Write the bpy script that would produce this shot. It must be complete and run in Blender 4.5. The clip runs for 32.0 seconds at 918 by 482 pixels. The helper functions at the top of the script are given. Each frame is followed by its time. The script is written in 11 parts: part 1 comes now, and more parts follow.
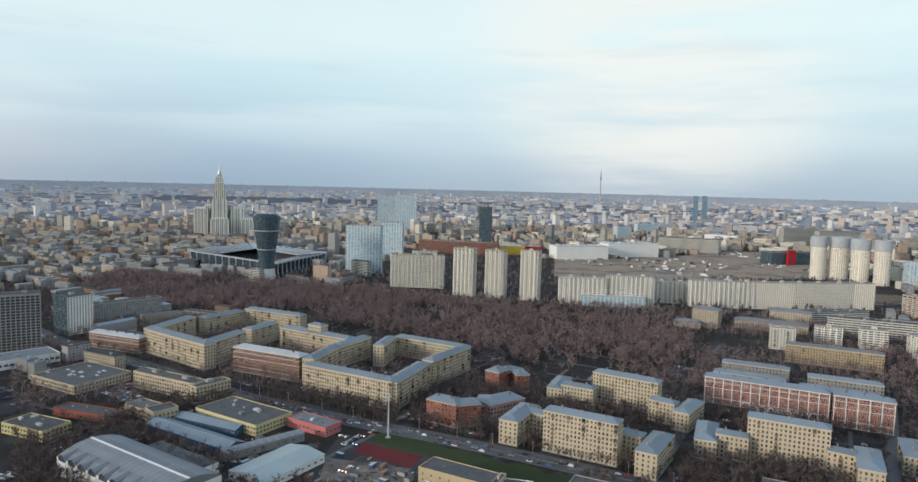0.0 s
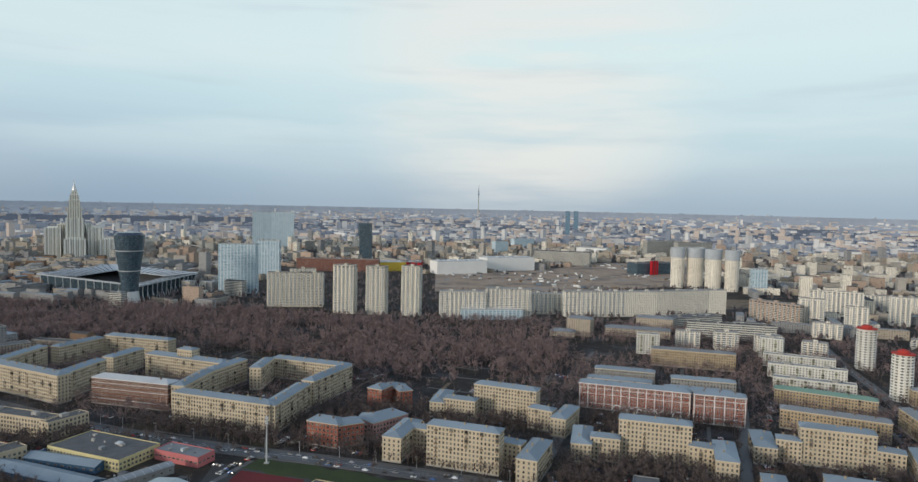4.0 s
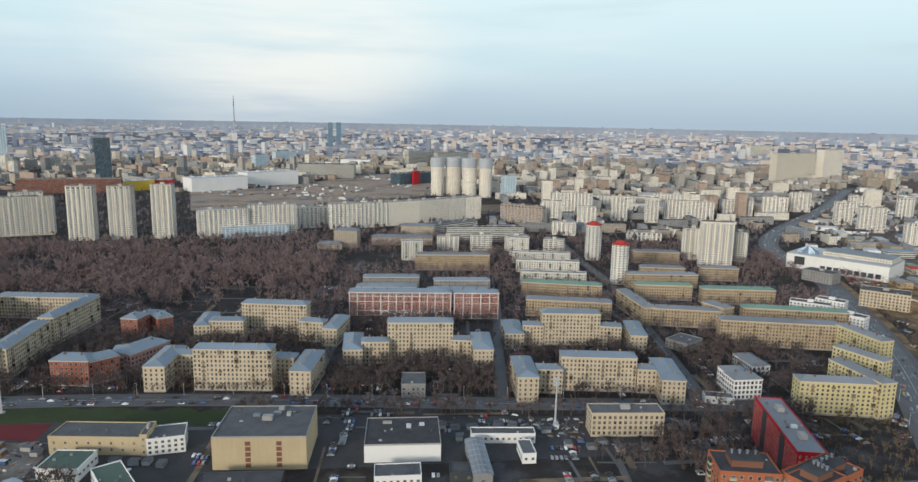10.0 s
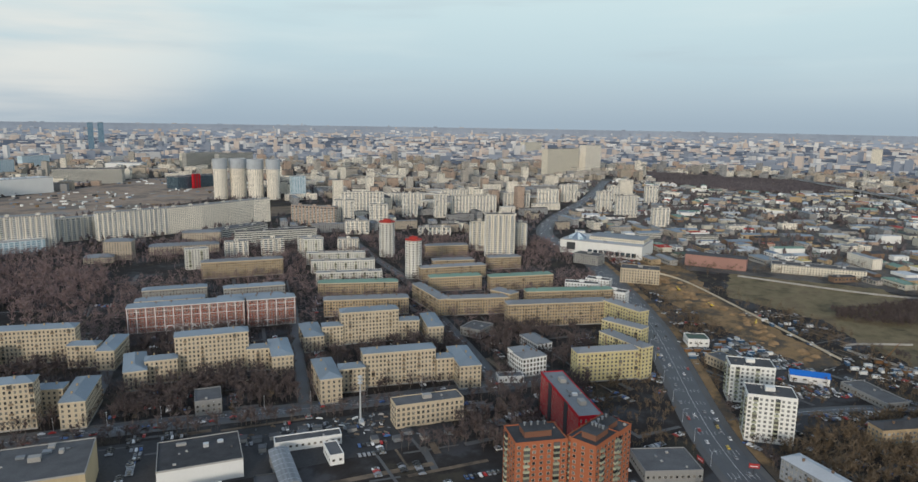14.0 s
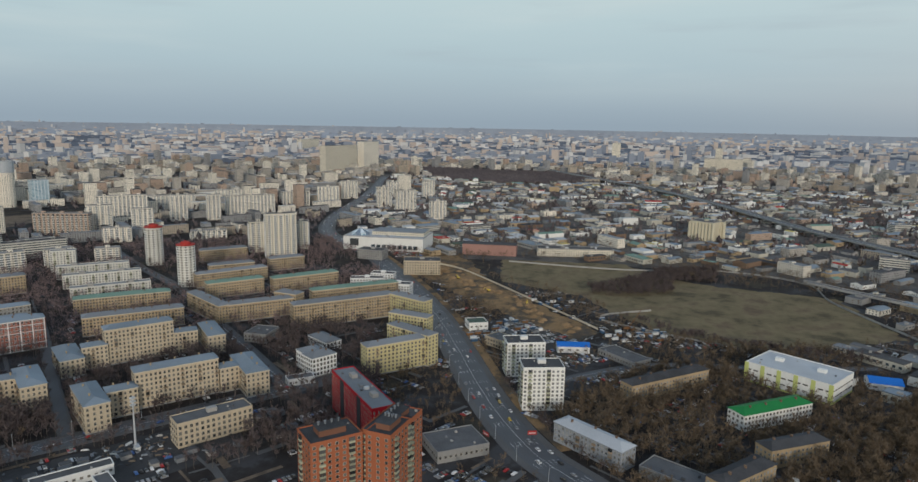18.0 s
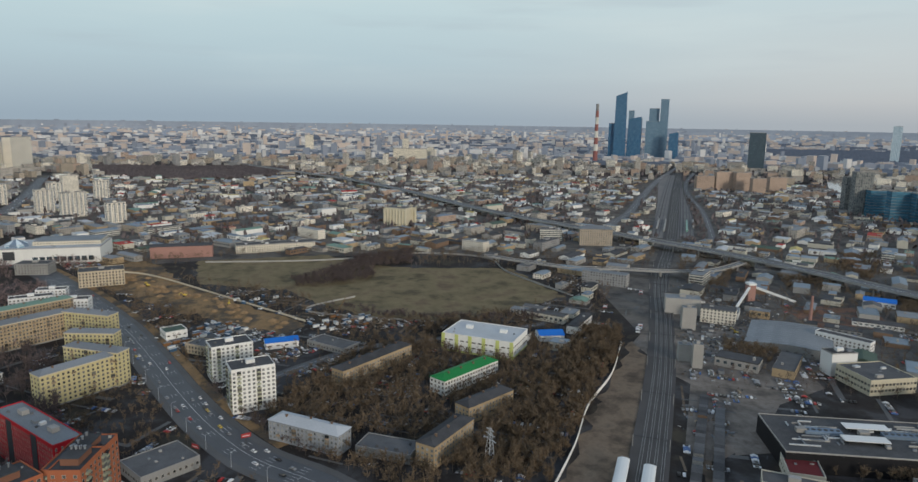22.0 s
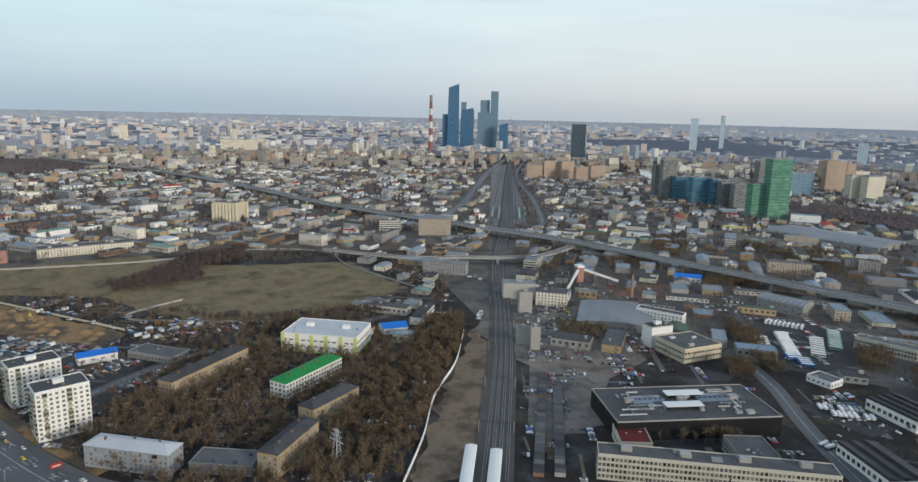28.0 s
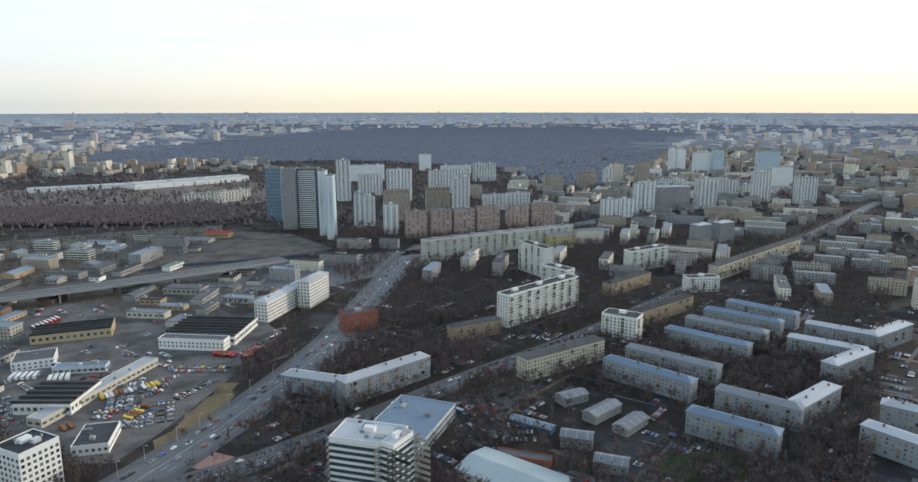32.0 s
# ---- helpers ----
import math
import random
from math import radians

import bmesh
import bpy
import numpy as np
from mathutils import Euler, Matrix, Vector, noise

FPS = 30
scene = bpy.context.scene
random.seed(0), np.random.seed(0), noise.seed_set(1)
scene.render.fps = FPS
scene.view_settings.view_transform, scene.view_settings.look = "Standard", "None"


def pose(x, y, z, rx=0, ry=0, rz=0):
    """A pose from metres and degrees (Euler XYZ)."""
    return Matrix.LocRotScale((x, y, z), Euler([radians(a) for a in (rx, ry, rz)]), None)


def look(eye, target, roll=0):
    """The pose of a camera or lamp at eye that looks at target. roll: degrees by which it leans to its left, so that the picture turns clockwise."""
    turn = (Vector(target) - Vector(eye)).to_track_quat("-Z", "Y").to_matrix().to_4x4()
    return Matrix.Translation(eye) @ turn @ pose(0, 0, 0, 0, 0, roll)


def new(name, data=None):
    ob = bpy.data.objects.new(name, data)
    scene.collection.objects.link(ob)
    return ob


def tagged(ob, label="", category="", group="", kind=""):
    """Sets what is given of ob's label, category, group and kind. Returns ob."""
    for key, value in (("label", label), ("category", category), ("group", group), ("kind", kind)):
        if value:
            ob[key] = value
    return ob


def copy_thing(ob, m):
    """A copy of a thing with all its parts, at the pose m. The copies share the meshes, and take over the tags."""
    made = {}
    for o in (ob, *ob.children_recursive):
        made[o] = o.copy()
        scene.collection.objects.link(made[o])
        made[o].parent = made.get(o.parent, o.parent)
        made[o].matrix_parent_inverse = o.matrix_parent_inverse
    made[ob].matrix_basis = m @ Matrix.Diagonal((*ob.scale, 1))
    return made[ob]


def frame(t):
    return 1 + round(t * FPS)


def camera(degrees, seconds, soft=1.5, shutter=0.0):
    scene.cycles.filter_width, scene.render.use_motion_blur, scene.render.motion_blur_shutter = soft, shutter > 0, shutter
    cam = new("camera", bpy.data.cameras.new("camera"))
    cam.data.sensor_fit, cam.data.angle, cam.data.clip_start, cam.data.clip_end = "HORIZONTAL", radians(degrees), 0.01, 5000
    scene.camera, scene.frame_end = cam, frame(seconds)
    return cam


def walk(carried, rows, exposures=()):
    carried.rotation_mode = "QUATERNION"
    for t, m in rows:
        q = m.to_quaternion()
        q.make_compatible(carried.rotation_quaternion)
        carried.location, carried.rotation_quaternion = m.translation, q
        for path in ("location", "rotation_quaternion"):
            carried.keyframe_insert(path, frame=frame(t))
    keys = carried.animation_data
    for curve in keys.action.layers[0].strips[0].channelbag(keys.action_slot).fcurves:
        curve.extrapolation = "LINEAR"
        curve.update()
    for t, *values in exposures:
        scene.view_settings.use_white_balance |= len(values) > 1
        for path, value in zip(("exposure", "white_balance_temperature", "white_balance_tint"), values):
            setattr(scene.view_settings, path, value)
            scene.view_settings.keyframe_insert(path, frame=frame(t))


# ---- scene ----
cam = camera(68.63, 32.0)
PATH = [
    (0.0, (0.00, 0.00, 200.00), (0.00, 996.53, 116.77), 1.46),
    (0.5, (0.80, 0.47, 199.31), (5.66, 997.14, 117.90), 1.44),
    (1.0, (0.70, 0.64, 199.14), (34.33, 996.67, 116.76), 1.38),
    (1.5, (0.13, 0.65, 199.18), (49.27, 995.99, 116.27), 1.43),
    (2.0, (0.25, 0.03, 199.30), (64.41, 994.76, 119.37), 1.43),
    (2.5, (0.22, -0.39, 199.23), (83.31, 995.19, 155.54), 1.38),
    (3.0, (0.09, -0.28, 199.05), (96.74, 994.05, 154.72), 1.42),
    (3.5, (0.22, -0.64, 199.15), (135.83, 989.06, 153.27), 1.35),
    (5.5, (0.16, -1.48, 199.15), (249.91, 962.52, 107.86), 1.26),
    (6.0, (0.52, -1.91, 198.74), (261.61, 959.02, 106.89), 1.26),
    (6.5, (0.55, -1.87, 198.32), (271.24, 943.08, 14.47), 1.24),
    (7.0, (0.67, -1.91, 199.11), (284.79, 938.72, 13.39), 1.22),
    (7.5, (1.10, -2.28, 199.40), (323.19, 926.31, 15.06), 1.19),
    (8.0, (0.60, -2.17, 199.01), (361.93, 912.29, 16.78), 1.17),
    (8.5, (0.59, -2.86, 199.31), (395.76, 897.80, 18.60), 1.16),
    (9.0, (0.28, -3.33, 199.55), (430.22, 881.51, 20.09), 1.14),
    (9.5, (-0.12, -3.80, 199.56), (463.54, 864.14, 21.50), 1.05),
    (10.0, (-0.49, -4.34, 199.81), (493.49, 846.84, 22.40), 1.07),
    (10.5, (-0.90, -4.88, 199.92), (524.50, 827.46, 23.37), 1.07),
    (11.0, (-1.13, -5.21, 199.73), (555.49, 806.78, 24.10), 1.01),
    (11.5, (-1.19, -5.25, 199.75), (584.52, 786.13, 24.67), 0.98),
    (12.0, (-1.27, -5.93, 199.94), (615.51, 761.54, 25.07), 0.92),
    (12.5, (-1.71, -5.93, 200.03), (648.08, 733.87, 25.48), 0.93),
    (13.0, (-2.18, -5.97, 199.65), (674.34, 709.66, 25.94), 0.94),
    (13.5, (-2.89, -5.59, 199.77), (700.72, 683.52, 26.41), 0.96),
    (14.0, (-3.04, -5.79, 200.10), (727.16, 655.02, 26.53), 0.94),
    (14.5, (-3.71, -6.18, 200.25), (750.18, 627.65, 27.27), 0.94),
    (16.5, (-4.86, -6.85, 200.32), (839.42, 500.55, 27.85), 0.98),
    (17.0, (-4.88, -7.04, 200.18), (859.12, 465.97, 27.65), 0.98),
    (17.5, (-4.94, -7.06, 200.06), (879.13, 427.24, 27.47), 0.98),
    (18.0, (-5.61, -6.85, 200.33), (897.42, 386.28, 27.18), 1.01),
    (18.5, (-6.31, -7.33, 200.50), (916.04, 337.82, 26.89), 1.02),
    (19.0, (-6.00, -8.23, 200.75), (934.73, 282.49, 26.09), 0.93),
    (19.5, (-6.71, -8.26, 200.65), (949.48, 226.53, 25.76), 0.94),
    (20.0, (-7.46, -7.52, 200.83), (959.87, 175.72, 25.64), 0.91),
    (20.5, (-8.15, -7.79, 200.79), (966.14, 133.60, 25.38), 0.96),
    (21.0, (-8.92, -8.53, 200.44), (971.64, 78.45, 24.58), 0.88),
    (21.5, (-9.49, -8.14, 200.30), (974.44, 19.19, 23.84), 0.85),
    (22.0, (-9.84, -8.10, 200.60), (973.70, -41.30, 23.01), 0.87),
    (22.5, (-10.24, -7.87, 200.69), (969.18, -102.36, 22.32), 0.87),
    (23.0, (-10.51, -7.79, 200.58), (960.53, -165.74, 21.37), 0.87),
    (23.5, (-10.49, -7.21, 200.43), (946.21, -236.28, 20.85), 0.94),
    (24.0, (-10.40, -6.09, 200.59), (934.07, -281.00, 20.55), 1.01),
    (24.5, (-10.53, -5.20, 200.63), (927.82, -300.46, 20.85), 1.11),
    (25.0, (-10.56, -5.24, 200.65), (928.83, -295.58, 18.31), 1.21),
    (25.5, (-9.95, -5.28, 200.82), (929.98, -290.70, 13.54), 1.30),
    (27.5, (-3.79, -7.36, 200.33), (940.61, -278.38, 14.14), 1.35),
    (28.0, (-1.08, -8.23, 200.19), (944.14, -276.17, 13.74), 1.34),
    (28.5, (0.13, -11.97, 200.31), (937.80, -305.49, 14.20), 1.16),
    (29.0, (0.12, -11.25, 201.07), (875.92, -457.92, 18.15), 1.05),
    (29.5, (0.82, -11.58, 201.22), (790.67, -597.33, 19.49), 0.80),
    (30.0, (0.49, -11.41, 201.78), (653.60, -746.26, 18.89), 0.41),
    (30.5, (1.17, -9.92, 202.62), (498.19, -857.88, 18.40), 0.18),
    (31.0, (0.71, -9.59, 203.55), (335.17, -933.03, 15.43), 0.07),
    (31.5, (1.33, -9.54, 203.55), (133.65, -981.90, 11.21), 0.01),
    (32.0, (1.63, -9.87, 203.90), (-28.53, -990.01, 7.92), -0.03),
]
walk(cam, [(t, look(eye, target, roll)) for t, eye, target, roll in PATH], [(0, 0.03), (3, -0.05), (6, -0.26), (7, -0.17), (9, 0.06), (12, 0.03), (14, -0.2), (17, -0.42), (20, -0.53), (23, -0.24), (28, 0.0), (30, 0.07), (32, 0.28)])

# ---- world, sun ----
SUN_YAW = 118.0   # degrees to the left of the first view
SUN_ELEV = 13.0
sun_dir = Vector((-math.sin(radians(SUN_YAW)) * math.cos(radians(SUN_ELEV)),
                  math.cos(radians(SUN_YAW)) * math.cos(radians(SUN_ELEV)), math.sin(radians(SUN_ELEV))))
sun = new("sun", bpy.data.lights.new("sun", "SUN"))
sun.data.energy, sun.data.angle, sun.data.color = 2.15, radians(10), (1.0, 0.90, 0.77)
sun.rotation_euler = sun_dir.to_track_quat("Z", "Y").to_euler()


def make_world():
    w = bpy.data.worlds.new("sky")
    scene.world = w
    w.use_nodes = True
    nt = w.node_tree
    nt.nodes.clear()
    N, L = nt.nodes.new, nt.links.new
    out, bg = N("ShaderNodeOutputWorld"), N("ShaderNodeBackground")
    sky = N("ShaderNodeTexSky")
    sky.sky_type, sky.sun_disc = "NISHITA", False
    sky.sun_elevation, sky.sun_rotation = radians(SUN_ELEV), math.atan2(sun_dir.x, sun_dir.y)
    sky.air_density, sky.dust_density = 1.4, 2.5
    co = N("ShaderNodeTexCoord")
    sep = N("ShaderNodeSeparateXYZ")
    L(co.outputs["Generated"], sep.inputs[0])
    # overcast veil: bluish grey low, near white higher up
    def ramp(stops, src):
        r = N("ShaderNodeValToRGB")
        els = r.color_ramp.elements
        while len(els) < len(stops):
            els.new(0.5)
        for e, (p, c) in zip(els, stops):
            e.position, e.color = p, (*c, 1)
        L(src, r.inputs[0])
        return r.outputs[0]
    top = [(0.62, (0.45, 0.61, 0.82)), (1.0, (0.29, 0.42, 0.67))]
    blue = ramp([(0.0, (0.27, 0.42, 0.58)), (0.03, (0.29, 0.47, 0.65)), (0.08, (0.36, 0.58, 0.76)), (0.14, (0.55, 0.78, 0.90)), (0.21, (0.74, 0.93, 0.98)), (0.40, (0.76, 0.92, 0.98))] + top, sep.outputs[2])
    cool = ramp([(0.0, (0.45, 0.57, 0.68)), (0.03, (0.51, 0.65, 0.76)), (0.08, (0.60, 0.78, 0.88)), (0.14, (0.69, 0.88, 0.95)), (0.21, (0.79, 0.97, 1.0)), (0.40, (0.80, 0.93, 0.98))] + top, sep.outputs[2])
    warm = ramp([(0.0, (0.88, 0.81, 0.63)), (0.02, (0.94, 0.90, 0.74)), (0.05, (0.94, 0.95, 0.88)), (0.09, (0.93, 0.97, 0.96)), (0.22, (0.93, 0.98, 0.98)), (0.42, (0.82, 0.90, 0.95))] + top, sep.outputs[2])
    mid = ramp([(0.0, (0.57, 0.62, 0.67)), (0.03, (0.72, 0.75, 0.77)), (0.08, (0.77, 0.84, 0.87)), (0.15, (0.76, 0.90, 0.95)), (0.25, (0.84, 0.97, 0.99)), (0.42, (0.78, 0.90, 0.96))] + top, sep.outputs[2])

    def toward(az, el):
        """How far the view points to a spot of the sky: degrees left of the first view, and up."""
        d = N("ShaderNodeVectorMath")
        d.operation = "DOT_PRODUCT"
        L(co.outputs["Generated"], d.inputs[0])
        d.inputs[1].default_value = (-math.sin(radians(az)) * math.cos(radians(el)), math.cos(radians(az)) * math.cos(radians(el)), math.sin(radians(el)))
        return d.outputs["Value"]
    dot = N("ShaderNodeVectorMath")
    dot.operation = "DOT_PRODUCT"
    L(co.outputs["Generated"], dot.inputs[0])
    a = radians(SUN_YAW + 25)
    dot.inputs[1].default_value = (-math.sin(a), math.cos(a), 0)

    def rng(src, lo, hi):
        m = N("ShaderNodeMapRange")
        m.interpolation_type = "SMOOTHSTEP"
        m.inputs["From Min"].default_value, m.inputs["From Max"].default_value = lo, hi
        L(src, m.inputs["Value"])
        return m.outputs[0]

    def mix(f, x, y, kind="MIX"):
        m = N("ShaderNodeMix")
        m.data_type, m.blend_type = "RGBA", kind
        if isinstance(f, float):
            m.inputs["Factor"].default_value = f
        else:
            L(f, m.inputs["Factor"])
        for s, v in ((m.inputs[6], x), (m.inputs[7], y)):
            if isinstance(v, tuple):
                s.default_value = (*v, 1)
            else:
                L(v, s)
        return m.outputs[2]
    c0 = mix(rng(toward(60, 0), 0.45, 0.92), cool, blue)
    c1 = mix(rng(dot.outputs["Value"], -0.78, 0.02), c0, mid)
    c2 = mix(rng(dot.outputs["Value"], 0.15, 0.8), c1, warm)
    # streaks of cloud, flattened towards the horizon
    mp = N("ShaderNodeMapping")
    mp.inputs["Scale"].default_value = (1.1, 1.1, 9.0)
    L(co.outputs["Generated"], mp.inputs[0])
    nz = N("ShaderNodeTexNoise")
    nz.inputs["Scale"].default_value, nz.inputs["Detail"].default_value, nz.inputs["Roughness"].default_value = 1.6, 5, 0.5
    L(mp.outputs[0], nz.inputs["Vector"])
    up = rng(sep.outputs[2], 0.015, 0.12)
    mul = N("ShaderNodeMath")
    mul.operation = "MULTIPLY"
    L(rng(nz.outputs[0], 0.44, 0.72), mul.inputs[0])
    L(up, mul.inputs[1])
    m2 = N("ShaderNodeMath")
    m2.operation = "MULTIPLY"
    L(mul.outputs[0], m2.inputs[0])
    m2.inputs[1].default_value = 0.6
    m5 = N("ShaderNodeMath")
    m5.operation = "MULTIPLY"
    L(rng(toward(-16, 12), 0.955, 0.998), m5.inputs[0])
    L(rng(nz.outputs[0], 0.36, 0.60), m5.inputs[1])
    c2b = mix(m5.outputs[0], c2, (0.96, 0.965, 0.93))
    c3 = mix(m2.outputs[0], c2b, (0.83, 0.96, 0.99))
    mp2 = N("ShaderNodeMapping")
    mp2.inputs["Scale"].default_value, mp2.inputs["Location"].default_value = (1.6, 1.6, 16.0), (3.1, 0.4, 0)
    L(co.outputs["Generated"], mp2.inputs[0])
    nz2 = N("ShaderNodeTexNoise")
    nz2.inputs["Scale"].default_value, nz2.inputs["Detail"].default_value = 2.1, 4
    L(mp2.outputs[0], nz2.inputs["Vector"])
    m3 = N("ShaderNodeMath")
    m3.operation = "MULTIPLY"
    L(rng(nz2.outputs[0], 0.52, 0.74), m3.inputs[0])
    L(up, m3.inputs[1])
    m4 = N("ShaderNodeMath")
    m4.operation = "MULTIPLY"
    L(m3.outputs[0], m4.inputs[0])
    m4.inputs[1].default_value = 0.22
    c4 = mix(m4.outputs[0], c3, (0.52, 0.60, 0.70))
    # the clear sky behind the veil
    sc = mix(1.0, sky.outputs[0], (0.10, 0.10, 0.10), "MULTIPLY")
    c5 = mix(0.10, c4, sc)
    L(c5, bg.inputs[0])
    bg.inputs[1].default_value = 1.0
    L(bg.outputs[0], out.inputs[0])


make_world()

# ---- materials ----
MATS = {}


def mat(name, col, rough=0.85, var=0.25, coarse=0.04, fine=1.2, metal=0.0, rnd=0.0, tint=None, windows=None, glow=None, bump=0.0, spec=0.08, streak=0.0):
    """A weathered surface: two scales of variation, and a difference from piece to piece."""
    m = bpy.data.materials.new(name)
    m.use_nodes = True
    nt = m.node_tree
    N, L = nt.nodes.new, nt.links.new
    p = nt.nodes["Principled BSDF"]
    p.inputs["Roughness"].default_value, p.inputs["Metallic"].default_value = rough, metal
    p.inputs["Specular IOR Level"].default_value = spec
    geo = N("ShaderNodeNewGeometry")

    def noise(scale, detail, stretch=None):
        n = N("ShaderNodeTexNoise")
        n.inputs["Scale"].default_value, n.inputs["Detail"].default_value = scale, detail
        if stretch:
            mp = N("ShaderNodeMapping")
            mp.inputs["Scale"].default_value = stretch
            L(geo.outputs["Position"], mp.inputs[0])
            L(mp.outputs[0], n.inputs["Vector"])
        else:
            L(geo.outputs["Position"], n.inputs["Vector"])
        return n.outputs[0]

    def math_(op, a, b=None, c=None):
        n = N("ShaderNodeMath")
        n.operation = op
        for i, v in enumerate((a, b, c)):
            if v is None:
                continue
            if isinstance(v, (int, float)):
                n.inputs[i].default_value = v
            else:
                L(v, n.inputs[i])
        return n.outputs[0]

    def mix(f, x, y):
        n = N("ShaderNodeMix")
        n.data_type = "RGBA"
        if isinstance(f, (int, float)):
            n.inputs["Factor"].default_value = f
        else:
            L(f, n.inputs["Factor"])
        for s, v in ((n.inputs[6], x), (n.inputs[7], y)):
            if isinstance(v, tuple):
                s.default_value = (*v, 1)
            else:
                L(v, s)
        return n.outputs[2]
    n1, n2 = noise(coarse, 3), noise(fine, 4)
    k = math_("ADD", math_("MULTIPLY", math_("SUBTRACT", n1, 0.5), var * 2.2), math_("MULTIPLY", math_("SUBTRACT", n2, 0.5), var * 1.6))
    if streak:
        n3 = noise(1.0, 3, (0.7, 0.7, 0.05))
        k = math_("ADD", k, math_("MULTIPLY", math_("SUBTRACT", n3, 0.5), streak * 2))
    base = col
    info = N("ShaderNodeObjectInfo")
    r = math_("FRACT", math_("ADD", info.outputs["Random"], geo.outputs["Random Per Island"]))
    if tint:
        base = mix(r, col, tint)
    if rnd:
        k = math_("ADD", k, math_("MULTIPLY", math_("SUBTRACT", math_("FRACT", math_("MULTIPLY", r, 7.31)), 0.5), rnd * 2))
    hsv = N("ShaderNodeHueSaturation")
    if isinstance(base, tuple):
        hsv.inputs["Color"].default_value = (*base, 1)
    else:
        L(base, hsv.inputs["Color"])
    L(math_("MAXIMUM", math_("ADD", k, 1.0), 0.15), hsv.inputs["Value"])
    colour = hsv.outputs[0]
    if windows:
        bay, storey, wf, hf, dark, light = windows
        cr = N("ShaderNodeVectorMath")
        cr.operation = "CROSS_PRODUCT"
        L(geo.outputs["Normal"], cr.inputs[0])
        cr.inputs[1].default_value = (0, 0, 1)
        dt = N("ShaderNodeVectorMath")
        dt.operation = "DOT_PRODUCT"
        L(cr.outputs[0], dt.inputs[0])
        L(geo.outputs["Position"], dt.inputs[1])
        sp, sn = N("ShaderNodeSeparateXYZ"), N("ShaderNodeSeparateXYZ")
        L(geo.outputs["Position"], sp.inputs[0])
        L(geo.outputs["Normal"], sn.inputs[0])
        u, v = math_("DIVIDE", dt.outputs["Value"], bay), math_("DIVIDE", sp.outputs[2], storey)
        mu = math_("LESS_THAN", math_("ABSOLUTE", math_("SUBTRACT", math_("FRACT", u), 0.5)), wf / 2)
        mv = math_("LESS_THAN", math_("ABSOLUTE", math_("SUBTRACT", math_("FRACT", v), 0.5)), hf / 2)
        side = math_("LESS_THAN", math_("ABSOLUTE", sn.outputs[2]), 0.5)
        mask = math_("MULTIPLY", math_("MULTIPLY", mu, mv), side)
        wn = N("ShaderNodeTexWhiteNoise")
        cb = N("ShaderNodeCombineXYZ")
        L(math_("FLOOR", u), cb.inputs[0])
        L(math_("FLOOR", v), cb.inputs[1])
        L(cb.outputs[0], wn.inputs["Vector"])
        colour = mix(mask, colour, mix(math_("POWER", wn.outputs["Value"], 2.0), dark, light))
        L(math_("SUBTRACT", rough, math_("MULTIPLY", mask, max(0.0, rough - 0.25))), p.inputs["Roughness"])
    L(colour, p.inputs["Base Color"])
    if glow:
        p.inputs["Emission Color"].default_value = (*glow[:3], 1)
        p.inputs["Emission Strength"].default_value = glow[3]
    if bump:
        bp = N("ShaderNodeBump")
        bp.inputs["Strength"].default_value, bp.inputs["Distance"].default_value = 0.6, bump
        L(n2, bp.inputs["Height"])
        L(bp.outputs[0], p.inputs["Normal"])
    MATS[name] = m
    return m


DK, LT = (0.035, 0.04, 0.045), (0.20, 0.20, 0.19)
WIN = (3.6, 3.1, 0.46, 0.52, (0.05, 0.055, 0.06), (0.30, 0.29, 0.27))
BAND = (6.0, 3.3, 0.94, 0.5, (0.04, 0.05, 0.06), (0.12, 0.14, 0.15))
CURT = (2.6, 3.4, 0.86, 0.84, (0.05, 0.08, 0.10), (0.12, 0.17, 0.2))
# walls
mat("tan_stone", (0.50, 0.42, 0.305), var=0.16, streak=0.10, rnd=0.05)
mat("tan_brick", (0.40, 0.305, 0.19), var=0.16, streak=0.08, rnd=0.08)
mat("cream_render", (0.55, 0.50, 0.375), var=0.12, streak=0.10, rnd=0.06)
mat("yellow_render", (0.55, 0.48, 0.26), var=0.13, streak=0.08, rnd=0.06)
mat("sand_render", (0.46, 0.375, 0.24), var=0.12, streak=0.08)
mat("grey_render", (0.25, 0.25, 0.245), var=0.18, streak=0.10, rnd=0.08)
mat("dark_brick", (0.20, 0.135, 0.095), var=0.2, streak=0.05, rnd=0.08)
mat("brown_brick", (0.19, 0.095, 0.065), var=0.2, fine=2.5)
mat("red_brick", (0.28, 0.095, 0.068), var=0.18, fine=2.5)
mat("orange_brick", (0.36, 0.125, 0.065), var=0.16, fine=2.5, streak=0.06)
mat("pink_render", (0.50, 0.17, 0.17), var=0.15)
mat("stack_red", (0.27, 0.12, 0.11), var=0.12)
mat("pink_wall", (0.42, 0.24, 0.23), var=0.15, streak=0.08)
mat("red_panel", (0.42, 0.02, 0.03), rough=0.5, var=0.18, fine=0.5)
mat("white_panel", (0.74, 0.735, 0.70), var=0.10, streak=0.10, rnd=0.06)
mat("white_paint", (0.72, 0.72, 0.70), var=0.08, rnd=0.04)
mat("lime_paint", (0.52, 0.56, 0.20), var=0.1)
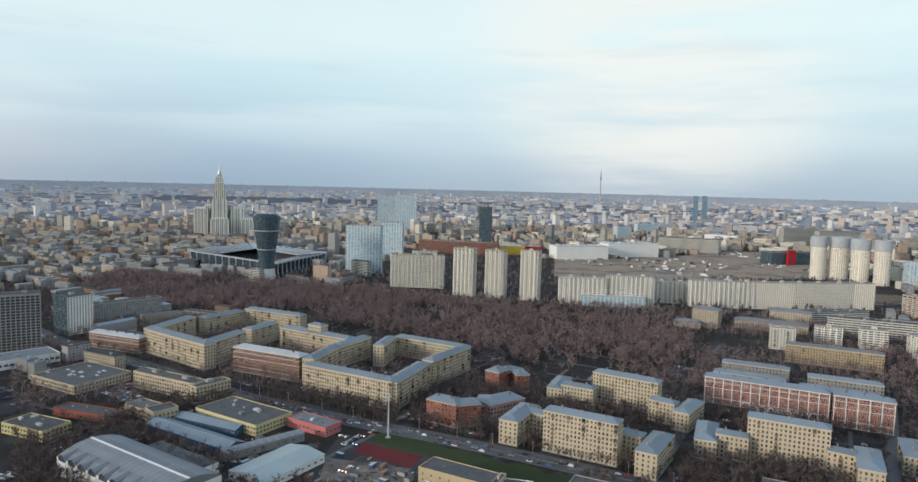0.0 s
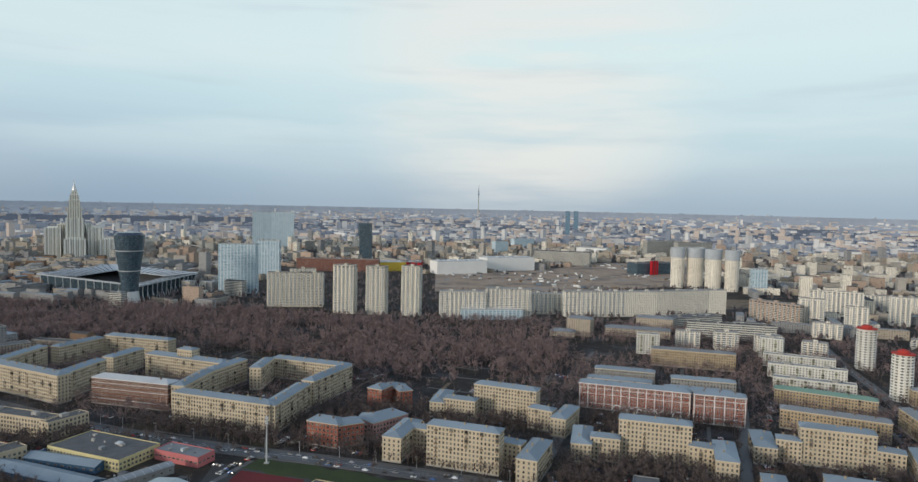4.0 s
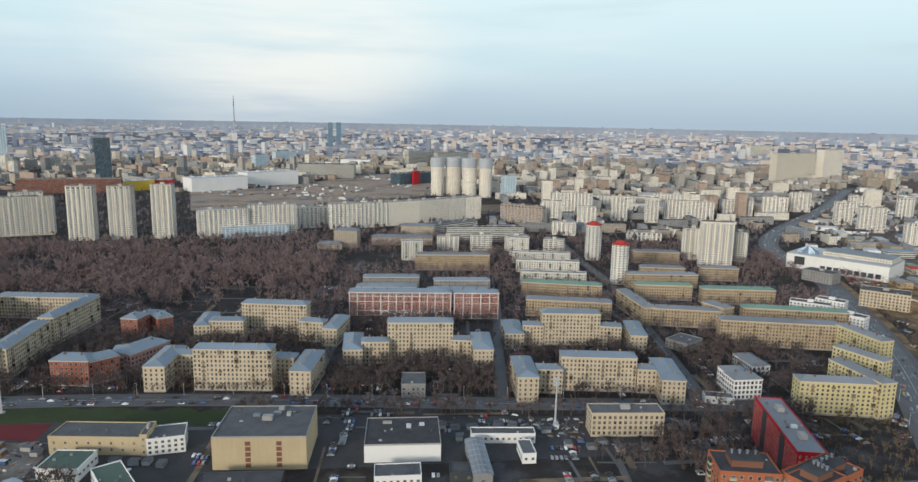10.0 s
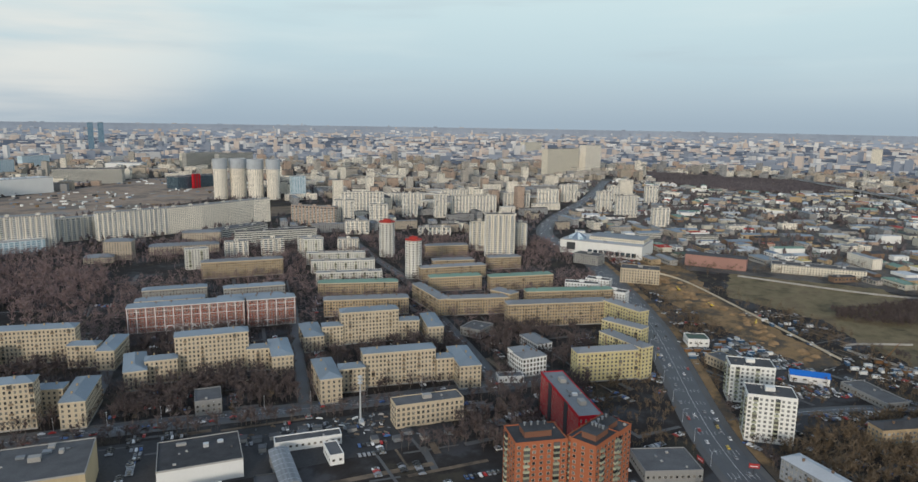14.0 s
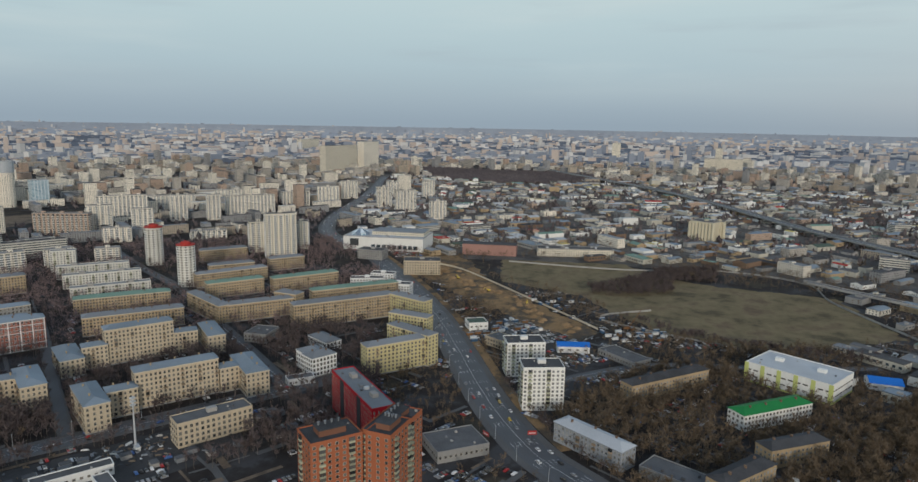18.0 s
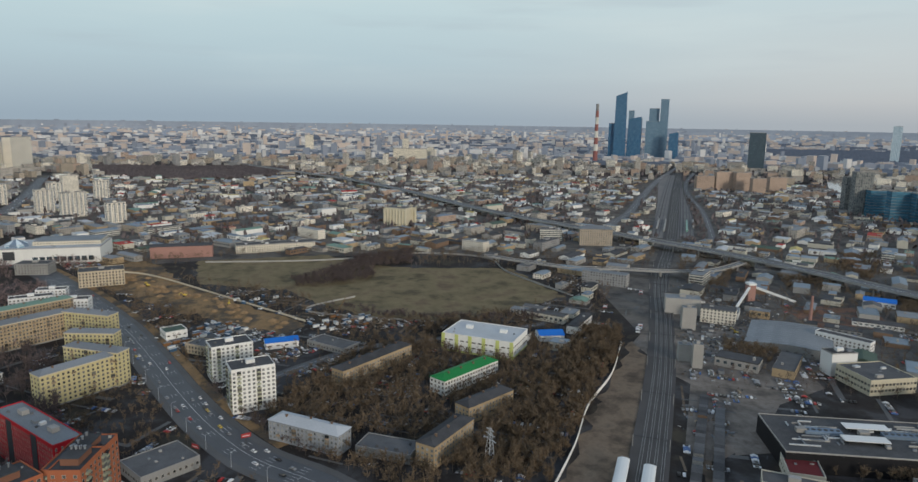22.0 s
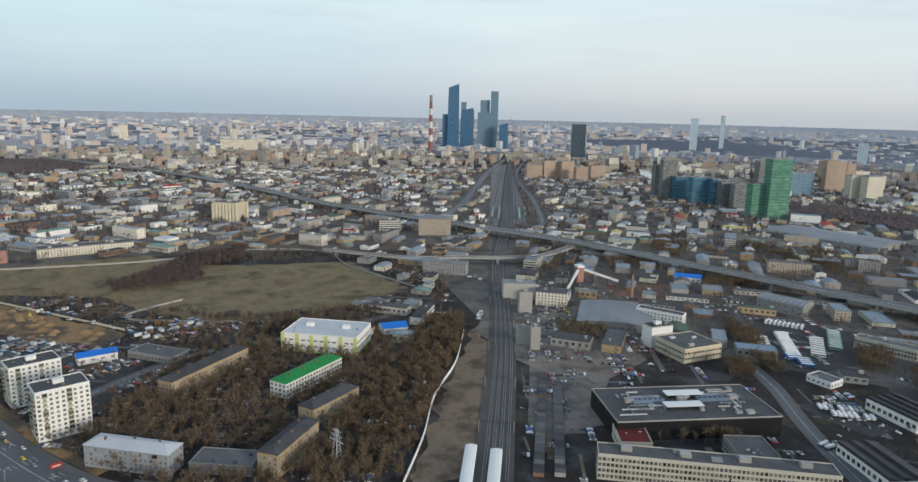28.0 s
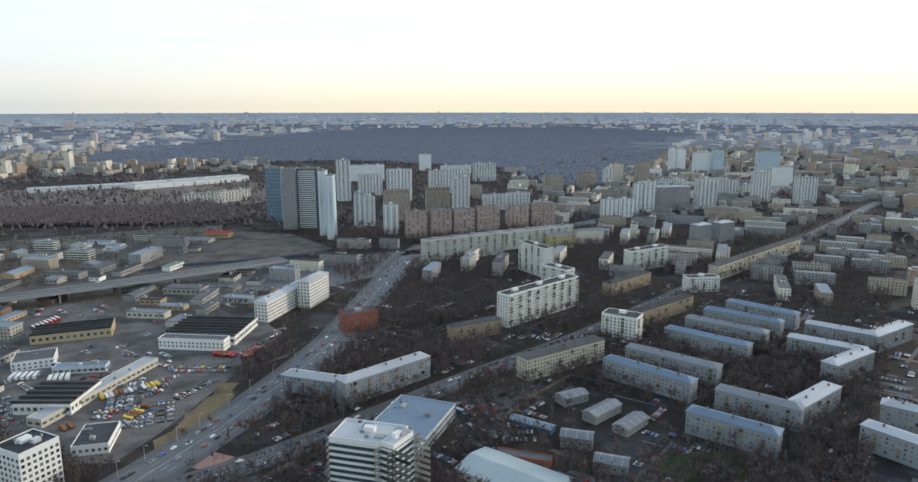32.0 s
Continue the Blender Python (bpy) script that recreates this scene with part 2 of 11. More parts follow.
mat("blue_paint", (0.04, 0.15, 0.38), rough=0.5, var=0.15, rnd=0.1)
mat("black_clad", (0.022, 0.022, 0.024), rough=0.45, var=0.25, fine=0.6)
mat("concrete", (0.34, 0.33, 0.31), var=0.18, rnd=0.08)
mat("dark_steel", (0.06, 0.065, 0.07), rough=0.5, var=0.2)
mat("pale_steel", (0.55, 0.57, 0.58), rough=0.45, metal=0.3, var=0.1)
mat("balcony_panel", (0.36, 0.37, 0.27), var=0.25, rnd=0.28)
mat("balcony_brown", (0.27, 0.21, 0.15), var=0.25, rnd=0.25)
mat("stone_trim", (0.56, 0.50, 0.39), var=0.14)
# far walls with their windows in the surface
mat("far_white", (0.77, 0.715, 0.61), var=0.08, rnd=0.10, windows=WIN)
mat("far_cream", (0.66, 0.61, 0.50), var=0.08, rnd=0.10, windows=WIN)
mat("far_tan", (0.42, 0.36, 0.285), var=0.12, rnd=0.12, windows=WIN)
mat("far_orange", (0.44, 0.33, 0.26), var=0.10, rnd=0.10, windows=(3.1, 3.1, 0.45, 0.5, DK, (0.4, 0.36, 0.3)))
mat("far_brown", (0.22, 0.10, 0.075), var=0.1, windows=WIN)
mat("far_grey", (0.30, 0.30, 0.30), var=0.12, rnd=0.12, windows=WIN)
mat("far_band", (0.56, 0.54, 0.48), var=0.08, rnd=0.08, windows=BAND)
mat("curtain_blue", (0.60, 0.67, 0.70), rough=0.35, var=0.08, rnd=0.08, windows=(7.0, 3.3, 0.72, 0.6, (0.14, 0.26, 0.34), (0.34, 0.48, 0.55)))
mat("curtain_dark", (0.03, 0.045, 0.07), rough=0.25, var=0.15, spec=0.6, windows=CURT)
mat("curtain_sky", (0.05, 0.13, 0.23), rough=0.2, var=0.15, spec=0.7, windows=(3.0, 4.0, 0.8, 0.8, (0.02, 0.09, 0.18), (0.07, 0.18, 0.29)))
mat("curtain_grey", (0.17, 0.25, 0.32), rough=0.25, var=0.1, spec=0.6, windows=(3.0, 4.0, 0.8, 0.7, (0.07, 0.15, 0.22), (0.16, 0.26, 0.34)))
mat("net_green", (0.12, 0.25, 0.19), var=0.25, streak=0.25, windows=(9.0, 3.2, 0.93, 0.85, (0.07, 0.19, 0.14), (0.14, 0.32, 0.22)))
mat("net_blue", (0.08, 0.17, 0.24), var=0.3, streak=0.3, windows=(14.0, 3.2, 0.93, 0.8, (0.05, 0.12, 0.18), (0.08, 0.24, 0.34)))
mat("net_grey", (0.26, 0.27, 0.26), var=0.2, windows=(5.0, 3.2, 0.8, 0.7, (0.06, 0.07, 0.08), (0.22, 0.23, 0.22)))
mat("far_ice", (0.74, 0.755, 0.75), var=0.08, rnd=0.12, windows=(4.4, 3.0, 0.42, 0.5, (0.22, 0.24, 0.26), (0.46, 0.47, 0.47)))
mat("far_stripe", (0.40, 0.29, 0.25), var=0.1, rnd=0.1, windows=(7.0, 3.0, 0.42, 0.8, (0.16, 0.15, 0.15), (0.5, 0.47, 0.44)))
# roofs
mat("roof_blue", (0.205, 0.25, 0.29), rough=0.5, var=0.2, rnd=0.12, streak=0.05)
mat("roof_sky", (0.17, 0.225, 0.29), rough=0.5, var=0.2, rnd=0.12)
mat("roof_grey", (0.21, 0.225, 0.24), rough=0.6, var=0.22, rnd=0.14)
mat("roof_pale", (0.44, 0.455, 0.47), rough=0.5, var=0.2, rnd=0.12)
mat("roof_dark", (0.075, 0.075, 0.078), rough=0.9, var=0.35, coarse=0.12, rnd=0.2)
mat("roof_tar", (0.115, 0.115, 0.118), rough=0.9, var=0.30, coarse=0.12, rnd=0.25)
mat("roof_mint", (0.17, 0.27, 0.22), rough=0.6, var=0.2)
mat("roof_green", (0.02, 0.20, 0.055), rough=0.5, var=0.18)
mat("roof_moss", (0.09, 0.125, 0.10), rough=0.8, var=0.25)
mat("roof_azure", (0.02, 0.16, 0.55), rough=0.45, var=0.12)
mat("roof_straw", (0.52, 0.42, 0.16), rough=0.6, var=0.2)
mat("roof_sea", (0.36, 0.42, 0.43), rough=0.5, var=0.15, streak=0.04)
mat("pale_render", (0.50, 0.475, 0.40), var=0.14, streak=0.12, rnd=0.05)
mat("slate_render", (0.27, 0.29, 0.315), var=0.16, streak=0.12, rnd=0.1)
mat("pink_brick", (0.34, 0.20, 0.17), var=0.2)
mat("pale_panel", (0.60, 0.585, 0.53), var=0.12, streak=0.12, rnd=0.08)
mat("ice_panel", (0.46, 0.50, 0.52), var=0.12, streak=0.12, rnd=0.06)
mat("lattice", (0.40, 0.43, 0.46), rough=0.5, var=0.2, coarse=0.1)
mat("far_rib", (0.64, 0.62, 0.54), var=0.06, windows=(6.5, 3.1, 0.42, 0.72, (0.10, 0.11, 0.11), (0.25, 0.25, 0.23)))
mat("roof_red", (0.40, 0.05, 0.04), rough=0.6, var=0.2)
# windows
mat("pane", (0.035, 0.04, 0.045), rough=0.18, var=0.2, rnd=0.5, tint=(0.17, 0.16, 0.14), spec=0.6)
mat("pane_pale", (0.09, 0.105, 0.12), rough=0.18, var=0.2, rnd=0.4, tint=(0.28, 0.29, 0.29), spec=0.6)
mat("sash", (0.44, 0.41, 0.35), var=0.15, rnd=0.2)
mat("glass_band", (0.05, 0.07, 0.085), rough=0.15, var=0.2, rnd=0.25, spec=0.6)
# ground
mat("asphalt", (0.078, 0.081, 0.088), rough=0.6, spec=0.45, var=0.22, coarse=0.05, fine=0.6)
mat("concrete_road", (0.155, 0.153, 0.155), rough=0.7, var=0.2)
mat("yard", (0.062, 0.060, 0.060), var=0.30, coarse=0.05, fine=0.5)
mat("paving", (0.118, 0.115, 0.113), rough=0.65, var=0.26)
mat("marking", (0.62, 0.62, 0.60), var=0.2)
mat("lawn", (0.045, 0.058, 0.028), var=0.25, coarse=0.05, fine=0.5)
mat("clay", (0.27, 0.175, 0.095), var=0.6, coarse=0.06, fine=0.25)
mat("court", (0.13, 0.03, 0.032), var=0.15)
mat("ballast", (0.088, 0.083, 0.081), var=0.25, fine=0.9)
mat("track_bed", (0.21, 0.195, 0.185), var=0.3, coarse=0.03, fine=0.25)
mat("rail_steel", (0.40, 0.39, 0.38), rough=0.4, metal=0.7, var=0.15)
mat("water", (0.10, 0.12, 0.13), rough=0.06, var=0.1, spec=1.0)
# plants
mat("bark", (0.105, 0.088, 0.076), var=0.2, rnd=0.35, tint=(0.18, 0.152, 0.128))
mat("twigs", (0.100, 0.079, 0.076), var=0.25, coarse=0.02, rnd=0.22, tint=(0.142, 0.112, 0.106))
mat("twigs_ochre", (0.132, 0.097, 0.064), var=0.3, coarse=0.02, rnd=0.22, tint=(0.175, 0.130, 0.087))
mat("fir_green", (0.022, 0.035, 0.022), var=0.3, rnd=0.3)
mat("twigs_park", (0.192, 0.139, 0.138), var=0.3, coarse=0.016, rnd=0.25, tint=(0.262, 0.193, 0.186))
mat("far_wood", (0.140, 0.113, 0.107), var=0.25, coarse=0.003, fine=0.05, rnd=0.25)
# small things
for nm, cc in (("car_white", (0.7, 0.7, 0.7)), ("car_black", (0.02, 0.02, 0.022)), ("car_grey", (0.25, 0.26, 0.28)), ("car_red", (0.35, 0.03, 0.03)), ("car_blue", (0.05, 0.12, 0.3)), ("car_yellow", (0.6, 0.42, 0.05))):
    mat(nm, cc, rough=0.3, var=0.05, spec=0.5)
mat("tyre", (0.02, 0.02, 0.02), var=0.1)
mat("bus_green", (0.25, 0.42, 0.33), rough=0.4, var=0.1)
mat("container_blue", (0.06, 0.115, 0.19), var=0.2, rnd=0.15)
mat("container_orange", (0.24, 0.125, 0.06), var=0.2, rnd=0.15)


def ground_mat():
    """City ground: worn asphalt, bare soil and dead grass in patches."""
    m = mat("city_ground", (0.115, 0.105, 0.092), var=0.22, coarse=0.02, fine=0.3)
    nt = m.node_tree
    N, L = nt.nodes.new, nt.links.new
    hsv = [n for n in nt.nodes if n.type == "HUE_SAT"][0]
    geo = [n for n in nt.nodes if n.type == "NEW_GEOMETRY"][0]
    n1 = N("ShaderNodeTexNoise")
    n1.inputs["Scale"].default_value, n1.inputs["Detail"].default_value, n1.inputs["Roughness"].default_value = 0.022, 8, 0.62
    L(geo.outputs["Position"], n1.inputs["Vector"])
    r = N("ShaderNodeValToRGB")
    els = r.color_ramp.elements
    for i, (p_, c) in enumerate([(0.40, (0.066, 0.064, 0.066)), (0.465, (0.042, 0.038, 0.036)), (0.55, (0.032, 0.027, 0.025)), (0.63, (0.066, 0.056, 0.043))]):
        if i >= len(els):
            els.new(p_)
        els[i].position, els[i].color = p_, (*c, 1)
    L(n1.outputs[0], r.inputs[0])
    L(r.outputs[0], hsv.inputs["Color"])


ground_mat()


def soil_mat(name, stops, scale, var=0.3):
    """Turned soil or rough grass: patches of several colours with fine grain."""
    m = mat(name, stops[0][1], var=var, coarse=0.05, fine=0.5)
    nt = m.node_tree
    N, L = nt.nodes.new, nt.links.new
    hsv = [n for n in nt.nodes if n.type == "HUE_SAT"][0]
    geo = [n for n in nt.nodes if n.type == "NEW_GEOMETRY"][0]
    n1 = N("ShaderNodeTexNoise")
    n1.inputs["Scale"].default_value, n1.inputs["Detail"].default_value, n1.inputs["Roughness"].default_value = scale, 7, 0.62
    L(geo.outputs["Position"], n1.inputs["Vector"])
    r = N("ShaderNodeValToRGB")
    els = r.color_ramp.elements
    for i, (p_, c) in enumerate(stops):
        if i >= len(els):
            els.new(p_)
        els[i].position, els[i].color = p_, (*c, 1)
    L(n1.outputs[0], r.inputs[0])
    L(r.outputs[0], hsv.inputs["Color"])


soil_mat("turned_soil", [(0.36, (0.075, 0.066, 0.058)), (0.46, (0.13, 0.095, 0.062)), (0.54, (0.27, 0.17, 0.085)), (0.68, (0.20, 0.14, 0.09))], 0.035)
soil_mat("dead_grass", [(0.36, (0.098, 0.080, 0.050)), (0.44, (0.160, 0.128, 0.074)), (0.53, (0.205, 0.160, 0.092)), (0.64, (0.145, 0.106, 0.068))], 0.026, 0.25)
soil_mat("dirt", [(0.36, (0.095, 0.075, 0.058)), (0.46, (0.152, 0.115, 0.084)), (0.56, (0.20, 0.150, 0.108)), (0.68, (0.125, 0.098, 0.075))], 0.05, 0.25)
soil_mat("dust", [(0.36, (0.10, 0.088, 0.078)), (0.46, (0.165, 0.142, 0.122)), (0.56, (0.22, 0.19, 0.165)), (0.68, (0.13, 0.11, 0.095))], 0.04, 0.3)
soil_mat("depot_yard", [(0.36, (0.075, 0.07, 0.067)), (0.46, (0.12, 0.112, 0.106)), (0.56, (0.165, 0.152, 0.14)), (0.68, (0.10, 0.092, 0.085))], 0.03, 0.3)
soil_mat("works_soil", [(0.36, (0.062, 0.058, 0.054)), (0.46, (0.105, 0.096, 0.088)), (0.56, (0.145, 0.130, 0.116)), (0.68, (0.085, 0.074, 0.062))], 0.022, 0.3)
soil_mat("building_land", [(0.38, (0.17, 0.148, 0.128)), (0.46, (0.27, 0.205, 0.158)), (0.54, (0.34, 0.25, 0.185)), (0.64, (0.27, 0.245, 0.225))], 0.012, 0.25)
soil_mat("rust_yard", [(0.38, (0.10, 0.095, 0.09)), (0.48, (0.15, 0.105, 0.085)), (0.58, (0.23, 0.115, 0.075)), (0.70, (0.13, 0.115, 0.10))], 0.06)


# ---- mesh helpers ----
class MB:
    """Collects vertices and faces, with a material slot for each face."""

    def __init__(self):
        self.v, self.f, self.m = [], [], []

    def face(self, pts, m=0):
        i = len(self.v)
        self.v.extend(pts)
        self.f.append(tuple(range(i, i + len(pts))))
        self.m.append(m)

    def box(self, x, y, z, w, d, h, rot=0.0, m=0, taper=1.0, top=None, bottom=False):
        c, s = math.cos(rot), math.sin(rot)
        i = len(self.v)
        for k, zz in ((1.0, z), (taper, z + h)):
            for a, b in ((-1, -1), (1, -1), (1, 1), (-1, 1)):
                lx, ly = a * w / 2 * k, b * d / 2 * k
                self.v.append((x + lx * c - ly * s, y + lx * s + ly * c, zz))
        for q in ((0, 1, 5, 4), (1, 2, 6, 5), (2, 3, 7, 6), (3, 0, 4, 7)):
            self.f.append(tuple(i + j for j in q))
            self.m.append(m)
        self.f.append((i + 4, i + 5, i + 6, i + 7))
        self.m.append(m if top is None else top)
        if bottom:
            self.f.append((i + 3, i + 2, i + 1, i))
            self.m.append(m)

    def prism(self, x, y, rings, n=12, m=0, cap=True, top=None):
        """A turned body: rings of (z, radius)."""
        i = len(self.v)
        for z, r in rings:
            for k in range(n):
                a = 2 * math.pi * k / n
                self.v.append((x + r * math.cos(a), y + r * math.sin(a), z))
        for j in range(len(rings) - 1):
            for k in range(n):
                self.f.append((i + j * n + k, i + j * n + (k + 1) % n, i + (j + 1) * n + (k + 1) % n, i + (j + 1) * n + k))
                self.m.append(m)
        if cap:
            self.f.append(tuple(i + (len(rings) - 1) * n + k for k in range(n)))
            self.m.append(m if top is None else top)

    def beam(self, a, b, w, m=0):
        """A square bar from a to b."""
        a, b = Vector(a), Vector(b)
        d = (b - a).normalized()
        s = d.cross(Vector((0, 0, 1)))
        s = (s if s.length > 1e-3 else Vector((1, 0, 0))).normalized() * w / 2
        t = d.cross(s).normalized() * w / 2
        i = len(self.v)
        for p in (a, b):
            for q in (-s - t, s - t, s + t, -s + t):
                self.v.append(tuple(p + q))
        for q in ((0, 1, 5, 4), (1, 2, 6, 5), (2, 3, 7, 6), (3, 0, 4, 7), (4, 5, 6, 7), (3, 2, 1, 0)):
            self.f.append(tuple(i + j for j in q))
            self.m.append(m)

    def mesh(self, name, mats):
        me = bpy.data.meshes.new(name)
        me.from_pydata(self.v, [], self.f)
        for k in mats:
            me.materials.append(MATS[k])
        if len(mats) > 1:
            me.polygons.foreach_set("material_index", self.m)
        me.update()
        return me


def part(name, mb, mats, parent, label="", kind=""):
    me = mb if isinstance(mb, bpy.types.Mesh) else mb.mesh(name, [mats] if isinstance(mats, str) else mats)
    ob = new(name, me)
    ob.parent = parent
    return tagged(ob, label, kind=kind)


def thing(name, label, category, x=0.0, y=0.0, z=0.0, rot=0.0, group="", kind="", mb=None, mats=None):
    ob = new(name, mb.mesh(name, [mats] if isinstance(mats, str) else mats) if mb else None)
    ob.location, ob.rotation_euler = (x, y, z), (0, 0, rot)
    return tagged(ob, label, category, group, kind)


def tri_mesh(name, V, T, mats, mi=None):
    """A mesh from arrays of vertices and triangles."""
    me = bpy.data.meshes.new(name)
    me.vertices.add(len(V))
    me.vertices.foreach_set("co", np.asarray(V, np.float32).ravel())
    me.loops.add(len(T) * 3)
    me.loops.foreach_set("vertex_index", np.asarray(T, np.int32).ravel())
    me.polygons.add(len(T))
    me.polygons.foreach_set("loop_start", np.arange(0, len(T) * 3, 3, dtype=np.int32))
    for k in mats:
        me.materials.append(MATS[k])
    if mi is not None:
        me.polygons.foreach_set("material_index", np.asarray(mi, np.int32))
    me.update(calc_edges=True)
    return me


# ---- where things stand ----
CELL, OX, OY, NC = 3.0, -1500.0, -2300.0, 1700
OCC = np.zeros((NC, NC), bool)
cx_, cy_ = np.meshgrid((np.arange(NC) + 0.5) * CELL + OX, (np.arange(NC) + 0.5) * CELL + OY, indexing="ij")


def claim_rect(x, y, rot, w, d, pad=2.0):
    r = math.hypot(w, d) / 2 + pad
    i0, i1 = max(0, int((x - r - OX) / CELL)), min(NC, int((x + r - OX) / CELL) + 2)
    j0, j1 = max(0, int((y - r - OY) / CELL)), min(NC, int((y + r - OY) / CELL) + 2)
    if i1 <= i0 or j1 <= j0:
        return
    X, Y = cx_[i0:i1, j0:j1] - x, cy_[i0:i1, j0:j1] - y
    c, s = math.cos(rot), math.sin(rot)
    OCC[i0:i1, j0:j1] |= (np.abs(X * c + Y * s) < w / 2 + pad) & (np.abs(-X * s + Y * c) < d / 2 + pad)


def inside(poly, X, Y):
    n, k = len(poly), np.zeros(np.shape(X), bool)
    for i in range(n):
        (x0, y0), (x1, y1) = poly[i], poly[(i + 1) % n]
        if y0 == y1:
            continue
        k ^= ((y0 > Y) != (y1 > Y)) & (X < (x1 - x0) * (Y - y0) / (y1 - y0) + x0)
    return k


def claim_poly(poly):
    xs, ys = [p[0] for p in poly], [p[1] for p in poly]
    i0, i1 = max(0, int((min(xs) - OX) / CELL)), min(NC, int((max(xs) - OX) / CELL) + 1)
    j0, j1 = max(0, int((min(ys) - OY) / CELL)), min(NC, int((max(ys) - OY) / CELL) + 1)
    if i1 > i0 and j1 > j0:
        OCC[i0:i1, j0:j1] |= inside(poly, cx_[i0:i1, j0:j1], cy_[i0:i1, j0:j1])


def taken(X, Y, r=0.0):
    """Whether a spot, or its surroundings within r, is already built on."""
    out = np.zeros(np.shape(X), bool)
    for dx, dy in ((0, 0),) if not r else ((0, 0), (r, 0), (-r, 0), (0, r), (0, -r), (r * 0.7, r * 0.7), (-r * 0.7, -r * 0.7), (r * 0.7, -r * 0.7), (-r * 0.7, r * 0.7)):
        i, j = ((X + dx - OX) / CELL).astype(int), ((Y + dy - OY) / CELL).astype(int)
        ok = (i >= 0) & (i < NC) & (j >= 0) & (j < NC)
        out |= np.where(ok, OCC[np.clip(i, 0, NC - 1), np.clip(j, 0, NC - 1)], False)
    return out


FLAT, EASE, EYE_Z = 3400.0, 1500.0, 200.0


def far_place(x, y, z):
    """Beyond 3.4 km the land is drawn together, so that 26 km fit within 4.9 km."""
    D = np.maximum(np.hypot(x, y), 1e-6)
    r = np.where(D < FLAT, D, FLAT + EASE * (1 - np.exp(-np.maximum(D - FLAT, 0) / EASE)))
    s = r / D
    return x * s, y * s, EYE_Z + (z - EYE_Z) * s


# ---- ground ----
def make_ground():
    radii = [0.0] + [60.0 * k for k in range(1, 20)] + [1200 + 150 * k for k in range(16)] + [3700, 4050, 4500, 5000, 5600, 6400, 7400, 9000, 11500, 15500, 20500, 26000]
    n = 144
    V, F = [(0.0, 0.0, 0.0)], []
    for D in radii[1:]:
        for k in range(n):
            a = 2 * math.pi * k / n
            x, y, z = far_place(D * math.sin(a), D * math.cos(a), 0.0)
            V.append((float(x), float(y), float(z)))
    for k in range(n):
        F.append((0, 1 + (k + 1) % n, 1 + k))
    for j in range(len(radii) - 2):
        for k in range(n):
            a, b = 1 + j * n + k, 1 + j * n + (k + 1) % n
            F.append((a, b, b + n, a + n))
    me = bpy.data.meshes.new("ground")
    me.from_pydata(V, [], F)
    me.materials.append(MATS["city_ground"])
    # haze towards the horizon is painted: bluer, faintly glowing ground in two steps
    mat("hazed_ground", (0.12, 0.125, 0.14), var=0.35, coarse=0.004, fine=0.02, glow=(0.09, 0.11, 0.145, 0.5))
    mat("hazed_rim", (0.17, 0.185, 0.205), var=0.3, coarse=0.006, fine=0.03, glow=(0.16, 0.20, 0.26, 0.7))
    me.materials.append(MATS["hazed_ground"])
    me.materials.append(MATS["hazed_rim"])
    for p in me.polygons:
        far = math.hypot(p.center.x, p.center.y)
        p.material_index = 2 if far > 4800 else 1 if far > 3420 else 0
    me.update()
    tagged(new("ground", me), "grey-brown city ground of worn asphalt, bare soil and dead grass", "ground", kind="structure")


make_ground()


def smooth_line(pts, step=12.0):
    out = []
    P = [pts[0]] + list(pts) + [pts[-1]]
    for i in range(1, len(P) - 2):
        p0, p1, p2, p3 = (np.array(q, float) for q in P[i - 1:i + 3])
        n = max(2, int(np.linalg.norm(p2 - p1) / step))
        for k in range(n):
            t = k / n
            out.append(0.5 * ((2 * p1) + (p2 - p0) * t + (2 * p0 - 5 * p1 + 4 * p2 - p3) * t * t + (3 * p1 - p0 - 3 * p2 + p3) * t ** 3))
    out.append(np.array(pts[-1], float))
    return out


def normals(line):
    T = np.gradient(np.array(line), axis=0)
    T /= np.linalg.norm(T, axis=1)[:, None] + 1e-9
    return np.stack([-T[:, 1], T[:, 0]], 1)


def strip(mb, line, nrm, off0, off1, z, drop=0.0, m=0):
    """A ribbon between two offsets from a line, with sides that drop to the ground."""
    A = [p + n * off0 for p, n in zip(line, nrm)]
    B = [p + n * off1 for p, n in zip(line, nrm)]
    for i in range(len(line) - 1):
        a, b, c, d = A[i], A[i + 1], B[i + 1], B[i]
        mb.face([(*a, z), (*b, z), (*c, z), (*d, z)] if off0 > off1 else [(*a, z), (*d, z), (*c, z), (*b, z)], m)
        if drop:
            for p, q in ((a, b), (d, c)):
                mb.face([(*p, z), (*q, z), (*q, z - drop), (*p, z - drop)], m)


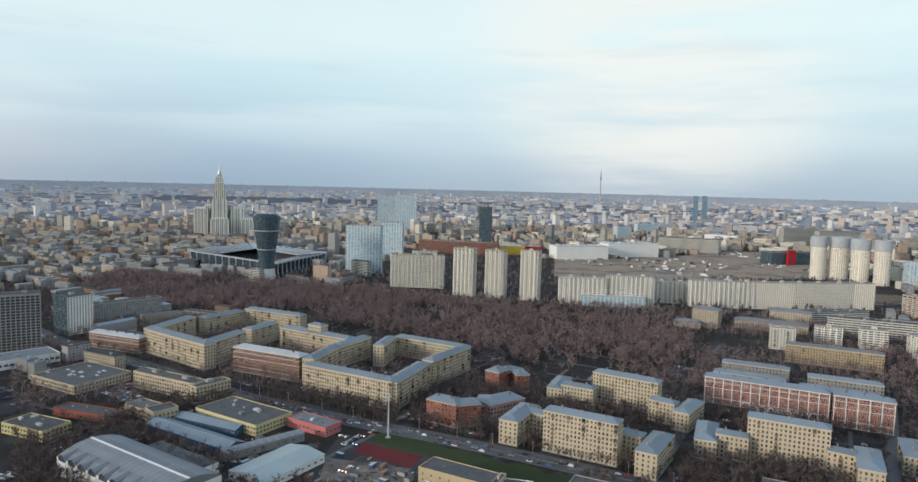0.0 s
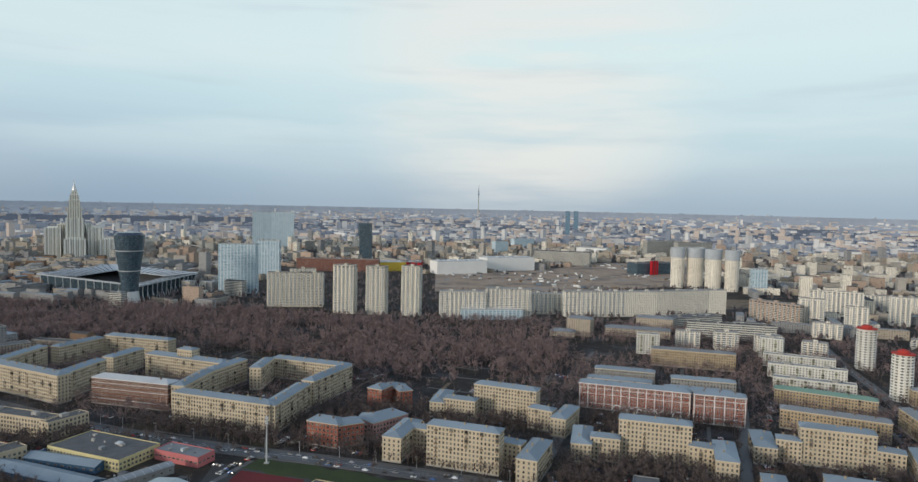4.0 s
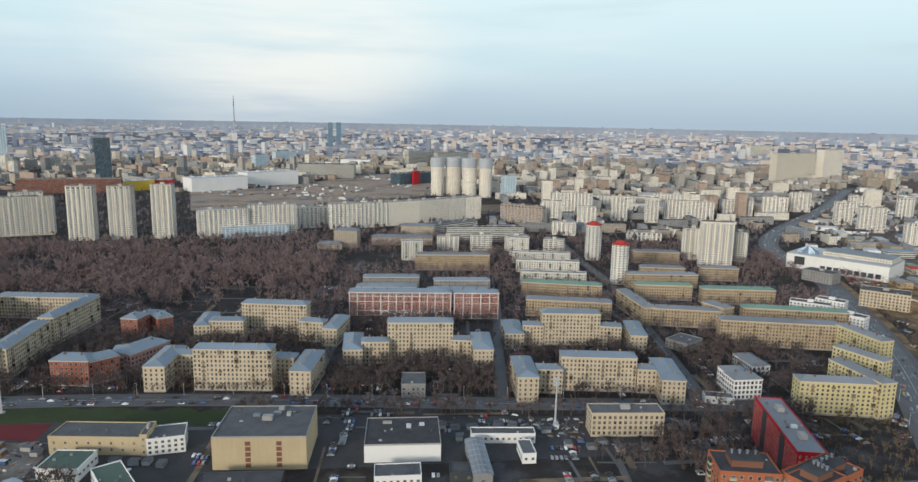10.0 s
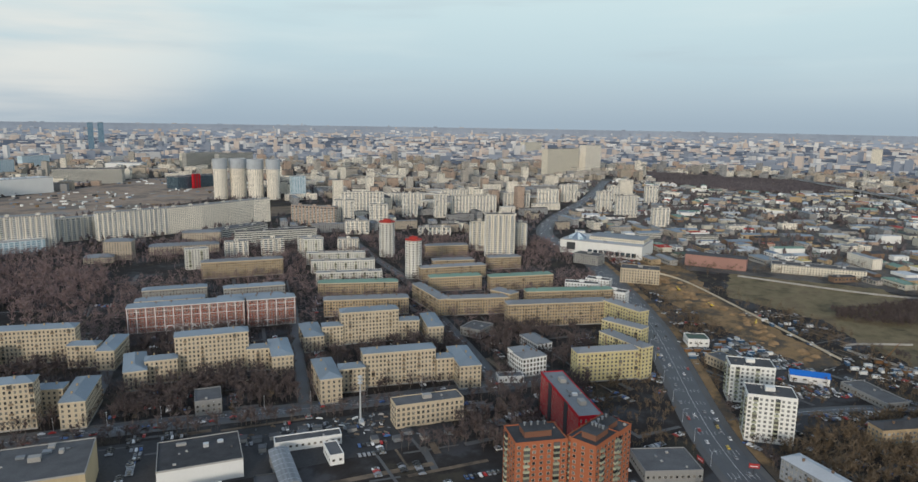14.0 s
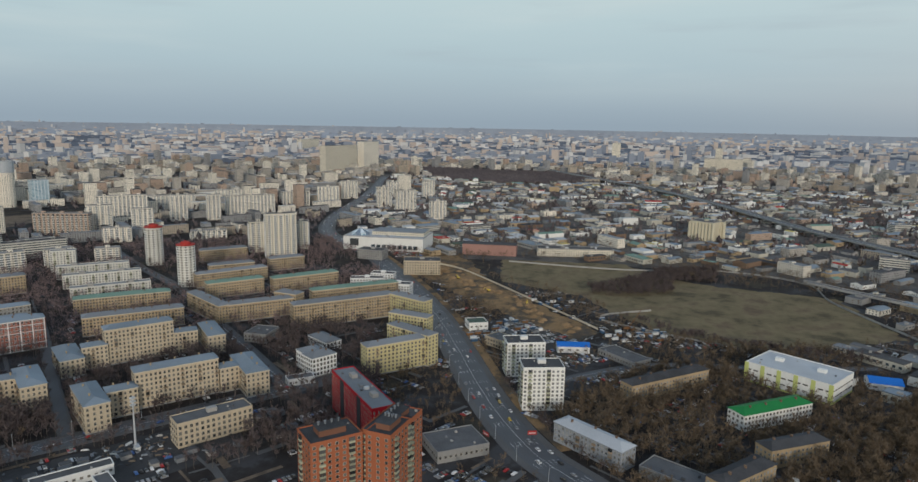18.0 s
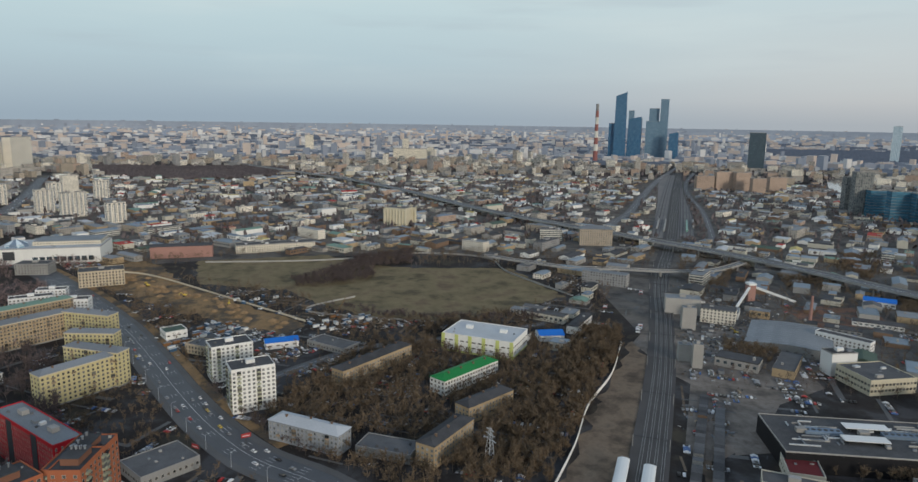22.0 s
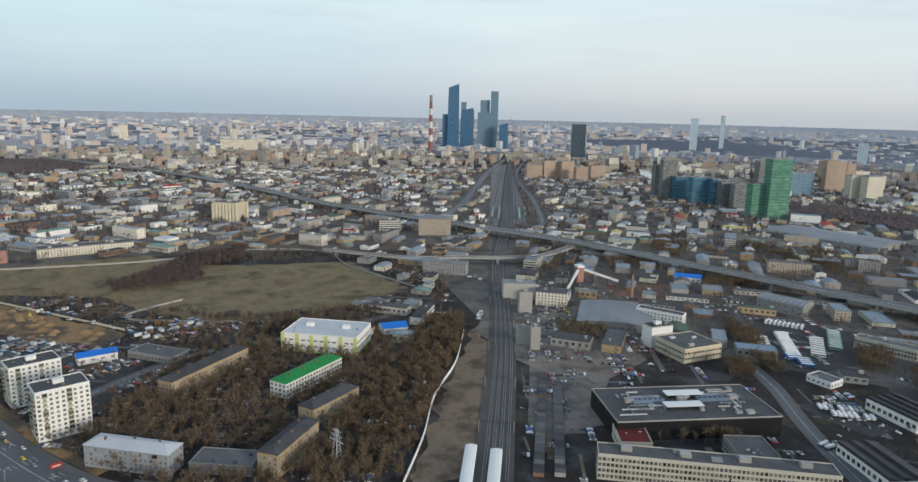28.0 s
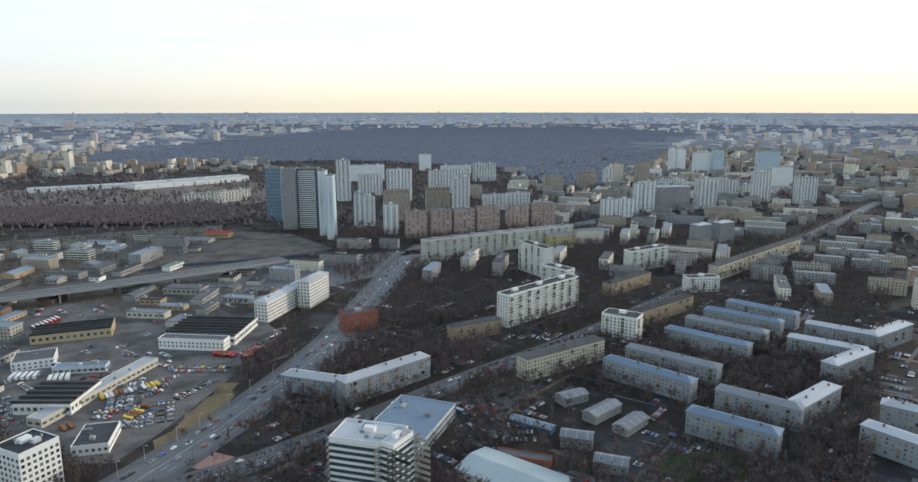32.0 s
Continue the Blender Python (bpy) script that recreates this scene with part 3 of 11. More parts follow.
def road(name, pts, width, label, lanes=4, side=4.0, z=0.06, surface="asphalt"):
    line = smooth_line(pts)
    nrm = normals(line)
    mb = MB()
    strip(mb, line, nrm, -width / 2, width / 2, z)
    ob = thing(name, label, "road", kind="structure", mb=mb, mats=surface)
    for sgn in (-1, 1):
        if side:
            pv = MB()
            strip(pv, line, nrm, sgn * width / 2, sgn * (width / 2 + side), z + 0.15, 0.2)
            part("pavement", pv, "paving", ob)
    mk = MB()
    for k in range(1, lanes):
        off = -width / 2 + width * k / lanes
        solid = k == lanes // 2
        for i in range(len(line) - 1):
            if solid:
                strip(mk, line[i:i + 2], nrm[i:i + 2], off - 0.12, off + 0.12, z + 0.012)
            elif i % 2 == 0:
                q = (line[i] + (line[i + 1] - line[i]) * 0.45)
                strip(mk, [line[i], q], nrm[i:i + 2], off - 0.1, off + 0.1, z + 0.012)
    if mk.f:
        part("lane_markings", mk, "marking", ob, "white painted lane lines", "stuff")
    for i in range(len(line) - 1):
        p, q = line[i], line[i + 1]
        d = q - p
        claim_rect((p[0] + q[0]) / 2, (p[1] + q[1]) / 2, math.atan2(d[1], d[0]), np.linalg.norm(d) + 1, width + 2 * side, 0)
    return ob


def ragged(pts, amp, seed):
    """An outline broken up by small bays and tongues."""
    rng = random.Random(seed)
    out = []
    for (x0, y0), (x1, y1) in zip(pts, list(pts[1:]) + [pts[0]]):
        L_ = math.hypot(x1 - x0, y1 - y0)
        n = max(1, int(L_ / 6))
        for k in range(n):
            o = rng.gauss(0, amp) + amp * math.sin(k * 0.9 + x0)
            out.append((x0 + (x1 - x0) * k / n - (y1 - y0) / L_ * o, y0 + (y1 - y0) * k / n + (x1 - x0) / L_ * o))
    return out


def patch(name, pts, material, label, z=0.03, claim=True):
    mb = MB()
    if material in ("dead_grass", "clay", "dirt", "lawn", "turned_soil"):
        pts = ragged(pts, 1.6, int(abs(pts[0][0])))
    mb.face([(x, y, z) for x, y in pts])
    ob = thing(name, label, "ground", kind="structure", mb=mb, mats=material)
    if claim:
        claim_poly(pts)
    return ob

# ---- roads and open ground ----
road("road", [(250, -20), (300, 20), (337, 57), (366, 100), (409, 140), (458, 177), (529, 226), (611, 285), (699, 359), (789, 442), (873, 526), (957, 640), (1040, 720), (1209, 810), (1632, 985), (2161, 1240)], 22, "wide grey avenue with lane lines, running past road works", 8, 5)
road("road", [(-640, 915), (-550, 858), (-469, 791), (-328, 700), (-207, 615), (-90, 552), (-1, 512), (119, 450), (260, 370), (388, 300), (475, 250)], 13, "grey street along the front of the tan blocks", 4, 4)
road("road", [(384, 300), (426, 364), (486, 462), (578, 612), (640, 745), (720, 900)], 9, "narrow grey street between apartment blocks", 2, 2)
road("road", [(133, 448), (176, 520), (215, 600)], 6, "narrow courtyard lane", 1, 1.5)
road("road", [(262, 380), (320, 475), (365, 545), (430, 650)], 7, "narrow courtyard lane", 1, 1.5)
road("road", [(190, -320), (171, -355), (153, -396), (135, -444), (99, -569), (73, -738), (49, -897), (20, -1000)], 26, "wide pale avenue with lane lines", 6, 5, surface="concrete_road")
road("road", [(160, -345), (139, -354), (91, -390), (-21, -495), (-131, -590), (-286, -746), (-632, -1092), (-953, -1431)], 14, "grey avenue lined with bare trees", 4, 4, 0.10)
road("road", [(620, -640), (477, -727), (383, -794), (209, -878), (18, -960), (-142, -1082), (-500, -1400)], 24, "wide grey highway", 6, 3)
road("road", [(442, -387), (397, -374), (350, -353), (308, -337), (273, -326), (220, -300)], 9, "grey service road beside the works", 2, 2)
road("road", [(447, 143), (484, 126), (560, 60), (600, -40), (640, -120)], 8, "service road beside the white hall", 2, 1, 0.045)
patch("parking_lot", [(-90, 522), (119, 424), (260, 346), (330, 310), (300, 265), (100, 350), (-100, 430)], "yard", "worn asphalt yards with parked cars", 0.02, False)
patch("works_ground", [(2205, 1378), (2375, 1058), (2499, 717), (2575, 362), (2600, 0), (2575, -362), (2499, -717), (2375, -1058), (2205, -1378), (1992, -1671), (1740, -1932), (699, -1036), (548, -1123), (386, -1189), (145, -582), (225, -556), (300, -520), (369, -473), (432, -417), (485, -353), (530, -282), (564, -205), (959, -204), (978, -68), (978, 68), (959, 204), (921, 335), (865, 460)], "works_soil", "grey-brown trodden ground of the works quarters", 0.012, False)
patch("field", [(924, 327), (976, 154), (910, 95), (891, 24), (893, -110), (744, -158), (700, -107), (644, -16), (651, 52), (705, 118), (765, 171), (795, 282)], "dead_grass", "large field of dead yellow-brown grass")
patch("bare_soil", [(847, 411), (829, 357), (719, 222), (635, 120), (597, 128), (649, 221), (753, 345)], "turned_soil", "ochre clay strip of dug-up road works", 0.035)
patch("bare_soil", [(540, 175), (600, 225), (650, 221), (597, 128), (560, 100)], "yard", "grey building yard covered with clutter", 0.03, False)
patch("lawn", [(-70, 509), (-54, 527), (87, 447), (65, 431)], "lawn", "dark green sports lawn")
patch("sports_court", [(-75, 485), (-69, 504), (-22, 481), (-31, 459)], "court", "dark red sports court", 0.05)
patch("bare_soil", [(332, -78), (454, -130), (584, -190), (540, -192), (385, -140), (326, -106)], "dirt", "bare brown soil strip beside the railway", 0.035)
patch("parking_lot", [(524, -452), (565, -496), (521, -525), (495, -555), (425, -490), (415, -428), (438, -402)], "yard", "grey bus yard with oily stains", 0.04, False)
patch("parking_lot", [(281, -414), (416, -629), (400, -713), (246, -613), (183, -655), (146, -604), (162, -499), (180, -411), (192, -375), (216, -376)], "depot_yard", "grey-brown depot yard with oily stains", 0.035, False)
patch("parking_lot", [(-60, 470), (-30, 455), (60, 400), (40, 360), (-60, 400)], "yard", "grey works yard", 0.03, False)
patch("bare_soil", [(-93.0, 474.0), (-29.0, 458.0), (-26.0, 433.0), (-38.0, 407.0), (-63.0, 404.0), (-88.0, 416.0)], "dust", "brown building yard with stacked planks", 0.045, False)
patch("bare_soil", [(1050, 1250), (760, 1420), (420, 1330), (300, 1230), (560, 1180), (820, 1230)], "dirt", "open brown building land", 0.05, False)
patch("bare_soil", [(369, -877), (346, -987), (346, -1129), (243, -1099), (158, -981), (183, -932), (273, -882)], "works_soil", "rough green-brown slope beside the highway", 0.05, False)
patch("lawn", [(177, -401), (166, -488), (153, -491), (150, -470), (161, -401), (171, -392)], "dead_grass", "grass strip beside the avenue", 0.05)
patch("plaza", [(148, -370), (139, -387), (123, -380), (136, -365)], "pink_brick", "small red paved plaza at the fork", 0.05)
patch("parking_lot", [(-10, -460), (-47, -494), (-75, -475), (-44, -440), (-17, -435)], "paving", "small paved square with parked cars", 0.05, False)
patch("lawn", [(-128, -375), (-181, -378), (-178, -343), (-121, -345)], "lawn", "dark grass beside the blocks", 0.05, False)
patch("bare_soil", [(426, -213), (421, -240), (371, -219), (368, -193)], "dust", "pale dirt yard beside the black hall", 0.045)
patch("bare_soil", [(713, -395), (704, -500), (628, -466), (623, -385)], "rust_yard", "rust-brown works yard", 0.045, False)
patch("bare_soil", [(580, -190), (640, -225), (560, -330), (470, -290), (440, -225), (500, -200)], "dust", "churned pale soil beside the concrete plant", 0.04, False)
patch("parking_lot", [(369, -367), (368, -422), (322, -412), (315, -380), (342, -370)], "yard", "grey lorry yard", 0.04, False)
patch("bare_soil", [(1300, -1350), (819, -1420), (400, -1440), (330, -1650), (560, -1950), (1100, -1700), (1350, -1560)], "dust", "open brown land before the retail hall", 0.04, False)
patch("bare_soil", [(870.0, 470.0), (970.0, 460.0), (897.0, 367.0), (802.0, 306.0), (717.0, 215.0), (660.0, 243.0), (706.0, 305.0), (774.0, 387.0)], "turned_soil", "ochre building land round the shopping centre", 0.032, False)
patch("bare_soil", [(530.0, -227.0), (624.0, -273.0), (634.0, -337.0), (548.0, -318.0), (473.0, -310.0), (443.0, -259.0), (391.0, -220.0), (359.0, -178.0), (370.0, -162.0)], "dust", "pale dusty ground of the works", 0.025, False)
patch("bare_soil", [(215, 1500), (560, 1470), (900, 1620), (1180, 1860), (1120, 2260), (900, 2260), (760, 2120), (600, 1990), (380, 1890), (270, 1880)], "building_land", "wide brown building land with tracks and stacks", 0.05, False)
patch("interchange", [(304.0, -802.0), (151.0, -897.0), (10.0, -960.0), (17.0, -872.0), (80.0, -812.0), (174.0, -722.0), (251.0, -690.0)], "concrete_road", "broad pale concrete road junction", 0.045, False)
patch("river", [(2479, -1472), (2481, -1555), (1901, -1198), (2099, -1261)], "water", "bright bend of the river", 0.06)

patch("rail_yard", [(1152.0, -389.0), (1140.0, -460.0), (1442.0, -569.0), (1817.0, -689.0), (2190.0, -817.0), (2584.0, -956.0), (2586.0, -878.0), (2195.0, -741.0), (1681.0, -571.0)], "track_bed", "wide brown-grey bed of many railway tracks", 0.07)
road("road", [(1250, -330), (1355, -378), (1460, -432), (1755, -549), (2091, -682), (2441, -830), (3057, -1110)], 17, "grey expressway beside the railway", 6, 2, surface="concrete_road")
road("road", [(1110, -481), (1261, -537), (1546, -631), (1818, -705), (2190, -830), (2700, -1050)], 9, "grey road along the tracks", 2, 2, surface="concrete_road")


def verge(pts, off0, off1, label):
    """A strip of torn-up soil along a road."""
    line = smooth_line(pts)
    mb = MB()
    strip(mb, line, normals(line), off0, off1, 0.1)
    thing("verge", label, "ground", kind="structure", mb=mb, mats="turned_soil")


verge([(366, 100), (409, 140), (458, 177), (529, 226), (611, 285), (699, 359), (789, 442), (873, 526)], -24, -16.3, "torn-up ochre verge beside the avenue")


def make_railway():
    pts = [(285, -107), (322, -122), (408, -155), (518, -196), (655, -242), (847, -303), (1180, -432), (1924, -703), (2700, -990)]
    line = smooth_line(pts, 10)
    nrm = normals(line)
    mb = MB()
    strip(mb, line, nrm, -12, 12, 0.5, 0.6)
    ob = thing("railway", "multi-track railway on grey ballast", "railway", kind="structure", mb=mb, mats="ballast")
    for off in (-8.2, -3.8, 0.6, 5.0):
        for g in (-0.76, 0.76):
            r = MB()
            strip(r, line, nrm, off + g - 0.09, off + g + 0.09, 0.68, 0.18)
            part("rail", r, "rail_steel", ob)
        s = MB()
        for i in range(0, min(len(line) - 1, 60)):
            d = line[i + 1] - line[i]
            for k in range(0, 10, 2):
                p = line[i] + d * k / 10 + nrm[i] * off
                s.box(p[0], p[1], 0.48, 0.26, 2.6, 0.1, math.atan2(d[1], d[0]))
        part("sleepers", s, "roof_tar", ob, "grey concrete sleepers", "stuff")
    for i in range(len(line) - 1):
        p, q = line[i], line[i + 1]
        d = q - p
        claim_rect((p[0] + q[0]) / 2, (p[1] + q[1]) / 2, math.atan2(d[1], d[0]), np.linalg.norm(d) + 1, 30, 0)
    # the many tracks beyond the bridge
    far = [p for p in line if p[0] > 1150]
    fn = normals(far)
    for off in (-40, -34, -28, -21, -15, 13, 20, 27, 34):
        r = MB()
        strip(r, far, fn, off - 0.9, off + 0.9, 0.66, 0.2)
        part("track", r, "ballast" if off % 3 == 0 else "paving", ob, "distant track of the rail yard")
    # parked trains
    for off, i0, n in ((13, 6, 9), (27, 10, 7), (-28, 8, 8), (-40, 14, 6)):
        tr = thing("train", "long grey-green train parked in the rail yard", "train", group="parked trains")
        for k in range(n):
            p, q = far[i0 + k * 2] + fn[i0 + k * 2] * off, far[i0 + k * 2 + 2] + fn[i0 + k * 2 + 2] * off
            c, d = (p + q) / 2, q - p
            m = MB()
            m.box(c[0], c[1], 0.7, np.linalg.norm(d) - 1.2, 3.0, 3.6, math.atan2(d[1], d[0]))
            part("carriage", m, ("bus_green", "dark_steel", "concrete", "dark_brick")[i0 % 4], tr)
    # portals of the overhead line
    first = None
    for i in range(2, 66, 7):
        a = math.atan2(nrm[i][1], nrm[i][0])
        if first is None:
            first = thing("catenary_portal", "grey steel portal of the overhead line", "portal", group="overhead line portals")
            for s in (-11.2, 11.2):
                m = MB()
                m.box(s, 0, 0.3, 0.35, 0.35, 8.2)
                part("post", m, "concrete", first)
            m = MB()
            m.box(0, 0, 7.6, 22.8, 0.25, 0.35)
            part("crossbeam", m, "dark_steel", first)
            for s in (-8.2, -3.8, 0.6, 5.0):
                m = MB()
                m.box(s, 0, 6.4, 0.08, 0.08, 1.3)
                part("hanger", m, "dark_steel", first)
            ob2 = first
            ob2.matrix_basis = Matrix.Translation((*line[i], 0)) @ Matrix.Rotation(a, 4, "Z")
        else:
            copy_thing(first, Matrix.Translation((*line[i], 0)) @ Matrix.Rotation(a, 4, "Z"))
    # two station platforms with white canopies
    for (x0, y0), (x1, y1) in (((300, -99), (354, -119.5)), ((296, -113), (345.5, -132.5))):
        d = math.hypot(x1 - x0, y1 - y0)
        a = math.atan2(y1 - y0, x1 - x0)
        pl = thing("station_platform", "railway platform under a long white canopy", "platform", (x0 + x1) / 2, (y0 + y1) / 2, 0.5, a, "station platforms")
        m = MB()
        m.box(0, 0, 0, d, 6.0, 1.1)
        part("slab", m, "concrete", pl)
        m = MB()
        for k in range(12):
            t0, t1 = math.pi * k / 12, math.pi * (k + 1) / 12
            m.face([(-d / 2, -3.6 * math.cos(t0), 5.0 + 1.2 * math.sin(t0)), (d / 2, -3.6 * math.cos(t0), 5.0 + 1.2 * math.sin(t0)), (d / 2, -3.6 * math.cos(t1), 5.0 + 1.2 * math.sin(t1)), (-d / 2, -3.6 * math.cos(t1), 5.0 + 1.2 * math.sin(t1))])
        m.box(0, 0, 4.85, d, 7.2, 0.14, bottom=True)
        part("canopy", m, "white_paint", pl, "white curved canopy")
        for k in range(6):
            m = MB()
            m.box(-d / 2 + d * (k + 0.5) / 6, 0, 1.1, 0.4, 0.4, 3.8)
            part("column", m, "pale_steel", pl)


make_railway()


def viaduct(pts, width, z, label):
    line = smooth_line(pts, 25)
    nrm = normals(line)
    mb = MB()
    strip(mb, line, nrm, -width / 2, width / 2, z, 1.6)
    strip(mb, line, nrm, width / 2, -width / 2, z - 1.6)
    ob = thing("viaduct", label, "viaduct", kind="structure", mb=mb, mats="concrete")
    deck = MB()
    strip(deck, line, nrm, -width / 2 + 0.6, width / 2 - 0.6, z + 0.05)
    part("deck", deck, "asphalt", ob)
    for s in (-1, 1):
        p = MB()
        strip(p, line, nrm, s * width / 2, s * (width / 2 - 0.35), z + 1.0, 1.0)
        part("parapet", p, "concrete", ob)
    mk = MB()
    strip(mk, line, nrm, -0.3, 0.3, z + 0.07)
    part("lane_markings", mk, "marking", ob, kind="stuff")
    for i in range(1, len(line) - 1, 2):
        m = MB()
        a = math.atan2(nrm[i][1], nrm[i][0])
        for q in (-width * 0.28, width * 0.28):
            m.box(line[i][0] + nrm[i][0] * q, line[i][1] + nrm[i][1] * q, 0, 1.8, 1.8, z - 2.6, a)
        m.box(line[i][0], line[i][1], z - 2.7, width * 0.8, 2.0, 1.2, a, bottom=True)
        part("pier", m, "concrete", ob)


viaduct([(2900, 900), (2240, 371), (2118, 273), (1798, 80), (1396, -122), (1094, -335), (930, -450), (734, -546), (603, -608), (516, -650), (380, -730), (200, -860)], 24, 12, "long elevated highway on concrete piers")
viaduct([(940, -80), (867, -186), (860, -251), (848, -304), (852, -373), (905, -440)], 11, 8.4, "curved concrete road bridge over the railway")


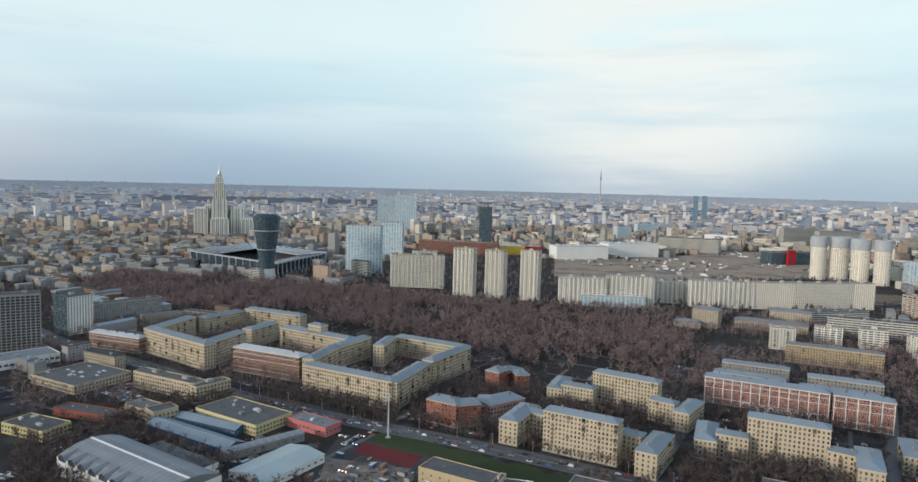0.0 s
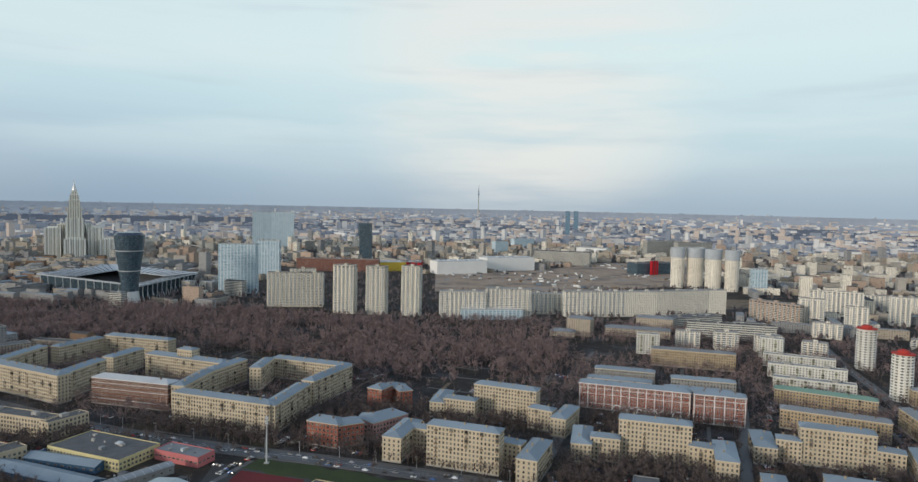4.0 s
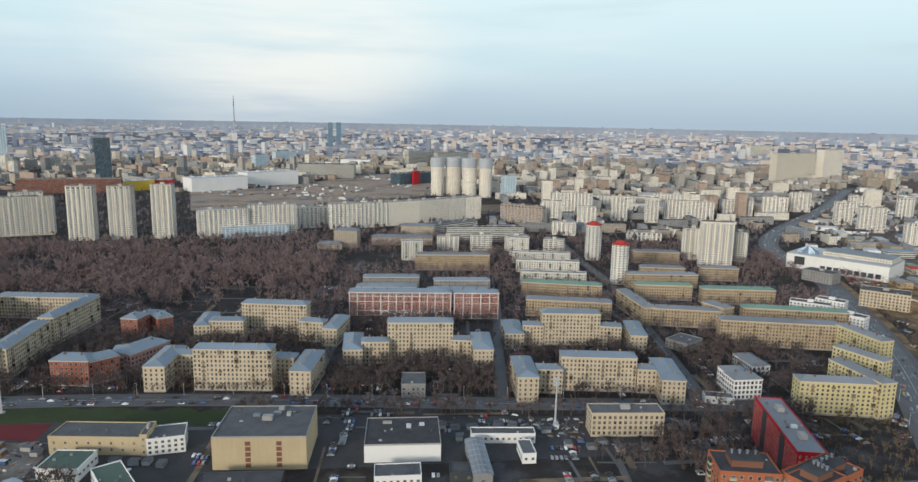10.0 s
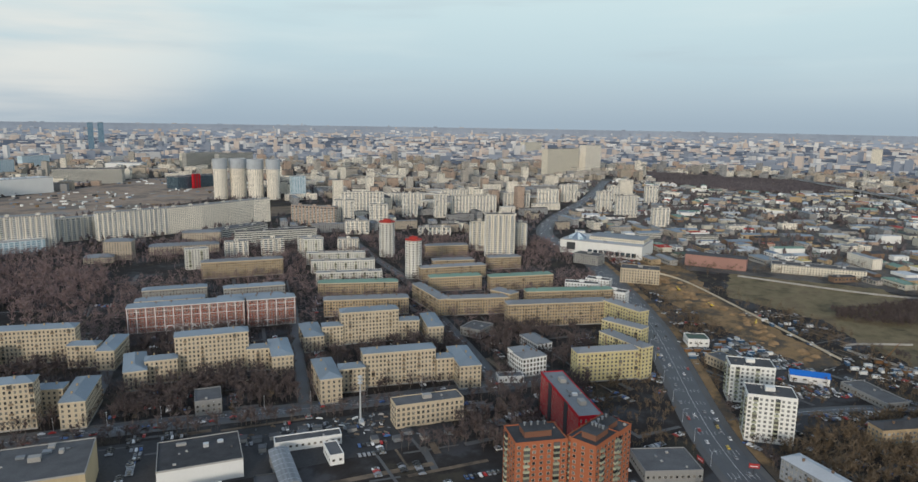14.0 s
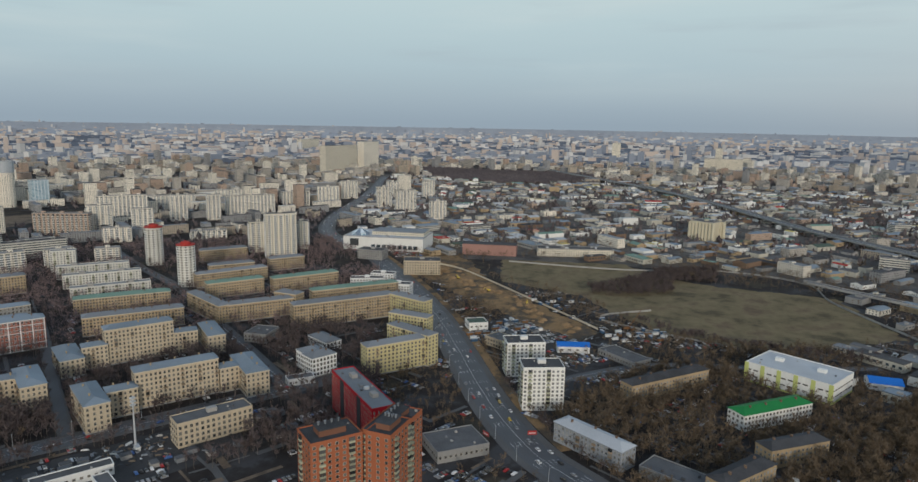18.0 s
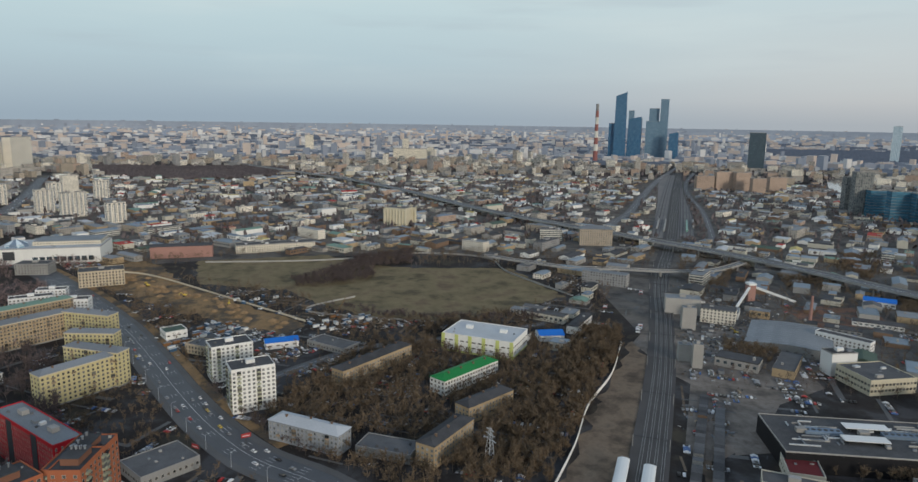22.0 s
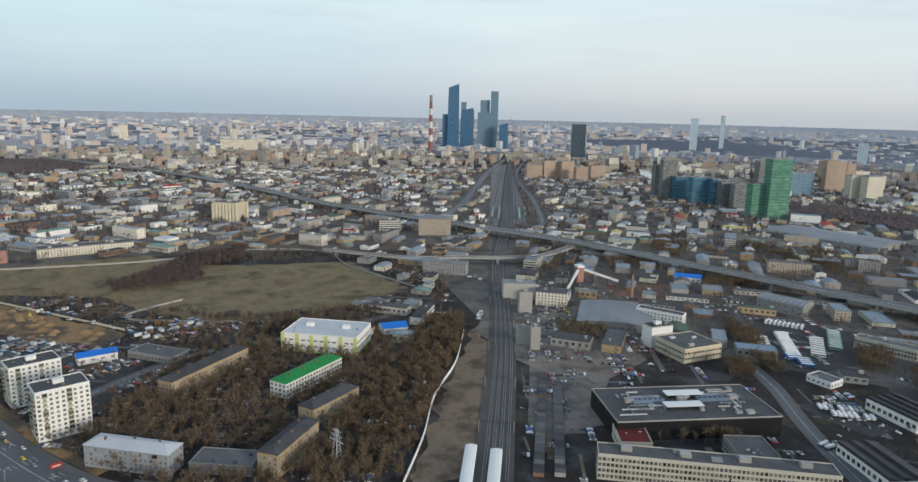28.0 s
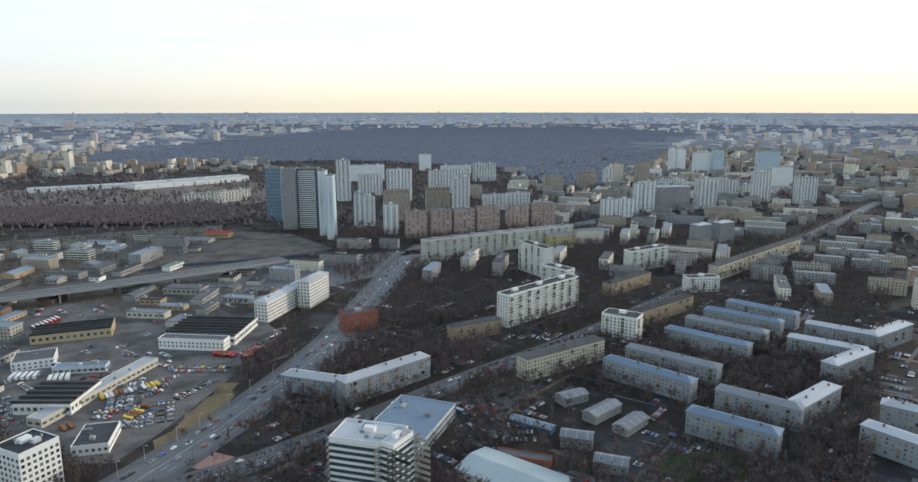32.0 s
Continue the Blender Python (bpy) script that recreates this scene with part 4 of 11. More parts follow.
# ---- buildings ----
# kind: wall, roof form, roof surface, storey height, bay, window width and height, extras
STYLE = {
    "stalin": ("tan_stone", "hip", "roof_blue", 3.4, 2.9, 1.4, 1.85, "stone_trim", "few"),
    "grey_stone": ("grey_render", "hip", "roof_blue", 3.4, 3.2, 1.4, 1.8, "stone_trim", ""),
    "tan_apt": ("tan_brick", "hip", "roof_grey", 3.1, 2.8, 1.5, 1.6, "stone_trim", "few"),
    "brown_brick": ("brown_brick", "hip", "roof_pale", 3.4, 3.2, 1.4, 1.8, "white_paint", "bands"),
    "red_brick": ("red_brick", "hip", "roof_blue", 3.3, 2.9, 1.6, 2.0, "white_paint", "bands"),
    "school": ("red_brick", "hip", "roof_blue", 3.6, 3.4, 1.9, 2.0, "stone_trim", ""),
    "pink_school": ("pink_wall", "hip", "roof_blue", 3.6, 3.4, 1.9, 2.0, "stone_trim", ""),
    "frame": ("concrete", "flat", "roof_tar", 3.3, 5.5, 4.6, 2.6, "", "open"),
    "dark_tower": ("curtain_dark", "flat", "roof_tar", 3.4, 3.6, 1.7, 2.0, "", "front"),
    "balcony": ("dark_brick", "flat", "roof_tar", 3.0, 3.6, 1.6, 1.6, "concrete", "all"),
    "tan_flat": ("tan_stone", "flat", "roof_tar", 3.5, 3.2, 1.7, 2.0, "", ""),
    "sand_flat": ("sand_render", "flat", "roof_tar", 4.0, 6.0, 1.2, 1.4, "", ""),
    "sand_box": ("sand_render", "flat", "roof_tar", 20.0, 300.0, 1.0, 1.0, "", "plant strips"),
    "white_box": ("white_paint", "flat", "roof_dark", 3.4, 300.0, 1.0, 1.0, "", "plant"),
    "white_low": ("white_paint", "flat", "roof_tar", 3.0, 3.4, 1.5, 1.4, "", ""),
    "grey_low": ("grey_render", "flat", "roof_tar", 3.2, 3.2, 1.6, 1.6, "", ""),
    "dark_low": ("dark_steel", "flat", "roof_dark", 3.2, 6.0, 1.2, 1.2, "", ""),
    "red_low": ("red_brick", "flat", "roof_tar", 3.4, 3.6, 1.6, 1.6, "", ""),
    "red_white": ("white_paint", "flat", "roof_grey", 4.5, 5.0, 3.6, 2.2, "roof_red", "plant"),
    "pink_flat": ("pink_render", "flat", "roof_grey", 3.4, 4.0, 2.4, 1.2, "", "plant"),
    "yellow_flat": ("yellow_render", "flat", "roof_tar", 3.3, 3.2, 2.0, 1.7, "", "plant"),
    "yellow_apt": ("yellow_render", "hip", "roof_grey", 3.1, 3.2, 1.5, 1.6, "stone_trim", "few"),
    "red_panel": ("red_panel", "flat", "roof_grey", 3.2, 2.6, 0.8, 1.6, "", "plant stairs"),
    "brick_tower": ("orange_brick", "flat", "roof_dark", 3.0, 3.4, 1.5, 1.5, "", "columns"),
    "white_school": ("white_paint", "hip", "roof_grey", 3.6, 3.0, 1.9, 2.3, "white_paint", ""),
    "panel_white": ("pale_panel", "flat", "roof_grey", 2.9, 3.2, 1.6, 1.5, "", "columns"),
    "panel_cream": ("cream_render", "flat", "roof_tar", 3.0, 3.2, 1.6, 1.5, "", "columns"),
    "panel_ice": ("far_ice", "flat", "roof_grey", 3.0, 300.0, 1.6, 1.5, "", ""),
    "brown_tower": ("far_stripe", "flat", "roof_tar", 3.0, 300.0, 1.6, 1.5, "", ""),
    "panel_orange": ("far_orange", "flat", "roof_tar", 3.0, 3.2, 1.6, 1.5, "", ""),
    "panel_balcony": ("white_panel", "flat", "roof_dark", 2.95, 3.1, 1.5, 1.5, "", "columns"),
    "khrush_grey": ("slate_render", "hip", "roof_pale", 2.9, 3.0, 1.5, 1.5, "", "few"),
    "khrush_tan": ("tan_brick", "hip", "roof_dark", 2.9, 3.0, 1.5, 1.5, "", "few"),
    "khrush_blue": ("slate_render", "hip", "roof_sky", 2.9, 3.0, 1.5, 1.5, "", "few"),
    "khrush_dark": ("dark_brick", "hip", "roof_blue", 2.9, 3.0, 1.5, 1.5, "", "few"),
    "khrush_cream": ("cream_render", "hip", "roof_tar", 2.9, 3.0, 1.5, 1.5, "", "few"),
    "cream_long": ("white_panel", "hip", "roof_pale", 3.4, 3.2, 1.6, 1.8, "stone_trim", ""),
    "white_green": ("white_panel", "hip", "roof_green", 3.3, 3.0, 1.6, 1.6, "", ""),
    "white_lime": ("white_panel", "flat", "roof_pale", 5.0, 5.0, 3.6, 1.0, "lime_paint", "lime"),
    "blue_hall": ("white_paint", "gable", "roof_azure", 5.0, 6.0, 3.0, 1.0, "", ""),
    "blue_shed": ("container_blue", "gable", "roof_blue", 5.0, 6.0, 2.4, 1.0, "", ""),
    "blue_low": ("ice_panel", "flat", "roof_sky", 4.0, 4.0, 3.0, 1.6, "", "plant"),
    "pale_shed": ("white_panel", "gable", "roof_sea", 5.0, 6.0, 2.4, 1.0, "", ""),
    "court_house": ("pale_render", "flat", "roof_tar", 4.0, 4.0, 1.6, 1.6, "", "court"),
    "grey_shed": ("grey_render", "barrel", "roof_grey", 5.0, 6.0, 2.4, 1.0, "", ""),
    "grey_gable": ("grey_render", "gable", "roof_grey", 4.0, 4.0, 1.4, 1.4, "", ""),
    "green_shed": ("white_panel", "flat", "roof_moss", 5.0, 4.0, 2.0, 1.2, "", ""),
    "dark_roof_hall": ("white_panel", "flat", "roof_moss", 5.0, 3.4, 2.2, 1.4, "", "plant"),
    "orange_hall": ("pink_brick", "gable", "roof_dark", 6.0, 5.0, 2.0, 3.0, "", ""),
    "black_hall": ("black_clad", "flat", "roof_tar", 30.0, 300.0, 1.0, 1.0, "", ""),
    "ribbon_office": ("pale_render", "flat", "roof_tar", 3.4, 2.3, 1.7, 1.9, "", "plant"),
    "factory": ("cream_render", "flat", "roof_tar", 4.5, 3.0, 2.2, 1.8, "", "plant"),
    "concrete_plant": ("concrete", "flat", "roof_grey", 12.0, 300.0, 1.0, 1.0, "", ""),
    "dark_hall": ("white_panel", "saw", "roof_dark", 6.0, 4.0, 2.6, 2.6, "", ""),
    "depot_cream": ("pale_render", "flat", "roof_pale", 6.0, 5.0, 3.6, 1.6, "", ""),
    "depot_brick": ("sand_render", "saw", "roof_dark", 7.0, 5.0, 2.6, 2.4, "", ""),
    "white_grid": ("white_paint", "flat", "roof_dark", 3.4, 3.0, 1.7, 1.7, "", "plant"),
    "strip_office": ("white_panel", "flat", "roof_pale", 3.6, 30.0, 29.0, 1.9, "", "plant bands2"),
    "mall": ("white_panel", "flat", "roof_pale", 20.0, 300.0, 1.0, 1.0, "", "plant screen"),
    "white_mall": ("white_paint", "flat", "roof_pale", 30.0, 300.0, 1.0, 1.0, "", "plant"),
    "color_mall": ("car_yellow", "flat", "roof_pale", 30.0, 300.0, 1.0, 1.0, "", "plant"),
    "glass_low": ("curtain_blue", "flat", "roof_pale", 3.4, 300.0, 1.0, 1.0, "", ""),
    "glass_grid": ("far_band", "flat", "roof_tar", 3.4, 300.0, 1.0, 1.0, "", "plant"),
    "glass_blue": ("curtain_blue", "flat", "roof_pale", 3.4, 300.0, 1.0, 1.0, "", "plant"),
    "dark_glass": ("curtain_dark", "flat", "roof_tar", 3.4, 300.0, 1.0, 1.0, "", "plant"),
    "brown_glass": ("far_brown", "flat", "roof_tar", 3.4, 300.0, 1.0, 1.0, "", "plant"),
    "dark_cluster": ("curtain_dark", "flat", "roof_tar", 3.0, 3.2, 2.6, 1.0, "", "slabs"),
    "buff_tower": ("cream_render", "flat", "roof_tar", 30.0, 300.0, 1.0, 1.0, "", "ribs"),
    "sky_blue": ("curtain_sky", "flat", "curtain_sky", 4.0, 300.0, 1.0, 1.0, "", "slope"),
    "sky_grey": ("curtain_grey", "flat", "curtain_grey", 4.0, 300.0, 1.0, 1.0, "", ""),
    "wrap_green": ("net_green", "flat", "roof_tar", 3.2, 300.0, 1.0, 1.0, "", "slabs"),
    "wrap_blue": ("net_blue", "flat", "roof_tar", 3.2, 300.0, 1.0, 1.0, "", "slabs"),
    "wrap_grey": ("net_grey", "flat", "roof_tar", 3.2, 300.0, 1.0, 1.0, "", "slabs"),
    "tower_slate": ("curtain_grey", "flat", "roof_tar", 3.0, 300.0, 1.0, 1.0, "", "slabs"),
    "tower_olive": ("far_grey", "flat", "roof_tar", 3.0, 300.0, 1.0, 1.0, "", "slabs"),
    "tower_stripe": ("curtain_dark", "flat", "roof_tar", 3.0, 300.0, 1.0, 1.0, "", "stripes"),
    "tower_green": ("curtain_blue", "flat", "roof_tar", 3.0, 300.0, 1.0, 1.0, "", "stripes"),
    "cyl": ("far_white", "round", "roof_tar", 3.2, 300.0, 1.0, 1.0, "", ""),
    "stack": ("red_brick", "stack", "roof_tar", 3.2, 300.0, 1.0, 1.0, "", ""),
}
FAR_WALL = {"white_panel": "far_white", "cream_render": "far_cream", "pale_render": "far_cream", "ice_panel": "far_white", "pale_panel": "far_white", "tan_brick": "far_tan", "tan_stone": "far_tan", "yellow_render": "far_cream", "grey_render": "far_grey", "slate_render": "far_grey", "dark_brick": "far_grey"}
WIN_MESH = {}
SINGLE = [0]


def window_mesh(w, h):
    """A framed window with two panes, seen from -y."""
    key = (w, h)
    if key not in WIN_MESH:
        m = MB()
        m.box(0, -0.04, -h / 2 - 0.08, w + 0.22, 0.08, h + 0.2, m=0, bottom=True)
        m.box(0, -0.1, -h / 2 - 0.14, w + 0.4, 0.2, 0.08, m=0, bottom=True)
        g = MB()
        for s in (-1, 1):
            g.box(s * w / 4, -0.07, -h / 2, w / 2 - 0.08, 0.06, h, bottom=True)
        WIN_MESH[key] = (m.mesh("window", ["sash"]), g.mesh("pane", ["pane"]))
    return WIN_MESH[key]


def house(name, kind, label, category, masses, group="", arches=False, cars=0, plant=False):
    wall, form, roof, storey, bay, ww, wh, trim, extra = STYLE[kind]
    x0, y0, r0 = masses[0][0], masses[0][1], radians(masses[0][2])
    dist = math.hypot(x0, y0)
    rnd = random.Random(int(abs(x0) * 7 + abs(y0) * 13))
    ob = thing(name, label, category, x0, y0, 0, r0, group)
    built = dist < 1000 and bay < 100
    if kind == "khrush_blue" and rnd.random() < 0.5:
        roof = "roof_grey"
    wmat = wall if built or bay > 100 else FAR_WALL.get(wall, wall)
    c0, s0 = math.cos(-r0), math.sin(-r0)
    for mi, (x, y, rot, w, d, h) in enumerate(masses):
        lx, ly = (x - x0) * c0 - (y - y0) * s0, (x - x0) * s0 + (y - y0) * c0
        a = radians(rot) - r0
        ca, sa = math.cos(a), math.sin(a)
        claim_rect(x, y, radians(rot), w, d, 3.0)

        def at(u, v):
            return lx + u * ca - v * sa, ly + u * sa + v * ca
        body = MB()
        if form == "round":
            R = w / 2
            body.prism(lx, ly, [(-2, R), (h * 0.45, R), (h, R * 1.06)], 24, top=0)
            part("wall", body, wmat, ob)
            m = MB()
            m.prism(lx, ly, [(h * 0.78, R * 1.07), (h + 3, R * 1.09)], 24, cap=False)
            part("crown", m, "lattice", ob, "grey glazed crown")
            m = MB()
            m.prism(lx, ly, [(h, R * 0.7), (h + 2, R * 0.7)], 16)
            part("roof", m, roof, ob)
            continue
        if form == "stack":
            n = 9
            for k in range(n):
                m = MB()
                ra, rb = w * 0.46 * (1 - 0.45 * k / n), w * 0.46 * (1 - 0.45 * (k + 1) / n)
                m.prism(lx, ly, [(h * k / n - (2 if k == 0 else 0), ra), (h * (k + 1) / n, rb)], 16)
                part("band", m, ("stack_red", "stack_red", "pale_panel", "stack_red", "pale_panel", "stack_red", "pale_panel", "stack_red", "grey_render")[k], ob)
            continue
        slope = "slope" in extra and mi == 0
        body.box(lx, ly, -1.0, w, d, h + 1.0, a, taper=0.86 if slope else 1.0)
        if slope:
            top = MB()
            k = 0.86
            q = [at(sx * w / 2 * k, sy * d / 2 * k) for sx, sy in ((-1, -1), (1, -1), (1, 1), (-1, 1))]
            hi = h * 0.09
            top.face([(*q[0], h - 0.5), (*q[1], h - 0.5), (*q[1], h + hi), (*q[0], h + hi * 0.25)])
            top.face([(*q[1], h - 0.5), (*q[2], h - 0.5), (*q[2], h + hi), (*q[1], h + hi)])
            top.face([(*q[2], h - 0.5), (*q[3], h - 0.5), (*q[3], h + hi * 0.25), (*q[2], h + hi)])
            top.face([(*q[3], h - 0.5), (*q[0], h - 0.5), (*q[0], h + hi * 0.25), (*q[3], h + hi * 0.25)])
            top.face([(*q[0], h + hi * 0.25), (*q[1], h + hi), (*q[2], h + hi), (*q[3], h + hi * 0.25)])
            part("crown", top, roof, ob)
        part("wall", body, "curtain_dark" if kind == "dark_tower" else wmat, ob)
        # roof
        rf = MB()
        ov = 0.6
        if form == "hip":
            rise = min(d, w) * 0.17 + 0.4
            hw, hd = w / 2 + ov, d / 2 + ov
            rl = max(hw - hd * 0.9, 0.3) if w >= d else 0.0
            rd = max(hd - hw * 0.9, 0.3) if d > w else 0.0
            e = [(*at(sx * hw, sy * hd), h + 0.05) for sx, sy in ((-1, -1), (1, -1), (1, 1), (-1, 1))]
            p, q = ((*at(-rl, 0), h + rise), (*at(rl, 0), h + rise)) if w >= d else ((*at(0, -rd), h + rise), (*at(0, rd), h + rise))
            if w >= d:
                rf.face([e[0], e[1], q, p]); rf.face([e[1], e[2], q]); rf.face([e[2], e[3], p, q]); rf.face([e[3], e[0], p])
            else:
                rf.face([e[0], e[1], p]); rf.face([e[1], e[2], q, p]); rf.face([e[2], e[3], q]); rf.face([e[3], e[0], p, q])
            rf.face([e[3], e[2], e[1], e[0]])
            part("roof", rf, roof if not (kind == "tan_apt" and "green" in label) else "roof_mint", ob)
            n = max(2, int(max(w, d) / 15))
            cm = None
            for k in range(n):
                t = (k + 0.5) / n - 0.5
                u, v = (t * w * 0.9, rnd.choice((-1, 1)) * d * 0.13) if w >= d else (rnd.choice((-1, 1)) * w * 0.13, t * d * 0.9)
                if cm is None:
                    m = MB()
                    m.box(0, 0, -rise * 0.6, 0.9, 1.3, rise * 0.6 + 1.3, a)
                    m.box(0, 0, 1.3, 1.2, 1.6, 0.2, a, bottom=True)
                    cm = m.mesh("chimney", ["tan_brick" if kind == "stalin" else "dark_brick"])
                c = part("chimney", cm, None, ob)
                c.location = (*at(u, v), h + rise * 0.72)
        elif form == "gable" or form == "barrel":
            n = 2 if form == "gable" else 10
            along = w >= d
            L_, S_ = (w, d) if along else (d, w)
            rise = min(S_ * (0.18 if form == "gable" else 0.13), 2.6 if dist < 1500 and S_ > 20 else 9.0)
            prof = [(-S_ / 2 - ov + (S_ + 2 * ov) * k / n, rise * (1 - abs(2 * k / n - 1) if form == "gable" else math.sin(math.pi * k / n))) for k in range(n + 1)]
            def pt(l, s, z):
                return (*(at(l, s) if along else at(s, l)), h + z)
            for (sa_, za), (sb_, zb) in zip(prof, prof[1:]):
                rf.face([pt(-L_ / 2 - ov, sa_, za + 0.1), pt(L_ / 2 + ov, sa_, za + 0.1), pt(L_ / 2 + ov, sb_, zb + 0.1), pt(-L_ / 2 - ov, sb_, zb + 0.1)])
            part("roof", rf, roof, ob)
            for e_ in (-L_ / 2, L_ / 2):
                gb = MB()
                gb.face([pt(e_, s * 0.97, z) for s, z in prof])
                part("gable_wall", gb, wall, ob)
            rb = MB()
            nrib = int(L_ / 6)
            for k in range(nrib):
                l = -L_ / 2 + (k + 0.5) * L_ / nrib
                for (sa_, za), (sb_, zb) in zip(prof, prof[1:]):
                    rb.face([pt(l - 0.15, sa_, za + 0.18), pt(l + 0.15, sa_, za + 0.18), pt(l + 0.15, sb_, zb + 0.18), pt(l - 0.15, sb_, zb + 0.18)])
            if nrib:
                part("seams", rb, "roof_pale" if roof == "roof_grey" else roof, ob, kind="stuff")
        elif form == "saw":
            n = max(2, int(d / 7))
            for k in range(n):
                m = MB()
                v0, v1 = -d / 2 + d * k / n, -d / 2 + d * (k + 1) / n
                A, B, C_, D_ = at(-w / 2, v0), at(w / 2, v0), at(w / 2, v1), at(-w / 2, v1)
                m.face([(*A, h + 0.05), (*B, h + 0.05), (*B, h + 2.2), (*A, h + 2.2)])
                m.face([(*A, h + 2.2), (*B, h + 2.2), (*C_, h + 0.1), (*D_, h + 0.1)])
                m.face([(*A, h), (*A, h + 2.2), (*D_, h + 0.1)])
                m.face([(*B, h), (*C_, h + 0.1), (*B, h + 2.2)])
                part("roof_bay", m, roof, ob)
        elif form == "flat" and not slope:
            rf.box(lx, ly, h - 0.1, w - 0.5, d - 0.5, 0.25, a)
            part("roof", rf, roof, ob)
            pm = MB()
            for u, v, pw, pd in ((0, -d / 2 + 0.15, w + 0.1, 0.35), (0, d / 2 - 0.15, w + 0.1, 0.35), (-w / 2 + 0.15, 0, 0.35, d - 0.7), (w / 2 - 0.15, 0, 0.35, d - 0.7)):
                pm.box(*at(u, v), h - 0.2, pw, pd, 0.95, a)
            part("parapet", pm, "white_panel" if kind == "khrush_cream" else (wall if bay < 100 and built else "concrete"), ob)
            if h > 12 and dist < 2600:
                for k in range(max(1, int(w / 28))):
                    m = MB()
                    u = (k + 0.5) / max(1, int(w / 28)) * w - w / 2
                    m.box(*at(u, d * 0.06), h, min(6, w * 0.3), min(4, d * 0.35), 2.8, a)
                    part("lift_house", m, wmat if wmat.startswith(("far", "white", "cream")) else "concrete", ob)
            if dist < 900:
                for k in range(min(4, int(w * d / 150))):
                    m = MB()
                    m.box(*at(rnd.uniform(-0.42, 0.42) * w, rnd.uniform(-0.4, 0.4) * d), h, rnd.uniform(0.6, 2.2), rnd.uniform(0.6, 1.6), rnd.uniform(0.6, 1.5), a)
                    part("roof_vent", m, rnd.choice(("roof_tar", "concrete", "roof_grey")), ob)
        # windows on all four sides, row by row
        faces = ((0, -d / 2, 0.0, w), (w / 2, 0, math.pi / 2, d), (-w / 2, 0, -math.pi / 2, d), (0, d / 2, math.pi, w))
        cols_with_balcony = {}
        if built and extra != "open":
            wm = window_mesh(ww, wh)
            single = dist < 445 and SINGLE[0] < 340 and h > 9
            joined = MB()
            rows = max(1, int((h - 0.8) / storey))
            base = (h - rows * storey) * 0.5
            for fi, (u, v, fa, flen) in enumerate(faces):
                n = int((flen - 1.0) / bay)
                if n < 1:
                    if flen > 4 and h > 9:
                        n = 1
                    else:
                        continue
                if kind == "dark_tower" and fi == 2:
                    continue
                cf, sf = math.cos(a + fa), math.sin(a + fa)
                fx, fy = at(u, v)
                for cidx in range(n):
                    t = (cidx + 0.5) * flen / n - flen / 2
                    if "columns" in extra and n > 4 and cidx % 4 in (1,) or ("few" in extra and cidx % 4 == 2 and n > 4) or "all" in extra:
                        cols_with_balcony.setdefault(fi, []).append((fx + t * cf, fy + t * sf, a + fa))
                    for k in range(rows):
                        zc = base + (k + 0.52) * storey
                        px, py = fx + t * cf, fy + t * sf
                        if single and fi < 3:
                            o = new("window", wm[0])
                            o.parent, o.location, o.rotation_euler = ob, (px, py, zc), (0, 0, a + fa)
                            new("pane", wm[1]).parent = o
                            SINGLE[0] += 1
                        else:
                            cc, ss = cf, sf
                            for off, hw_, hz_, mm in ((0.03, ww / 2 + 0.13, wh / 2 + 0.11, 0), (0.06, ww / 2 - 0.02, wh / 2, 1)):
                                ox, oy = px + ss * off, py - cc * off
                                joined.face([(ox - cc * hw_, oy - ss * hw_, zc - hz_), (ox + cc * hw_, oy + ss * hw_, zc - hz_), (ox + cc * hw_, oy + ss * hw_, zc + hz_), (ox - cc * hw_, oy - ss * hw_, zc + hz_)], mm)
            if joined.f:
                part("glazing", joined, ["white_paint" if trim == "white_paint" else "sash", "pane_pale" if kind.startswith(("panel", "khrush")) else "pane"], ob, "rows of dark windows with pale frames", "stuff")
            # balconies, floor by floor
            for fi, cols in cols_with_balcony.items():
                bm_ = MB()
                for px, py, fa in cols:
                    for k in range(1 if "all" not in extra else 0, rows):
                        if "few" in extra and rnd.random() < 0.45:
                            continue
                        zc = base + k * storey
                        nx, ny = math.sin(fa), -math.cos(fa)
                        bw = bay * (0.92 if "few" not in extra else 0.8)
                        bm_.box(px + nx * 0.55, py + ny * 0.55, zc + 0.1, bw, 1.1, 1.15, fa, bottom=True)
                        if rnd.random() < (0.55 if "columns" in extra else 0.3):
                            bm_.box(px + nx * 0.5, py + ny * 0.5, zc + 1.25, bw - 0.1, 1.0, storey - 1.3, fa, m=1, bottom=True)
                if bm_.f:
                    part("balcony_strip", bm_, ["balcony_panel" if "columns" in extra else "balcony_brown", "pane"], ob, "column of balconies, some glazed", "stuff")
